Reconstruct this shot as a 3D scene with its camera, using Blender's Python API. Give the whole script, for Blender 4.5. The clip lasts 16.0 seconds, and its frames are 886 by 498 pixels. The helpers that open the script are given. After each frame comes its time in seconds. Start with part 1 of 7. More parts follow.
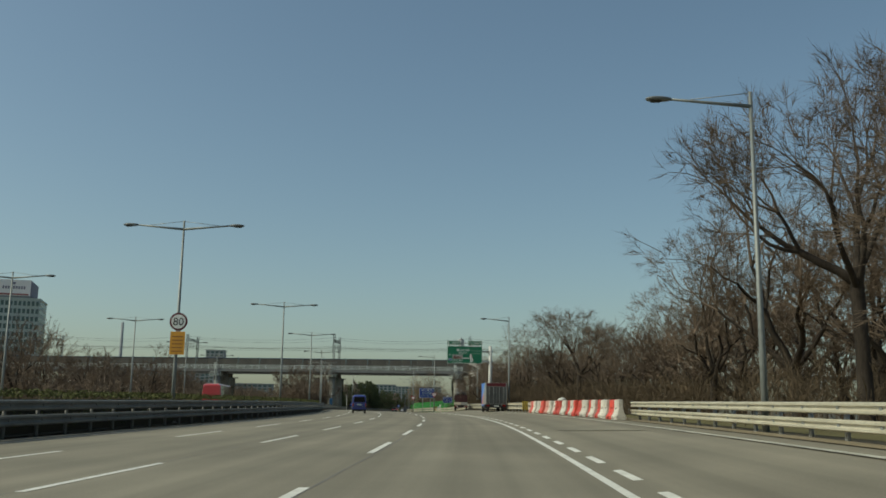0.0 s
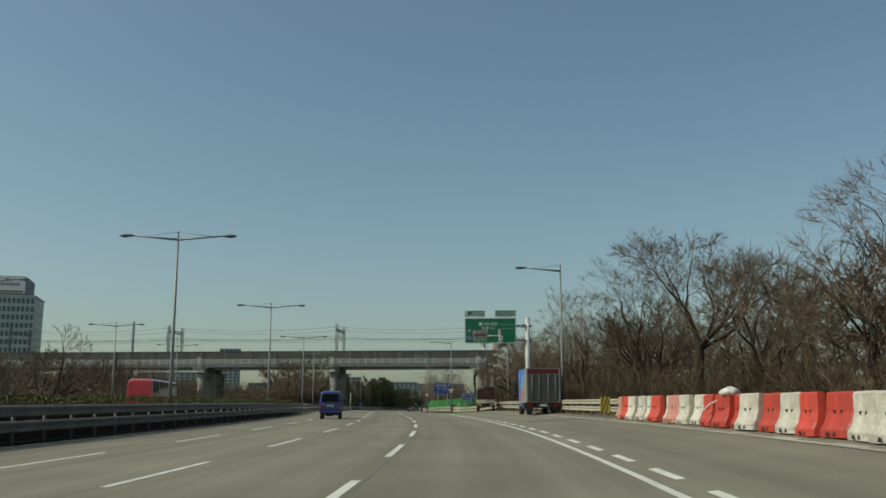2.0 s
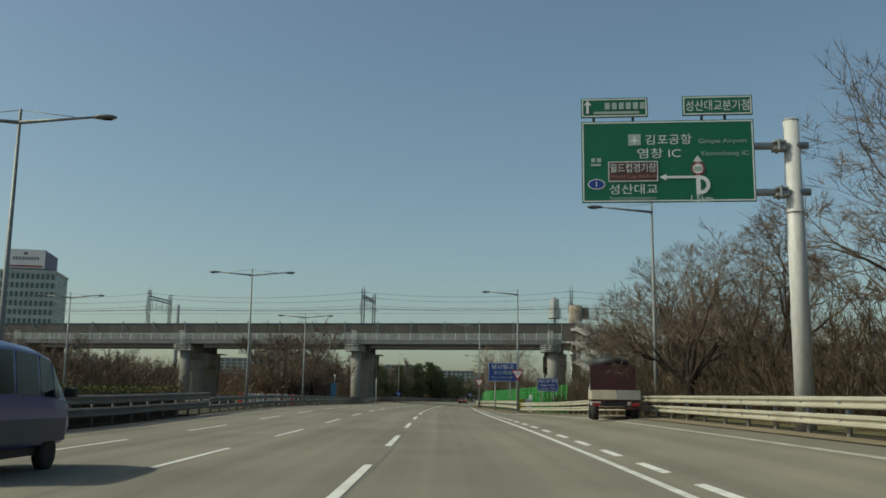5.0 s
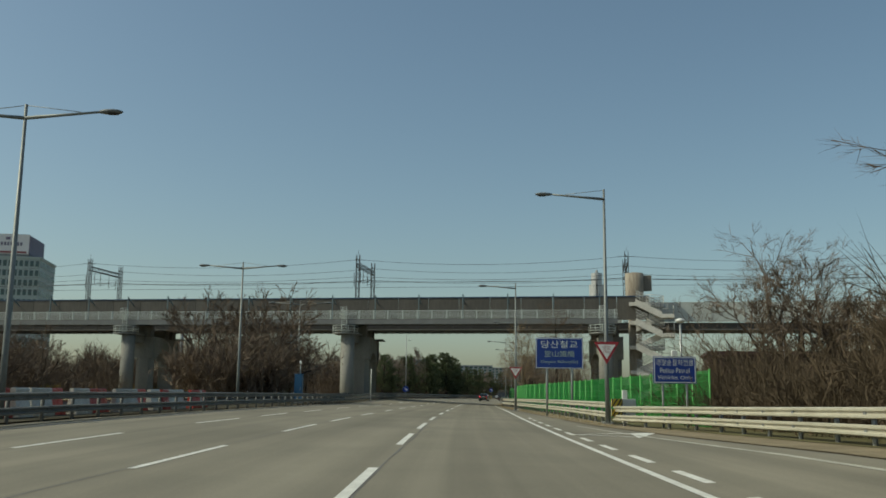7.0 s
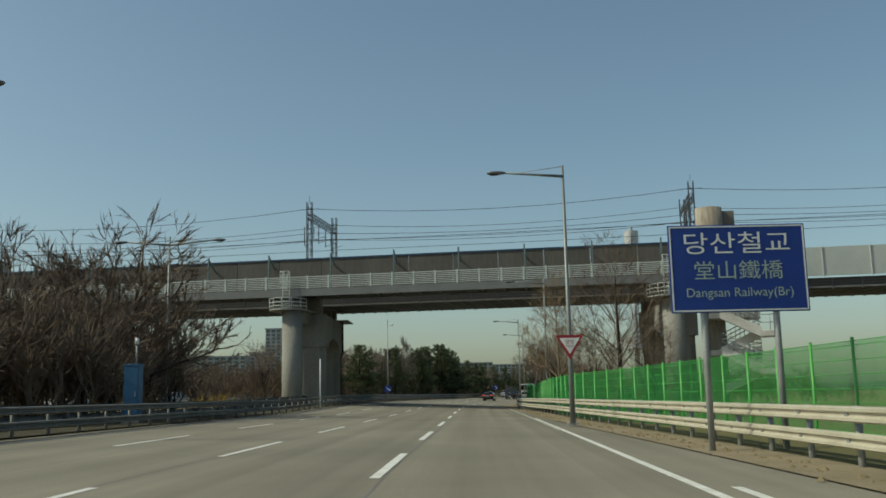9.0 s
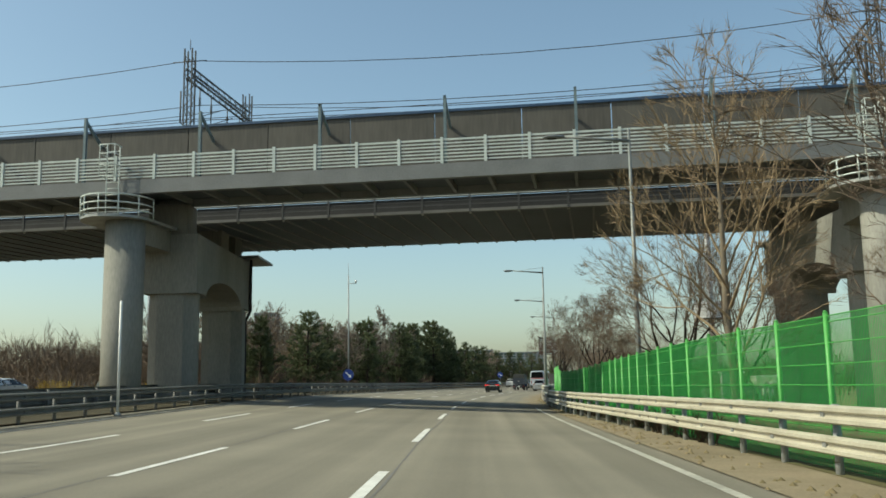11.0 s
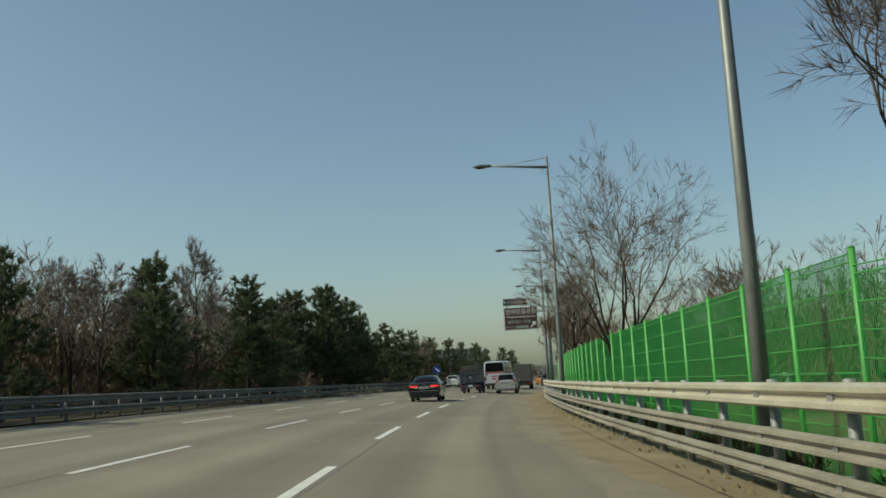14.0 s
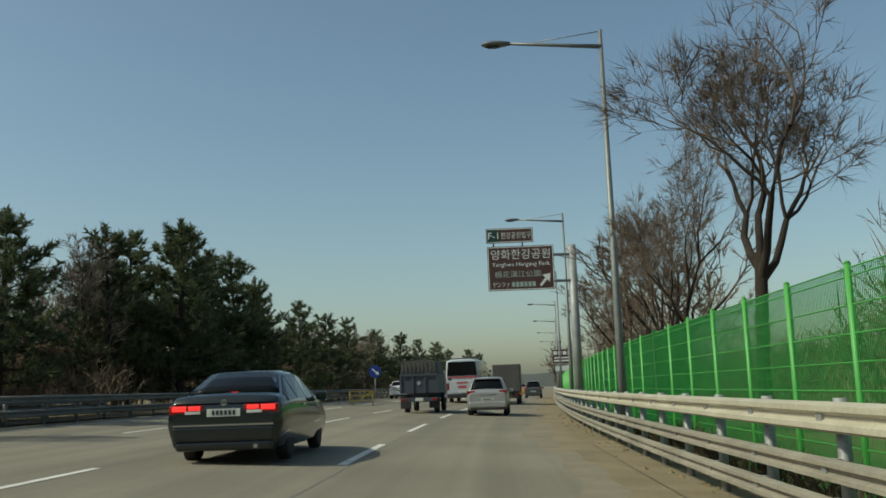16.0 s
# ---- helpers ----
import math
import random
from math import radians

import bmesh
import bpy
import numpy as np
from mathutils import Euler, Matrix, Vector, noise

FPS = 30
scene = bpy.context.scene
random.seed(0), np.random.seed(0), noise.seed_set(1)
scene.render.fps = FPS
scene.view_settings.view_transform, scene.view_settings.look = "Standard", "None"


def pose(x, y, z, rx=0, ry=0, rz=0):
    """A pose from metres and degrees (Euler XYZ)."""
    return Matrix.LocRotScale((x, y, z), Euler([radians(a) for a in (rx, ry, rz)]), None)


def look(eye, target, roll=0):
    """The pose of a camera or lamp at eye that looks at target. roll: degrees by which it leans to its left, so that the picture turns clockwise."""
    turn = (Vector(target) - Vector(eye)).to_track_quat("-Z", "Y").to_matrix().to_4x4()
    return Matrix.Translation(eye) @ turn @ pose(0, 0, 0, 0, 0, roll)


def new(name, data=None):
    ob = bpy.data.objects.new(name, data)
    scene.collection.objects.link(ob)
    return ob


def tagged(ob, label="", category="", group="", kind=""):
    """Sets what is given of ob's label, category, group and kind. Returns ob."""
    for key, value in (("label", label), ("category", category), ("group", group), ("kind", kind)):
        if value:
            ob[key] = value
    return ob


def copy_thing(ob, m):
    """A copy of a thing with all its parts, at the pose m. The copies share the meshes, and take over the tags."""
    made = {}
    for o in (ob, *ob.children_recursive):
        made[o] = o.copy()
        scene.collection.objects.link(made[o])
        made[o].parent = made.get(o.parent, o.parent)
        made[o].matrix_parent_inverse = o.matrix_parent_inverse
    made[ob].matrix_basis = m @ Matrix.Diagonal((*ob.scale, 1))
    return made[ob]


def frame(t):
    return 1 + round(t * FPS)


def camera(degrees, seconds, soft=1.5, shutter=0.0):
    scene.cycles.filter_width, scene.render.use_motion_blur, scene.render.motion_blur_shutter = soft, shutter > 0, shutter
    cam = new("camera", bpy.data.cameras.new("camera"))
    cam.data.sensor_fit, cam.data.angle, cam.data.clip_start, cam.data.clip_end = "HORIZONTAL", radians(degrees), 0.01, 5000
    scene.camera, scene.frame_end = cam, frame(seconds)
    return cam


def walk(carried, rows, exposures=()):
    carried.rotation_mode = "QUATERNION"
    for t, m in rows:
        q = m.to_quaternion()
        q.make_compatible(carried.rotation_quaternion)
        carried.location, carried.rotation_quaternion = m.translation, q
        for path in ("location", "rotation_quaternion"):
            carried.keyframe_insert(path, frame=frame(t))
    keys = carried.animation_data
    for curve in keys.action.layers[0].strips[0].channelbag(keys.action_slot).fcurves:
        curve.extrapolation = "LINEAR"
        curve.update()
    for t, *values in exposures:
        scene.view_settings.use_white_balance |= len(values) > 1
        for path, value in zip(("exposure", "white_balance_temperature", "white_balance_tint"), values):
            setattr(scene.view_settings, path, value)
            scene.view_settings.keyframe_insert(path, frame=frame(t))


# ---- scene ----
cam = camera(51.5, 16.0, soft=1.68)
PATH = [
    (0, (3.65, 1.796, 1.184), (3.569, 3.768, 1.506), 0.8),
    (0.5, (3.547, 9.944, 1.168), (3.451, 11.916, 1.488), 0.7),
    (1, (3.358, 18.247, 1.188), (3.252, 20.217, 1.517), 0.7),
    (1.5, (3.131, 27.368, 1.202), (3.016, 29.339, 1.522), 0.4),
    (2, (2.841, 35.962, 1.172), (2.715, 37.932, 1.494), -0.0),
    (2.5, (2.454, 44.719, 1.173), (2.308, 46.688, 1.492), 0.1),
    (3, (2.02, 53.448, 1.18), (1.856, 55.414, 1.506), 0.3),
    (3.5, (1.452, 61.922, 1.153), (1.267, 63.887, 1.479), 0.3),
    (4, (0.82, 70.452, 1.145), (0.617, 72.415, 1.467), 0.5),
    (4.5, (0.082, 79.265, 1.178), (-0.14, 81.228, 1.492), 0.5),
    (5, (-0.675, 87.899, 1.202), (-0.928, 89.859, 1.511), 0.7),
    (5.2, (-1.045, 91.286, 1.186), (-1.308, 93.244, 1.495), 1.0),
    (7.3, (-6.063, 128.900, 1.191), (-6.362, 130.854, 1.498), 0.3),
    (7.5, (-6.573, 132.686, 1.203), (-6.868, 134.638, 1.523), -0.3),
    (8, (-7.604, 142.004, 1.228), (-7.888, 143.958, 1.545), -0.8),
    (8.2, (-8.118, 145.379, 1.214), (-8.395, 147.336, 1.523), -1.0),
    (10.3, (-12.1, 184.62, 1.198), (-12.386, 186.574, 1.512), -1.5),
    (10.5, (-12.6, 188.36, 1.204), (-12.888, 190.315, 1.511), -1.1),
    (11, (-14.041, 197.732, 1.206), (-14.32, 199.691, 1.498), -0.9),
    (11.5, (-15.162, 206.895, 1.201), (-15.41, 208.859, 1.489), -1.0),
    (12, (-16.342, 216.027, 1.209), (-16.559, 217.992, 1.511), -1.3),
    (12.5, (-17.341, 225.26, 1.204), (-17.533, 227.229, 1.498), -2.1),
    (13, (-18.04, 235.563, 1.202), (-18.212, 237.534, 1.494), -2.6),
    (13.5, (-18.444, 245.194, 1.199), (-18.596, 247.168, 1.482), -3.4),
    (14, (-19.147, 255.197, 1.196), (-19.276, 257.172, 1.484), -3.1),
    (14.5, (-19.525, 265.035, 1.205), (-19.641, 267.009, 1.502), -2.4),
    (15, (-19.667, 274.371, 1.19), (-19.773, 276.344, 1.498), -2.3),
    (15.5, (-19.836, 284.056, 1.191), (-19.923, 286.032, 1.488), -1.4),
    (16, (-20.194, 293.135, 1.231), (-20.247, 295.111, 1.532), -2.0),
]


def rise(y):
    """Height of the road along its way: it climbs gently and levels out before the bridge."""
    return -4.7e-5 * max(0.0, 190.0 - max(y, -20.0)) ** 2


def slope(y):
    return 9.4e-5 * max(0.0, 190.0 - max(y, -20.0))


def on_grade(eye, target):
    """The eye and its target lifted with the road under the eye."""
    z = rise(eye[1])
    return (eye[0], eye[1], eye[2] + z), (target[0], target[1], target[2] + z + slope(eye[1]) * (target[1] - eye[1]))


TINT = (6900, -6)
walk(cam, [(t, look(*on_grade(eye, target), roll)) for t, eye, target, roll in PATH],
     [(t, stops, *TINT) for t, stops in ((0.0, 0.07), (8.2, 0.1), (10.3, 0.53), (11.5, 0.82), (12.8, 0.39), (14.0, 0.25), (16.0, 0.24))])

# ---- world, sun ----
world = bpy.data.worlds.new("world")
scene.world = world
world.use_nodes = True
wn = world.node_tree.nodes
sky = wn.new("ShaderNodeTexSky")
sky.sky_type = 'NISHITA'
sky.sun_disc = False
SUN_TRAVEL = Vector((1.0, 0.3, -1.0)).normalized()
sky.sun_elevation = math.asin(-SUN_TRAVEL.z)
sky.sun_rotation = math.atan2(-SUN_TRAVEL.x, -SUN_TRAVEL.y)
sky.air_density, sky.dust_density, sky.ozone_density = 1.0, 2.0, 1.5
wn["Background"].inputs["Strength"].default_value = 0.10
world.node_tree.links.new(sky.outputs[0], wn["Background"].inputs["Color"])
sun_data = bpy.data.lights.new("sun", 'SUN')
sun_data.energy, sun_data.angle, sun_data.color = 2.6, radians(0.5), (1.0, 0.93, 0.83)
sun = new("sun", sun_data)
sun.rotation_euler = SUN_TRAVEL.to_track_quat("-Z", "Y").to_euler()


# ---- materials ----
def mat(name, col, rough=0.7, col2=None, scale=3.0, fine=40.0, bump=0.0, metal=0.0, spec=0.5, streak=None, rnd=0.0, coord="Object"):
    m = bpy.data.materials.new(name)
    m.use_nodes = True
    nt = m.node_tree
    n, l = nt.nodes, nt.links
    b = n["Principled BSDF"]
    b.inputs["Roughness"].default_value = rough
    b.inputs["Metallic"].default_value = metal
    b.inputs["Specular IOR Level"].default_value = spec
    c2 = col2 or tuple(v * 0.75 for v in col)
    tc = n.new("ShaderNodeTexCoord")
    mp = n.new("ShaderNodeMapping")
    if streak:
        mp.inputs["Scale"].default_value = streak
    l.new(tc.outputs[coord], mp.inputs["Vector"])
    n1 = n.new("ShaderNodeTexNoise")
    n1.inputs["Scale"].default_value = scale
    n1.inputs["Detail"].default_value = 5
    n2 = n.new("ShaderNodeTexNoise")
    n2.inputs["Scale"].default_value = fine
    n2.inputs["Detail"].default_value = 3
    l.new(mp.outputs[0], n1.inputs["Vector"])
    l.new(mp.outputs[0], n2.inputs["Vector"])
    mix = n.new("ShaderNodeMath")
    mix.operation = 'MULTIPLY_ADD'
    mix.inputs[1].default_value = 0.6
    sc = n.new("ShaderNodeMath")
    sc.operation = 'MULTIPLY'
    sc.inputs[1].default_value = 0.4
    l.new(n2.outputs["Fac"], sc.inputs[0])
    l.new(n1.outputs["Fac"], mix.inputs[0])
    l.new(sc.outputs[0], mix.inputs[2])
    ramp = n.new("ShaderNodeValToRGB")
    ramp.color_ramp.elements[0].position, ramp.color_ramp.elements[1].position = 0.33, 0.67
    ramp.color_ramp.elements[0].color = (*c2, 1)
    ramp.color_ramp.elements[1].color = (*col, 1)
    l.new(mix.outputs[0], ramp.inputs["Fac"])
    out = ramp.outputs["Color"]
    if rnd:
        oi = n.new("ShaderNodeObjectInfo")
        mr = n.new("ShaderNodeMapRange")
        mr.inputs["To Min"].default_value, mr.inputs["To Max"].default_value = 1 - rnd, 1 + rnd
        l.new(oi.outputs["Random"], mr.inputs["Value"])
        hs = n.new("ShaderNodeHueSaturation")
        l.new(mr.outputs[0], hs.inputs["Value"])
        l.new(out, hs.inputs["Color"])
        out = hs.outputs["Color"]
    l.new(out, b.inputs["Base Color"])
    if bump:
        bp = n.new("ShaderNodeBump")
        bp.inputs["Strength"].default_value = min(1.0, bump)
        bp.inputs["Distance"].default_value = 0.02
        l.new(mix.outputs[0], bp.inputs["Height"])
        l.new(bp.outputs[0], b.inputs["Normal"])
    return m


def glow(name, col, strength):
    m = bpy.data.materials.new(name)
    m.use_nodes = True
    b = m.node_tree.nodes["Principled BSDF"]
    b.inputs["Base Color"].default_value = (*col, 1)
    b.inputs["Emission Color"].default_value = (*col, 1)
    b.inputs["Emission Strength"].default_value = strength
    return m


ASPHALT = mat("asphalt", (0.236, 0.214, 0.165), 0.9, (0.176, 0.161, 0.125), 0.25, 30, 0.25, spec=0.2, coord="Object")


def along_lanes(m):
    """Long faint wheel tracks and patches that run with the lanes."""
    n, l = m.node_tree.nodes, m.node_tree.links
    b = n["Principled BSDF"]
    src = b.inputs["Base Color"].links[0].from_socket
    uv = n.new("ShaderNodeUVMap")
    uv.uv_map = "lane"
    for sx, sy, lo, hi in ((1.15, 0.006, 0.80, 1.16), (0.35, 0.05, 0.86, 1.12)):
        mp = n.new("ShaderNodeMapping")
        mp.inputs["Scale"].default_value = (sx, sy, 1)
        l.new(uv.outputs[0], mp.inputs["Vector"])
        no = n.new("ShaderNodeTexNoise")
        no.inputs["Scale"].default_value = 1.0
        no.inputs["Detail"].default_value = 4
        l.new(mp.outputs[0], no.inputs["Vector"])
        mr = n.new("ShaderNodeMapRange")
        mr.inputs["From Min"].default_value, mr.inputs["From Max"].default_value = 0.3, 0.7
        mr.inputs["To Min"].default_value, mr.inputs["To Max"].default_value = lo, hi
        l.new(no.outputs["Fac"], mr.inputs["Value"])
        hs = n.new("ShaderNodeHueSaturation")
        l.new(mr.outputs[0], hs.inputs["Value"])
        l.new(src, hs.inputs["Color"])
        src = hs.outputs["Color"]
    l.new(src, b.inputs["Base Color"])


along_lanes(ASPHALT)
PAINT = mat("road_paint", (0.75, 0.74, 0.68), 0.7, (0.5, 0.49, 0.44), 2.0, 25, 0.1)
PAINT_WORN = mat("worn_road_paint", (0.5, 0.48, 0.4), 0.8, (0.25, 0.24, 0.2), 1.0, 12, 0.1)
SEAM = mat("tar_seam", (0.12, 0.112, 0.1), 0.8, (0.17, 0.16, 0.145), 0.8, 12)
EARTH = mat("dry_earth", (0.24, 0.19, 0.115), 0.95, (0.14, 0.115, 0.06), 0.35, 9, 0.5, spec=0.1)
SANDY = mat("sandy_verge", (0.28, 0.23, 0.155), 0.95, (0.17, 0.14, 0.09), 0.8, 18, 0.5, spec=0.1)
GRASSY = mat("dry_grass", (0.155, 0.145, 0.07), 0.95, (0.10, 0.085, 0.045), 0.6, 14, 0.6, spec=0.1)
CONCRETE = mat("concrete", (0.29, 0.283, 0.252), 0.85, (0.165, 0.162, 0.146), 0.5, 14, 0.25, spec=0.25, streak=(1, 1, 0.25))
CONCRETE_DARK = mat("weathered_concrete", (0.2, 0.19, 0.167), 0.9, (0.1, 0.095, 0.084), 0.5, 10, 0.3, streak=(1, 1, 0.15))
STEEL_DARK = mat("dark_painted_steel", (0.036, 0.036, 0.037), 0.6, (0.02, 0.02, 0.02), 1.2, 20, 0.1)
STEEL_BLUE = mat("blue_grey_steel", (0.16, 0.22, 0.24), 0.55, (0.10, 0.14, 0.155), 1, 15, 0.1)
GALV = mat("galvanised_steel", (0.46, 0.47, 0.47), 0.42, (0.30, 0.31, 0.31), 3, 40, 0.05, metal=0.55)
GALV_DULL = mat("dull_galvanised_steel", (0.36, 0.37, 0.36), 0.55, (0.22, 0.225, 0.22), 2, 30, 0.08, metal=0.3)
RAIL_CREAM = mat("cream_painted_rail", (0.52, 0.49, 0.39), 0.5, (0.36, 0.33, 0.25), 1.2, 20, 0.06)
RAIL_DIRTY = mat("grimy_cream_rail", (0.34, 0.315, 0.255), 0.6, (0.2, 0.18, 0.14), 1.2, 14, 0.08)
RAIL_GREY = mat("weathered_grey_rail", (0.15, 0.15, 0.138), 0.6, (0.075, 0.075, 0.067), 1.2, 20, 0.08)
BARK = mat("grey_brown_bark", (0.06, 0.049, 0.04), 0.95, (0.028, 0.023, 0.019), 3, 22, 0.6, spec=0.1, streak=(1, 1, 0.3))
TWIG = mat("twig_bark", (0.185, 0.14, 0.105), 0.95, (0.115, 0.088, 0.066), 1.2, 8, spec=0.1, rnd=0.2)
BRUSH = mat("dark_brush_bark", (0.115, 0.086, 0.058), 0.95, (0.07, 0.054, 0.036), 1.2, 8, spec=0.1, rnd=0.25)
TWIG_PALE = mat("pale_twig_bark", (0.30, 0.225, 0.14), 0.95, (0.19, 0.14, 0.09), 1.2, 8, spec=0.1, rnd=0.15)
TWIG_GREY = mat("grey_twig_bark", (0.25, 0.205, 0.17), 0.95, (0.16, 0.13, 0.105), 1.2, 8, spec=0.1, rnd=0.2)
NEEDLE = mat("pine_needles", (0.13, 0.155, 0.08), 0.8, (0.085, 0.10, 0.055), 1.0, 9, spec=0.1, rnd=0.2)


def leafy(m, share):
    """Lets part of the light through thin leaves."""
    n, l = m.node_tree.nodes, m.node_tree.links
    b, out = n["Principled BSDF"], n["Material Output"]
    tl, mx = n.new("ShaderNodeBsdfTranslucent"), n.new("ShaderNodeMixShader")
    mx.inputs[0].default_value = share
    l.new(b.inputs["Base Color"].links[0].from_socket, tl.inputs["Color"])
    l.new(b.outputs[0], mx.inputs[1])
    l.new(tl.outputs[0], mx.inputs[2])
    l.new(mx.outputs[0], out.inputs["Surface"])


leafy(NEEDLE, 0.3)
HEDGE = mat("clipped_hedge_leaves", (0.115, 0.12, 0.04), 0.85, (0.05, 0.055, 0.02), 1.5, 10, spec=0.2)
YELLOW_BLOOM = mat("yellow_forsythia", (0.5, 0.34, 0.03), 0.8, (0.25, 0.18, 0.04), 1.5, 10)


# ---- mesh tools ----
class Geo:
    """Collects vertices and faces for one mesh."""
    def __init__(self):
        self.v, self.f, self.s = [], [], []

    def add(self, verts, faces, smooth=False):
        k = len(self.v)
        self.v.extend([tuple(p) for p in verts])
        self.f.extend([tuple(i + k for i in f) for f in faces])
        self.s.extend([smooth] * len(faces))
        return self

    def box(self, x0, y0, z0, x1, y1, z1, m=None):
        p = [Vector((x, y, z)) for z in (z0, z1) for y in (y0, y1) for x in (x0, x1)]
        if m is not None:
            p = [m @ q for q in p]
        return self.add(p, [(0, 2, 3, 1), (4, 5, 7, 6), (0, 1, 5, 4), (2, 6, 7, 3), (0, 4, 6, 2), (1, 3, 7, 5)])

    def tube(self, pts, radii, sides=8, caps=True, smooth=True):
        """A round tube through points, with a radius at each."""
        pts = [Vector(p) for p in pts]
        if not hasattr(radii, "__len__"):
            radii = [radii] * len(pts)
        vs, fs = [], []
        for i, p in enumerate(pts):
            d = (pts[min(i + 1, len(pts) - 1)] - pts[max(i - 1, 0)])
            d = d.normalized() if d.length > 1e-9 else Vector((0, 0, 1))
            a = d.orthogonal().normalized() if abs(d.z) < 0.9 else d.cross(Vector((0, 1, 0))).normalized()
            if abs(d.z) < 0.9:
                a = d.cross(Vector((0, 0, 1))).normalized()
            b = d.cross(a)
            for k in range(sides):
                w = 2 * math.pi * k / sides
                vs.append(p + (a * math.cos(w) + b * math.sin(w)) * radii[i])
        for i in range(len(pts) - 1):
            for k in range(sides):
                k2 = (k + 1) % sides
                fs.append((i * sides + k, i * sides + k2, (i + 1) * sides + k2, (i + 1) * sides + k))
        self.add(vs, fs, smooth)
        if caps:
            k = len(self.v) - len(vs)
            self.f.append(tuple(k + i for i in range(sides))[::-1])
            self.f.append(tuple(k + (len(pts) - 1) * sides + i for i in range(sides)))
            self.s += [False, False]
        return self

    def loft(self, rings, closed=True, caps=True, smooth=False):
        """Joins rings of equal count one after another."""
        n = len(rings[0])
        vs = [p for r in rings for p in r]
        fs = []
        for i in range(len(rings) - 1):
            for k in range(n if closed else n - 1):
                k2 = (k + 1) % n
                fs.append((i * n + k, i * n + k2, (i + 1) * n + k2, (i + 1) * n + k))
        self.add(vs, fs, smooth)
        if caps and closed:
            k = len(self.v) - len(vs)
            self.f.append(tuple(k + i for i in range(n))[::-1])
            self.f.append(tuple(k + (len(rings) - 1) * n + i for i in range(n)))
            self.s += [False, False]
        return self

    def prism(self, outline, y0, y1, m=None):
        """An outline of (x, z) pushed along y."""
        r = [[Vector((x, y, z)) for x, z in outline] for y in (y0, y1)]
        if m is not None:
            r = [[m @ p for p in q] for q in r]
        return self.loft(r)

    def mesh(self, name, material):
        me = bpy.data.meshes.new(name)
        me.from_pydata(self.v, [], self.f)
        me.polygons.foreach_set("use_smooth", self.s)
        me.materials.append(material)
        me.update()
        return me


def part(name, geo, material, parent=None, label="", bevel=0.0):
    ob = new(name, geo.mesh(name, material))
    if parent is not None:
        ob.parent = parent
    if label:
        ob["label"] = label
    if bevel:
        b = ob.modifiers.new("bevel", 'BEVEL')
        b.width, b.segments, b.limit_method = bevel, 2, 'ANGLE'
    return ob


def thing(name, label, category, group="", kind="", m=None):
    ob = new(name)
    if m is not None:
        ob.matrix_basis = m
    return tagged(ob, label, category, group, kind)


# ---- the road's line: x of the dashed line beside the driven lane, by y ----
LINE = [(-200, 1.5), (-30, 1.55), (0, 1.45), (27.7, 1.23), (49.7, 0.8), (71.7, -0.4), (92.6, -2.5), (114.4, -5.3), (140, -8.75),
        (164, -11.7), (190, -14.5), (206, -16.2), (222, -18.0), (245, -20.3), (262, -21.5), (280, -22.3), (302, -22.5),
        (324, -21.9), (345, -20.6), (370, -18.6), (1400, 72.0)]
_y = np.arange(-200, 1400, 1.0)
_x = np.interp(_y, *zip(*LINE))
_k = np.exp(-0.5 * (np.arange(-24, 25) / 8.0) ** 2)
_x = np.convolve(np.pad(_x, 24, mode="reflect", reflect_type="odd"), _k / _k.sum(), mode="valid")
_h = np.arctan(np.gradient(_x, _y))


def bank(y):
    """Tangent of the road's cross fall, left side up."""
    return float(np.interp(y, [120, 150, 190, 215, 240, 255, 400, 430], [-0.004, 0.02, 0.022, 0.022, 0.045, 0.05, 0.05, 0.03]))


def ground_z(y, d):
    b = bank(y)
    c = max(min(d, 6.0), -11.0) - 2.0
    z = -c * b
    raised = float(np.interp(y, [-200, 125, 160], [1, 1, 0]))
    z += raised * 0.42 * float(np.interp(d, [4.4, 8.6], [0, 1]))
    return z + rise(y)


def road(y, d, z=0.0):
    """A place at y along the road, d metres right of its dashed line and z above the surface there."""
    a = float(np.interp(y, _y, _h))
    return Vector((float(np.interp(y, _y, _x)) + d * math.cos(a), y - d * math.sin(a), ground_z(y, d) + z))


def turn(y):
    """The road's heading at y, as a turn about z."""
    return -math.degrees(float(np.interp(y, _y, _h)))


def at(y, d, z=0.0, rz=0.0):
    p = road(y, d, z)
    return pose(p.x, p.y, p.z, 0, 0, turn(y) + rz)


def strip(geo, y0, y1, d0, d1, z, step=4.0):
    """A flat band on the road between two offsets (numbers or functions of y)."""
    n = max(1, int(math.ceil((y1 - y0) / step)))
    ys = [y0 + (y1 - y0) * i / n for i in range(n + 1)]
    f0 = d0 if callable(d0) else (lambda y: d0)
    f1 = d1 if callable(d1) else (lambda y: d1)
    vs = [p for y in ys for p in (road(y, f0(y), z), road(y, f1(y), z))]
    return geo.add(vs, [(2 * i, 2 * i + 1, 2 * i + 3, 2 * i + 2) for i in range(n)])


def right_edge(y):
    return float(np.interp(y, [-200, 10, 110, 140, 165, 185, 205, 1400], [9.2, 9.2, 8.4, 8.0, 6.4, 5.6, 4.6, 4.5]))


def OPP(y):
    return float(np.interp(y, [-200, 150, 185, 205, 230, 280, 350, 700], [-14.2, -14.2, -20, -24.5, -26, -29, -37, -60]))


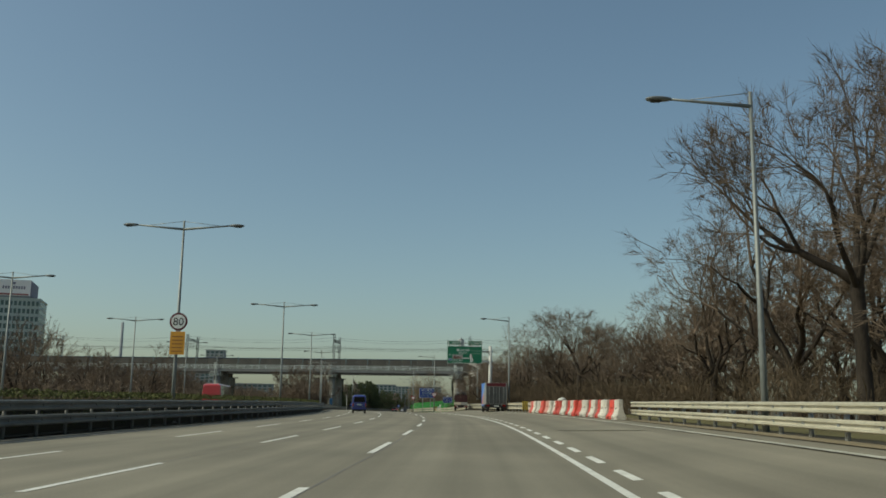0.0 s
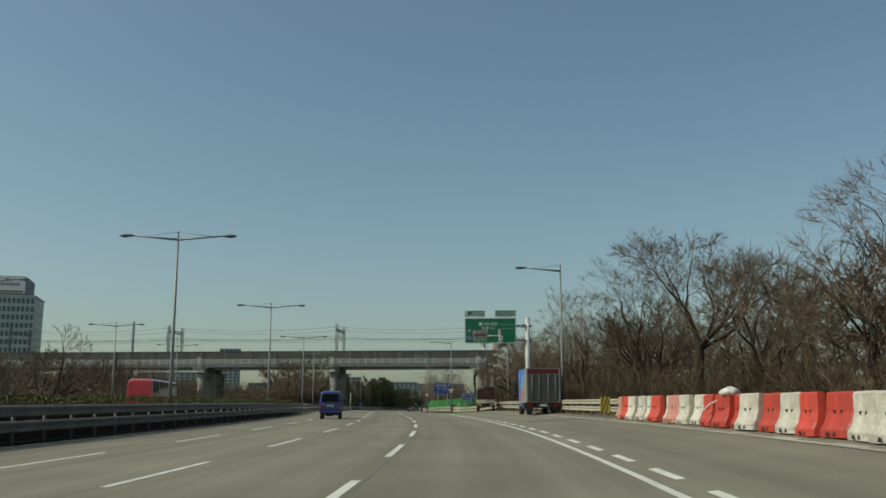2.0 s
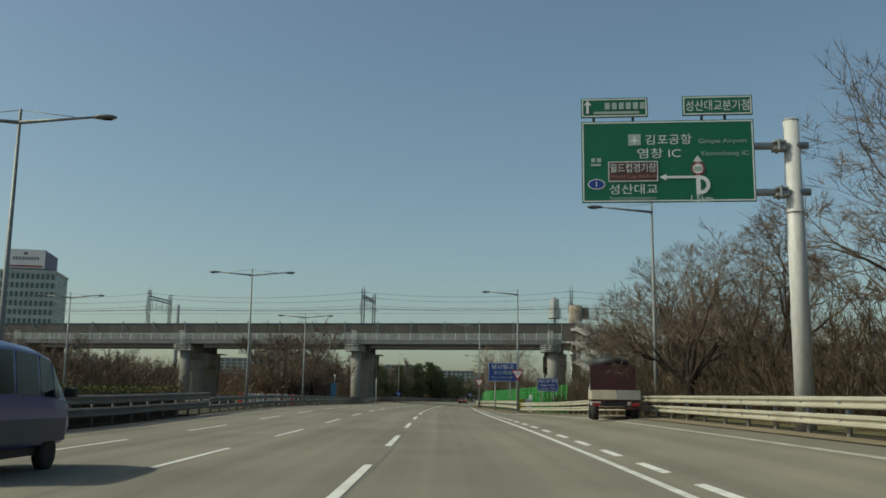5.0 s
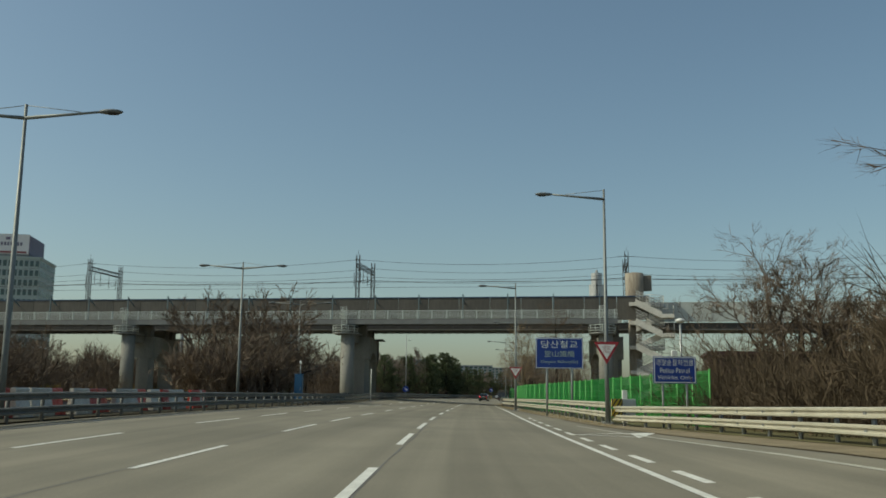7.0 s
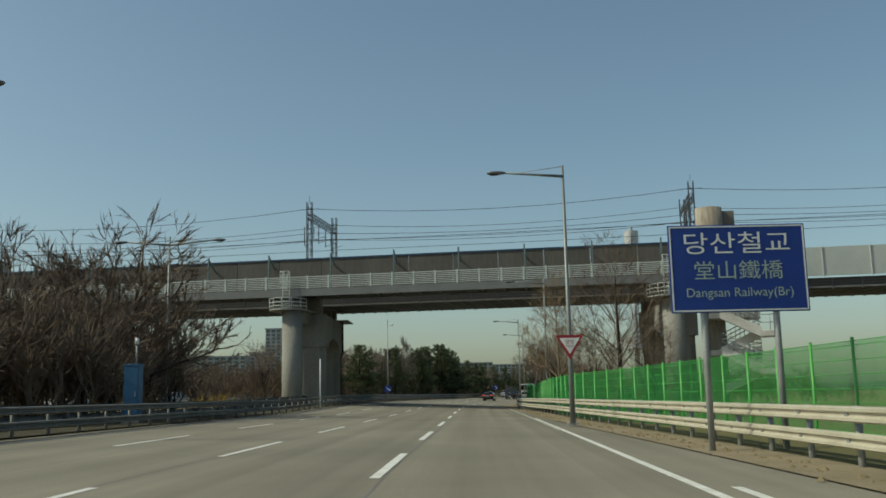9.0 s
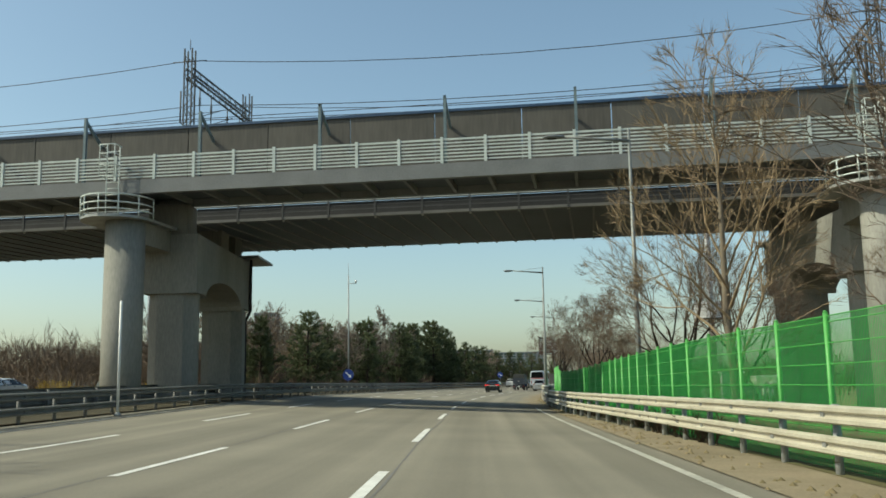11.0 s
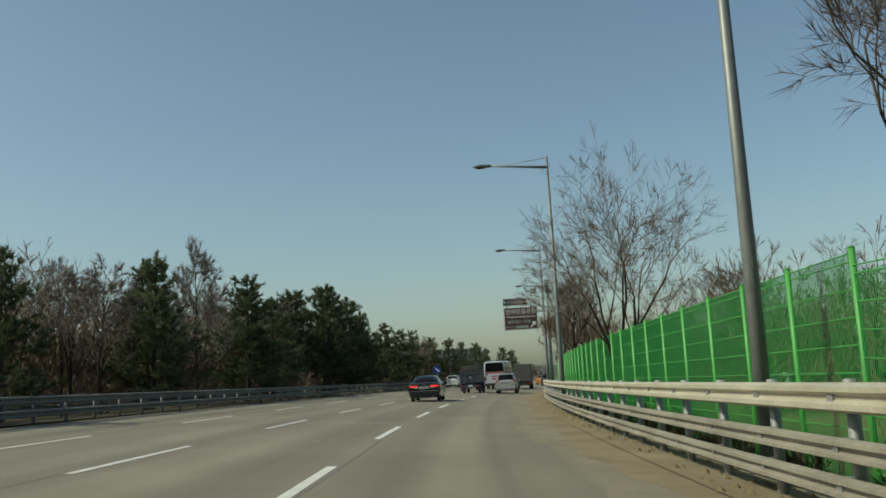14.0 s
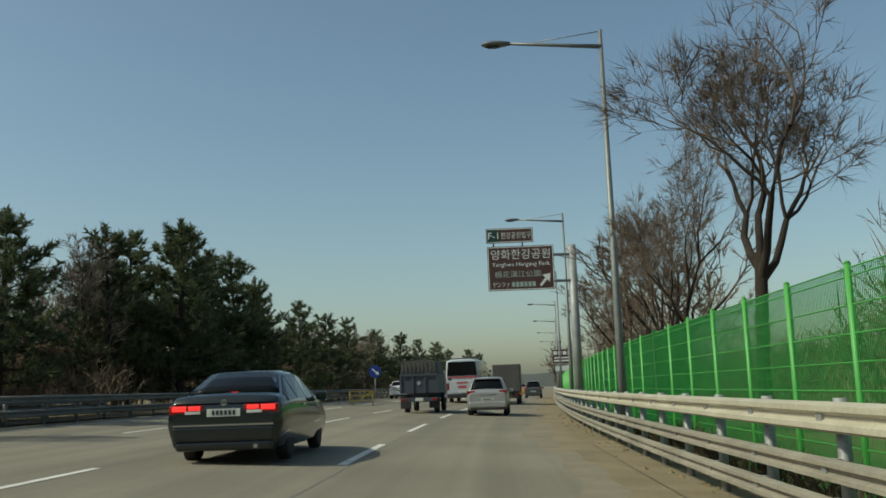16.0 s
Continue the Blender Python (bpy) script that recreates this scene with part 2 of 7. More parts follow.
def lane_uv(ob):
    """Metres across and along the road as a texture map."""
    me = ob.data
    co = np.zeros(len(me.vertices) * 3)
    me.vertices.foreach_get("co", co)
    co = co.reshape(-1, 3)
    uv = np.stack([co[:, 0] - np.interp(co[:, 1], _y, _x), co[:, 1]], 1)
    idx = np.zeros(len(me.loops), dtype=np.int32)
    me.loops.foreach_get("vertex_index", idx)
    layer = me.uv_layers.new(name="lane")
    layer.data.foreach_set("uv", uv[idx].ravel())
    return ob


# ---- ground and road ----
g = Geo()
ds = [-900, -420, -200, -120, -80, -60, -45, -34, -30, -24, -19, -14, -12.5, -11, -9, -6, -3, 0, 2, 4.4, 5, 6, 8.6, 10, 14, 20, 30, 45, 70, 120, 220, 420, 900]
ys = list(range(-190, 420, 6)) + list(range(430, 1390, 60))
n = len(ds)
vs = []
for y in ys:
    for d in ds:
        p = road(y, d, -0.06)
        if d > 9:
            p.z -= float(np.interp(d, [10, 20, 45, 70], [0, 0.4, 1.0, 3.5]))
        if abs(d) > 30:
            p.z += 0.4 * noise.noise(Vector((p.x * 0.03, p.y * 0.03, 0)))
        vs.append(p)
g.add(vs, [(i * n + k, i * n + k + 1, (i + 1) * n + k + 1, (i + 1) * n + k) for i in range(len(ys) - 1) for k in range(n - 1)], True)
g.add([(-4800, -4000, -6), (4800, -4000, -6), (4800, 4900, -6), (-4800, 4900, -6)], [(0, 1, 2, 3)])
tagged(part("ground", g, EARTH), "dry brown earth with winter grass beside the road", "ground", kind="structure")

g = Geo()
rs = [-10.6, -9.8, -6.65, -3.35, 0, 2, 4.2, 4.6]
ys = list(range(-160, 480, 4)) + list(range(480, 1200, 40))
vs = []
for y in ys:
    for d in rs:
        vs.append(road(y, d))
    e = right_edge(y)
    for w in (0.33, 0.66, 1.0):
        vs.append(road(y, 4.6 + (max(e, 4.75) - 4.6) * w))
n = len(rs) + 3
g.add(vs, [(i * n + k, i * n + k + 1, (i + 1) * n + k + 1, (i + 1) * n + k) for i in range(len(ys) - 1) for k in range(n - 1)], True)
tagged(lane_uv(part("road", g, ASPHALT)), "grey worn asphalt of a four-lane expressway", "road", kind="structure")

g = Geo()
strip(g, -160, 700, lambda y: OPP(y) - 15.0, OPP, 0.0, 6)
tagged(lane_uv(part("road_opposite", g, ASPHALT)), "grey asphalt of the opposite carriageway", "road", kind="structure")

# lane lines
FAR_ENDS = [(0, 27.7), (4, 71.7), (6, 92.6), (8, 114.4), (9, 126.0), (11, 148.6), (12, 157.4), (13, 166.8), (14, 177.8), (16, 199.2), (17, 210.3), (18, 222.0), (23, 280.0), (24, 291.3), (27, 324.1), (60, 687.0)]
for i in range(-6, 48):
    e = 25.3 + 11.0 * i if i < 0 else float(np.interp(i, *zip(*FAR_ENDS)))
    for d, w, sh in ((0.0, 0.15, 0.0), (-3.35, 0.13, 4.3), (-6.65, 0.13, 7.6)):
        g = Geo()
        strip(g, e + sh - 5.3, e + sh, d - w / 2, d + w / 2, 0.006, 2.5)
        tagged(part("lane_dash", g, PAINT), "white painted lane dash on the asphalt", "lane marking", "lane dashes", "structure")
g = Geo()
strip(g, -160, 205, 4.15, 4.3, 0.006, 4)
tagged(part("edge_line", g, PAINT), "solid white lane line on the asphalt", "lane marking", kind="structure")
g = Geo()
strip(g, 190, 247, 4.05, 4.2, 0.007, 4)
tagged(part("edge_line", g, PAINT_WORN), "worn cream edge line on the asphalt", "lane marking", kind="structure")
g = Geo()
strip(g, -160, 160, lambda y: right_edge(y) - 0.9, lambda y: right_edge(y) - 0.75, 0.006, 4)
tagged(part("edge_line", g, PAINT_WORN), "worn pale edge line beside the verge", "lane marking", kind="structure")
g = Geo()
strip(g, -160, 1000, -9.6, -9.45, 0.006, 4)
tagged(part("edge_line", g, PAINT_WORN), "worn yellow-white edge line by the median", "lane marking", kind="structure")
for i in range(-4, 60):
    y0 = 12.0 + 3.75 * i
    if y0 > 172:
        break
    g = Geo()
    strip(g, y0, y0 + 2.0, 4.6, 4.75, 0.006, 2)
    tagged(part("lane_dot", g, PAINT), "short white dash beside the solid line", "lane marking", "merge lane dashes", "structure")
g = Geo()
for y0, d0, y1, d1 in ((36.4, 5.5, 30.6, 7.55), (82.1, 5.4, 77.3, 7.7), (151.0, 4.75, 152.2, 7.2), (151.0, 4.75, 149.4, 6.3)):
    p, q = road(y0, d0, 0.008), road(y1, d1, 0.008)
    w = Vector((q.y - p.y, p.x - q.x, 0)).normalized() * 0.09
    g.add([p - w, p + w, q + w, q - w], [(0, 1, 2, 3)])
p, q, r = road(152.3, 6.6, 0.008), road(152.1, 7.4, 0.008), road(148.6, 6.2, 0.008)
g.add([p, q, r], [(0, 1, 2)])
tagged(part("hatch_marking", g, PAINT), "worn white hatch lines on the side lane", "lane marking", kind="structure")
for i in range(12):
    g = Geo()
    strip(g, 42 + 3.1 * i, 43.4 + 3.1 * i, 8.1, 8.22, 0.007, 2)
    tagged(part("lane_dot", g, PAINT_WORN), "short worn dash beside the plastic barriers", "lane marking", "edge dashes", "structure")
g = Geo()
strip(g, -160, 420, lambda y: 0.1 + 0.03 * math.sin(y * 0.31), lambda y: 0.135 + 0.03 * math.sin(y * 0.31) + 0.012 * math.sin(y * 1.3), 0.003, 1.5)
strip(g, -160, 420, -3.44, -3.41, 0.003, 3)
tagged(part("tar_seam", g, SEAM), "dark tarred joint along the lane line", "road joint", kind="structure")
g = Geo()
strip(g, -160, 700, right_edge, lambda y: right_edge(y) + 1.5, 0.02, 4)
tagged(part("verge", g, SANDY), "sandy dusty verge at the road's edge", "verge", kind="structure")
DUSTY = mat("dusty_asphalt", (0.265, 0.23, 0.168), 0.95, (0.19, 0.168, 0.125), 0.9, 16, 0.3, spec=0.1)
g = Geo()
strip(g, 244, 600, lambda y: 3.35 + 0.22 * math.sin(y * 0.31) + 0.1 * math.sin(y * 1.3), 4.6, 0.003, 1.0)
tagged(part("dusty_shoulder", g, DUSTY), "thin dust lying on the asphalt beside the verge", "shoulder", kind="structure")
g = Geo()
strip(g, 246, 600, lambda y: 3.95 + 0.16 * math.sin(y * 0.43 + 1) + 0.09 * math.sin(y * 1.9), 4.6, 0.007, 1.0)
tagged(part("sand_edge", g, SANDY), "drifted sand along the road's edge", "shoulder", kind="structure")
rnd = random.Random(31)
g = Geo()
for i in range(900):
    y = rnd.uniform(160, 340)
    p = road(y, right_edge(y) + rnd.gauss(0.55, 0.22), 0.02)
    r = rnd.uniform(0.02, 0.075)
    k = len(g.v)
    ring = [p + Vector((r * rnd.uniform(0.7, 1.3) * math.cos(a), r * rnd.uniform(0.7, 1.3) * math.sin(a), 0)) for a in (0, 1.26, 2.5, 3.77, 5.03)]
    g.add(ring + [p + Vector((0, 0, r * 0.8))], [(j, (j + 1) % 5, 5) for j in range(5)])
tagged(part("dirt_clods", g, EARTH), "loose clods of dry earth under the guard rail", "dirt", kind="stuff")
g = Geo()
strip(g, -160, 700, lambda y: right_edge(y) + 1.4, lambda y: right_edge(y) + 5.0, 0.03, 4)
tagged(part("grass_verge", g, GRASSY), "dry grass behind the guard rail", "verge", kind="structure")
g = Geo()
strip(g, -160, 700, lambda y: max(OPP(y), -14.2) + 0.2, -10.5, 0.05, 4)
tagged(part("median_strip", g, mat("dark_soil", (0.085, 0.075, 0.05), 0.95, (0.045, 0.04, 0.027), 0.8, 12, 0.5, spec=0.1)), "dark soil strip between the carriageways", "median", kind="structure")
g = Geo()
g.add([(60, -600, -4.6), (900, -600, -4.6), (900, 700, -4.6), (40, 700, -4.6)], [(0, 1, 2, 3)])
WATER = mat("river_water", (0.12, 0.15, 0.15), 0.12, (0.09, 0.12, 0.12), 0.2, 2, 0.3)
tagged(part("water", g, WATER), "pale grey wide river beyond the trees", "river", kind="structure")


# ---- street lamps ----
LAMP_POLE = mat("weathered_lamp_pole", (0.235, 0.25, 0.24), 0.5, (0.14, 0.15, 0.145), 1.5, 20, 0.06, metal=0.35, streak=(1, 1, 0.3))
LAMP_HEAD = mat("grey_lamp_shell", (0.16, 0.175, 0.18), 0.45, (0.10, 0.11, 0.115), 3, 20)


def lamp_arm(pole, sx, length, zb, zt):
    g = Geo()
    g.tube([(0, 0, zb), (sx * length * 0.5, 0, zb + 0.1), (sx * length, 0, zb + 0.2)], [0.06, 0.045, 0.035], 8)
    arm = part("arm", g, LAMP_POLE, pole)
    g = Geo()
    g.tube([(0, 0, zt), (sx * length * 0.72, 0, zb + 0.19)], 0.012, 5)
    part("tie_rod", g, GALV_DULL, arm)
    g = Geo()
    rings = []
    for x, w, h in ((0, 0.05, 0.045), (0.12, 0.12, 0.06), (0.25, 0.16, 0.075), (0.45, 0.17, 0.08), (0.62, 0.13, 0.055), (0.7, 0.04, 0.02)):
        rings.append([(sx * (length - 0.1 + x), w * math.cos(a), zb + 0.2 + h * math.sin(a)) for a in [2 * math.pi * k / 10 for k in range(10)]])
    g.loft(rings, smooth=True)
    head = part("lamp_head", g, LAMP_HEAD, pole, "dark grey oval lamp head")
    g = Geo()
    g.loft([[(sx * (length - 0.1 + x), w * math.cos(a), zb + 0.155 + h * math.sin(a)) for a in [2 * math.pi * k / 10 for k in range(10)]] for x, w, h in ((0.22, 0.05, 0.02), (0.3, 0.12, 0.045), (0.52, 0.12, 0.05), (0.6, 0.05, 0.02))], smooth=True)
    part("lens", g, STEEL_DARK, head)
    return head


def street_lamp(double, top=9.75, arm=2.3):
    p = thing("street_lamp", "tall galvanised street lamp with %s long arm%s beside the expressway" % (("two", "s") if double else ("one", "")), "street lamp",
              "median lamps" if double else "roadside lamps")
    g = Geo()
    g.tube([(0, 0, 0), (0, 0, 2.5), (0, 0, top)], [0.1, 0.09, 0.046], 10)
    pole = part("pole", g, LAMP_POLE, p)
    g = Geo()
    g.box(-0.2, -0.2, 0, 0.2, 0.2, 0.03)
    for x in (-0.15, 0.15):
        for y in (-0.15, 0.15):
            g.tube([(x, y, 0.03), (x, y, 0.09)], 0.02, 6)
    part("base_plate", g, GALV_DULL, p)
    lamp_arm(p, -1, arm, top - 0.42, top - 0.03)
    if double:
        lamp_arm(p, 1, arm, top - 0.42, top - 0.03)
    return p


lamp1 = street_lamp(False)
lamp2 = street_lamp(True, 9.5)
RIGHT_LAMPS = [(11.13, 26.5), (6.6, 94.2), (3.4, 128.9), (-4.1, 161.9), (-10.0, 194.3), (-12.0, 228.8), (-16.3, 266.0), (-17.2, 290.6), (-16.76, 314.6)]
for y in (339, 363, 388, 413, 440, 470):
    p = road(y, 5.6)
    RIGHT_LAMPS.append((p.x, p.y))
for i, (x, y) in enumerate(RIGHT_LAMPS):
    m = pose(x, y, rise(y), 0, 0, turn(y))
    if i == 0:
        lamp1.matrix_basis = m
    else:
        copy_thing(lamp1, m)
for i, (x, y) in enumerate(((-10.5, 44.3), (-13.2, 80.0), (-16.7, 112.6), (-21.4, 147.5), (-26.8, 180.1), (-30.2, 203.8), (-28.2, 62.6), (-31.8, 95.0), (-37.4, 129.6), (-42.0, 161.0))):
    m = pose(x, y, rise(y), 0, 0, turn(y))
    if i == 0:
        lamp2.matrix_basis = m
    else:
        copy_thing(lamp2, m)

# ---- railway bridge ----
BX = -15.0
BM = pose(BX, 235.0, 0, 0, 0, -1.0)
X0, X1, XT = -230.0, 330.0, 14.5
NOISE_PANEL = mat("brownish_noise_panel", (0.115, 0.105, 0.09), 0.8, (0.065, 0.06, 0.053), 0.4, 9, 0.15, streak=(1, 1, 0.12))
PALE_PANEL = mat("pale_noise_panel", (0.5, 0.53, 0.5), 0.5, (0.4, 0.43, 0.41), 0.6, 8)
BLUE_TRIM = mat("dark_blue_trim", (0.03, 0.07, 0.14), 0.5)
GREY_STEEL = mat("grey_painted_steel", (0.19, 0.195, 0.195), 0.6, (0.125, 0.13, 0.13), 0.8, 14, 0.1)
RAIL_PALE = mat("pale_green_railing", (0.58, 0.63, 0.6), 0.5, (0.42, 0.46, 0.44), 2, 20)
RIB = mat("pale_underside_rib", (0.23, 0.23, 0.22), 0.8, (0.135, 0.135, 0.13), 2, 20)

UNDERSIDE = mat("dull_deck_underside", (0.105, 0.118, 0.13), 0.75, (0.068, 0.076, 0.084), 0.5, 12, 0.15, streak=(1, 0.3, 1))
DULL_STEEL = mat("dull_dark_steel", (0.075, 0.08, 0.085), 0.6, (0.045, 0.048, 0.052), 1.0, 14, 0.1)
WHITE_PIPE = mat("white_pipe", (0.6, 0.6, 0.57), 0.5, (0.45, 0.45, 0.42), 3, 30)
bridge = thing("railway_bridge", "grey concrete and steel railway bridge crossing over the expressway", "bridge", m=BM)
g = Geo()
g.prism([(0.0, 9.8), (0.3, 9.8), (0.3, 9.95), (0.12, 10.05), (0.12, 10.3), (0.3, 10.42), (0.0, 10.42)], X0, XT, Matrix(((0, 1, 0, 0), (1, 0, 0, 0), (0, 0, 1, 0), (0, 0, 0, 1))))
part("fascia_beam", g, GREY_STEEL, bridge, "grey fascia beam of the side walkway")
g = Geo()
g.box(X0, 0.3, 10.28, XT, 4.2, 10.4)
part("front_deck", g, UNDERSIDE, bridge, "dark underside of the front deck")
part("edge_beam", Geo().box(X0, 3.95, 9.93, XT, 4.2, 10.28), GREY_STEEL, bridge, "grey rear edge beam of the front deck")
u = -24.9 - BX - 1.85 * 60
rib_geo = Geo()
rib_geo.prism([(-0.07, 0.0), (0.07, 0.0), (0.07, 0.3), (-0.07, 0.3)], 0.3, 3.95)
rib_mesh = rib_geo.mesh("cross_rib", GREY_STEEL)
while u < 60 and u < XT:
    ob = new("cross_rib", rib_mesh)
    ob.parent, ob.location = bridge, (u, 0, 9.98)
    u += 1.85
# noise wall in panels between leaning posts
panel = Geo()
panel.box(0.02, 1.92, 10.42, 3.86, 2.05, 13.22)
panel_mesh = panel.mesh("noise_panel", NOISE_PANEL)
trim = Geo()
trim.box(0.0, 1.85, 13.22, 3.88, 2.12, 13.34)
trim_mesh = trim.mesh("panel_trim", BLUE_TRIM)
post = Geo()
post.prism([(-0.06, 10.3), (0.06, 10.3), (0.06, 13.5), (-0.06, 13.5)], 0.35, 0.5)
post.add([(-0.05, 0.35, 13.5), (0.05, 0.35, 13.5), (0.05, 1.9, 12.6), (-0.05, 1.9, 12.6), (-0.05, 0.35, 13.35), (0.05, 0.35, 13.35), (0.05, 1.9, 12.45), (-0.05, 1.9, 12.45)],
         [(0, 1, 2, 3), (4, 7, 6, 5), (0, 4, 5, 1), (3, 2, 6, 7), (0, 3, 7, 4), (1, 5, 6, 2)])
post_mesh = post.mesh("wall_post", STEEL_BLUE)
u = X0
while u < XT:
    for nm, me in (("noise_panel", panel_mesh), ("panel_trim", trim_mesh)):
        ob = new(nm, me)
        ob.parent, ob.location = bridge, (u, 0, 0)
    u += 3.88
v = -24.8 - BX - 5.55 * 28
while v < XT:
    ob = new("wall_post", post_mesh)
    ob.parent, ob.location = bridge, (v, 0, 0)
    v += 5.55
pale = Geo()
pale.box(0.02, 6.02, 10.5, 3.86, 6.12, 12.95)
pale.box(-0.03, 5.94, 10.3, 0.03, 6.02, 13.05)
pale_mesh = pale.mesh("pale_panel", PALE_PANEL)
while u < X1:
    ob = new("pale_panel", pale_mesh)
    ob.parent, ob.location = bridge, (u, 0, 0)
    u += 3.88
# walkway railing
post_geo = Geo().box(-0.06, 0.0, 0.0, 0.06, 0.1, 1.14)
rail_post = post_geo.mesh("railing_post", RAIL_PALE)
u = -24.9 - BX - 1.85 * 84
while u < XT:
    ob = new("railing_post", rail_post)
    ob.parent, ob.location = bridge, (u, 0, 10.42)
    u += 1.85
for k in range(7):
    h = 0.055 if k < 6 else 0.075
    part("railing_bar", Geo().box(-150, 0.035, 10.52 + 0.15 * k, XT, 0.075, 10.52 + h + 0.15 * k), RAIL_PALE, bridge)
# rear deck
SWAP = Matrix(((0, 1, 0, 0), (1, 0, 0, 0), (0, 0, 1, 0), (0, 0, 0, 1)))
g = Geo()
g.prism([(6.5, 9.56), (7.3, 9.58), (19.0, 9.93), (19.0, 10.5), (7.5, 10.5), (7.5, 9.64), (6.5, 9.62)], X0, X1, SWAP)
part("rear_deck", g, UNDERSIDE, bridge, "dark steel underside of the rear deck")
part("edge_chord", Geo().box(X0, 6.22, 9.5, X1, 6.5, 9.64), GREY_STEEL, bridge)
rr = Geo()
rr.add([(x, y, z + dz) for y, z in ((6.5, 9.5), (18.98, 9.87)) for x in (-0.05, 0.05) for dz in (0.0, 0.12)], [(0, 1, 3, 2), (4, 6, 7, 5), (0, 4, 5, 1), (2, 3, 7, 6), (0, 2, 6, 4), (1, 5, 7, 3)])
rr_mesh = rr.mesh("underside_rib", RIB)
rear_post = Geo().box(-0.05, 6.2, 9.5, 0.05, 6.3, 10.34).mesh("railing_post", DULL_STEEL)
knob = Geo().tube([(0, 6.36, 9.42), (0, 6.36, 9.5)], 0.05, 8).mesh("drain_nozzle", WHITE_PIPE)
u = -23.74 - BX - 2.37 * 44
while u < 130:
    for off in (0.0, 1.185):
        ob = new("underside_rib", rr_mesh)
        ob.parent, ob.location = bridge, (u + off, 0, 0)
    for nm, me in (("railing_post", rear_post), ("drain_nozzle", knob)):
        ob = new(nm, me)
        ob.parent, ob.location = bridge, (u, 0, 0)
    u += 2.37
for z in (9.86, 10.06, 10.27):
    part("railing_bar", Geo().box(-120, 6.24, z, 130, 6.28, z + 0.05), DULL_STEEL, bridge)
# Dark steel here puts the shadow behind the railing into the web's colour.
part("deck_web", Geo().box(X0, 7.38, 9.66, X1, 7.49, 10.46), STEEL_DARK, bridge, "side web of the rear deck, darkened for its shade")
rear_panel = Geo().box(0.02, 7.3, 10.5, 3.86, 7.4, 13.0).mesh("rear_panel", PALE_PANEL)
u = -140.0
while u < XT:
    ob = new("rear_panel", rear_panel)
    ob.parent, ob.location = bridge, (u, 0, 0)
    u += 3.88


def bridge_pier(px):
    u = px - BX
    pier = thing("bridge_pier", "massive weathered concrete bridge pier with arched cap", "bridge pier", "bridge piers", m=BM)
    # cap with one arch, drawn in the (y, z) plane and pushed along x
    top, low = 8.45, 5.65
    x0, x1, ya, yb = u - 1.3, u + 1.4, 3.2, 14.1

    def skew(g):
        g.v = [(x - 0.14 * (y - 3.2), y, z) for x, y, z in g.v]
        return g

    rows = [(ya, low), (4.75, low)]
    for k in range(15):
        a = math.pi * (1 - k / 14)
        rows.append((8.4 + 3.6 * math.cos(a), low - 0.15 + 1.1 * math.sin(a)))
    rows += [(12.05, low), (yb, low)]
    n = len(rows)
    g = Geo()
    vs = [(x, y, z) for x in (x0, x1) for y, z in rows] + [(x, y, top) for x in (x0, x1) for y, z in rows]
    fs = []
    for i in range(n - 1):
        fs += [(i, i + 1, 2 * n + i + 1, 2 * n + i), (n + i + 1, n + i, 3 * n + i, 3 * n + i + 1), (i + 1, i, n + i, n + i + 1), (2 * n + i, 2 * n + i + 1, 3 * n + i + 1, 3 * n + i)]
    fs += [(0, 2 * n, 3 * n, n), (n - 1, 2 * n - 1, 4 * n - 1, 3 * n - 1)]
    part("cap", skew(g.add(vs, fs)), CONCRETE, pier)
    for y0, y1 in ((3.35, 4.7), (12.2, 13.9)):
        g = Geo()
        g.loft([[(u + 0.05 + 1.22 * sx, yy, z) for sx, yy in ((-1, y0 + 0.5), (-0.55, y0), (0.55, y0), (1, y0 + 0.5), (1, y1 - 0.5), (0.55, y1), (-0.55, y1), (-1, y1 - 0.5))] for z in (-1.5, low + 0.05)])
        part("column", skew(g), CONCRETE, pier)
    g = Geo()
    g.tube([(u - 0.75, 0.4, -1.5), (u - 0.75, 0.4, 8.6)], 0.86, 24)
    part("column", g, CONCRETE, pier)
    g = Geo()
    g.loft([[(u - 0.75 + 0.8 * sx, yy, z) for sx, yy in ((-1, 0.6), (1, 0.6), (1, 3.25), (-1, 3.25))] for z in (7.6, 8.59)])
    part("tie_beam", g, CONCRETE, pier)
    # service platform on the front
    g = Geo()
    g.loft([[(u - 1.15 + 1.6 * math.sin(a), 0.6 - 1.9 * math.cos(a) if abs(a) < 1.5 else 3.0, z) for a in [(-1.57 + 3.14 * k / 12) for k in range(13)]] for z in (8.6, 8.72)])
    deck = part("service_platform", g, GALV_DULL, pier, "steel service platform with a round railing")
    for z in (8.95, 9.25, 9.6):
        g = Geo()
        g.tube([(u - 1.15 + 1.6 * math.sin(a), 0.6 - 1.9 * math.cos(a), z) for a in [(-1.57 + 3.14 * k / 12) for k in range(13)]], 0.035, 6)
        part("handrail", g, RAIL_PALE, deck)
    for k in range(7):
        a = -1.57 + 3.14 * k / 6
        g = Geo()
        g.tube([(u - 1.15 + 1.6 * math.sin(a), 0.6 - 1.9 * math.cos(a), 8.7), (u - 1.15 + 1.6 * math.sin(a), 0.6 - 1.9 * math.cos(a), 9.62)], 0.03, 6)
        part("railing_post", g, RAIL_PALE, deck)
    # ladder cage up to the walkway
    g = Geo()
    for x in (-1.4, -0.8):
        g.tube([(u + x, -0.25, 8.7), (u + x, -0.25, 11.9)], 0.03, 6)
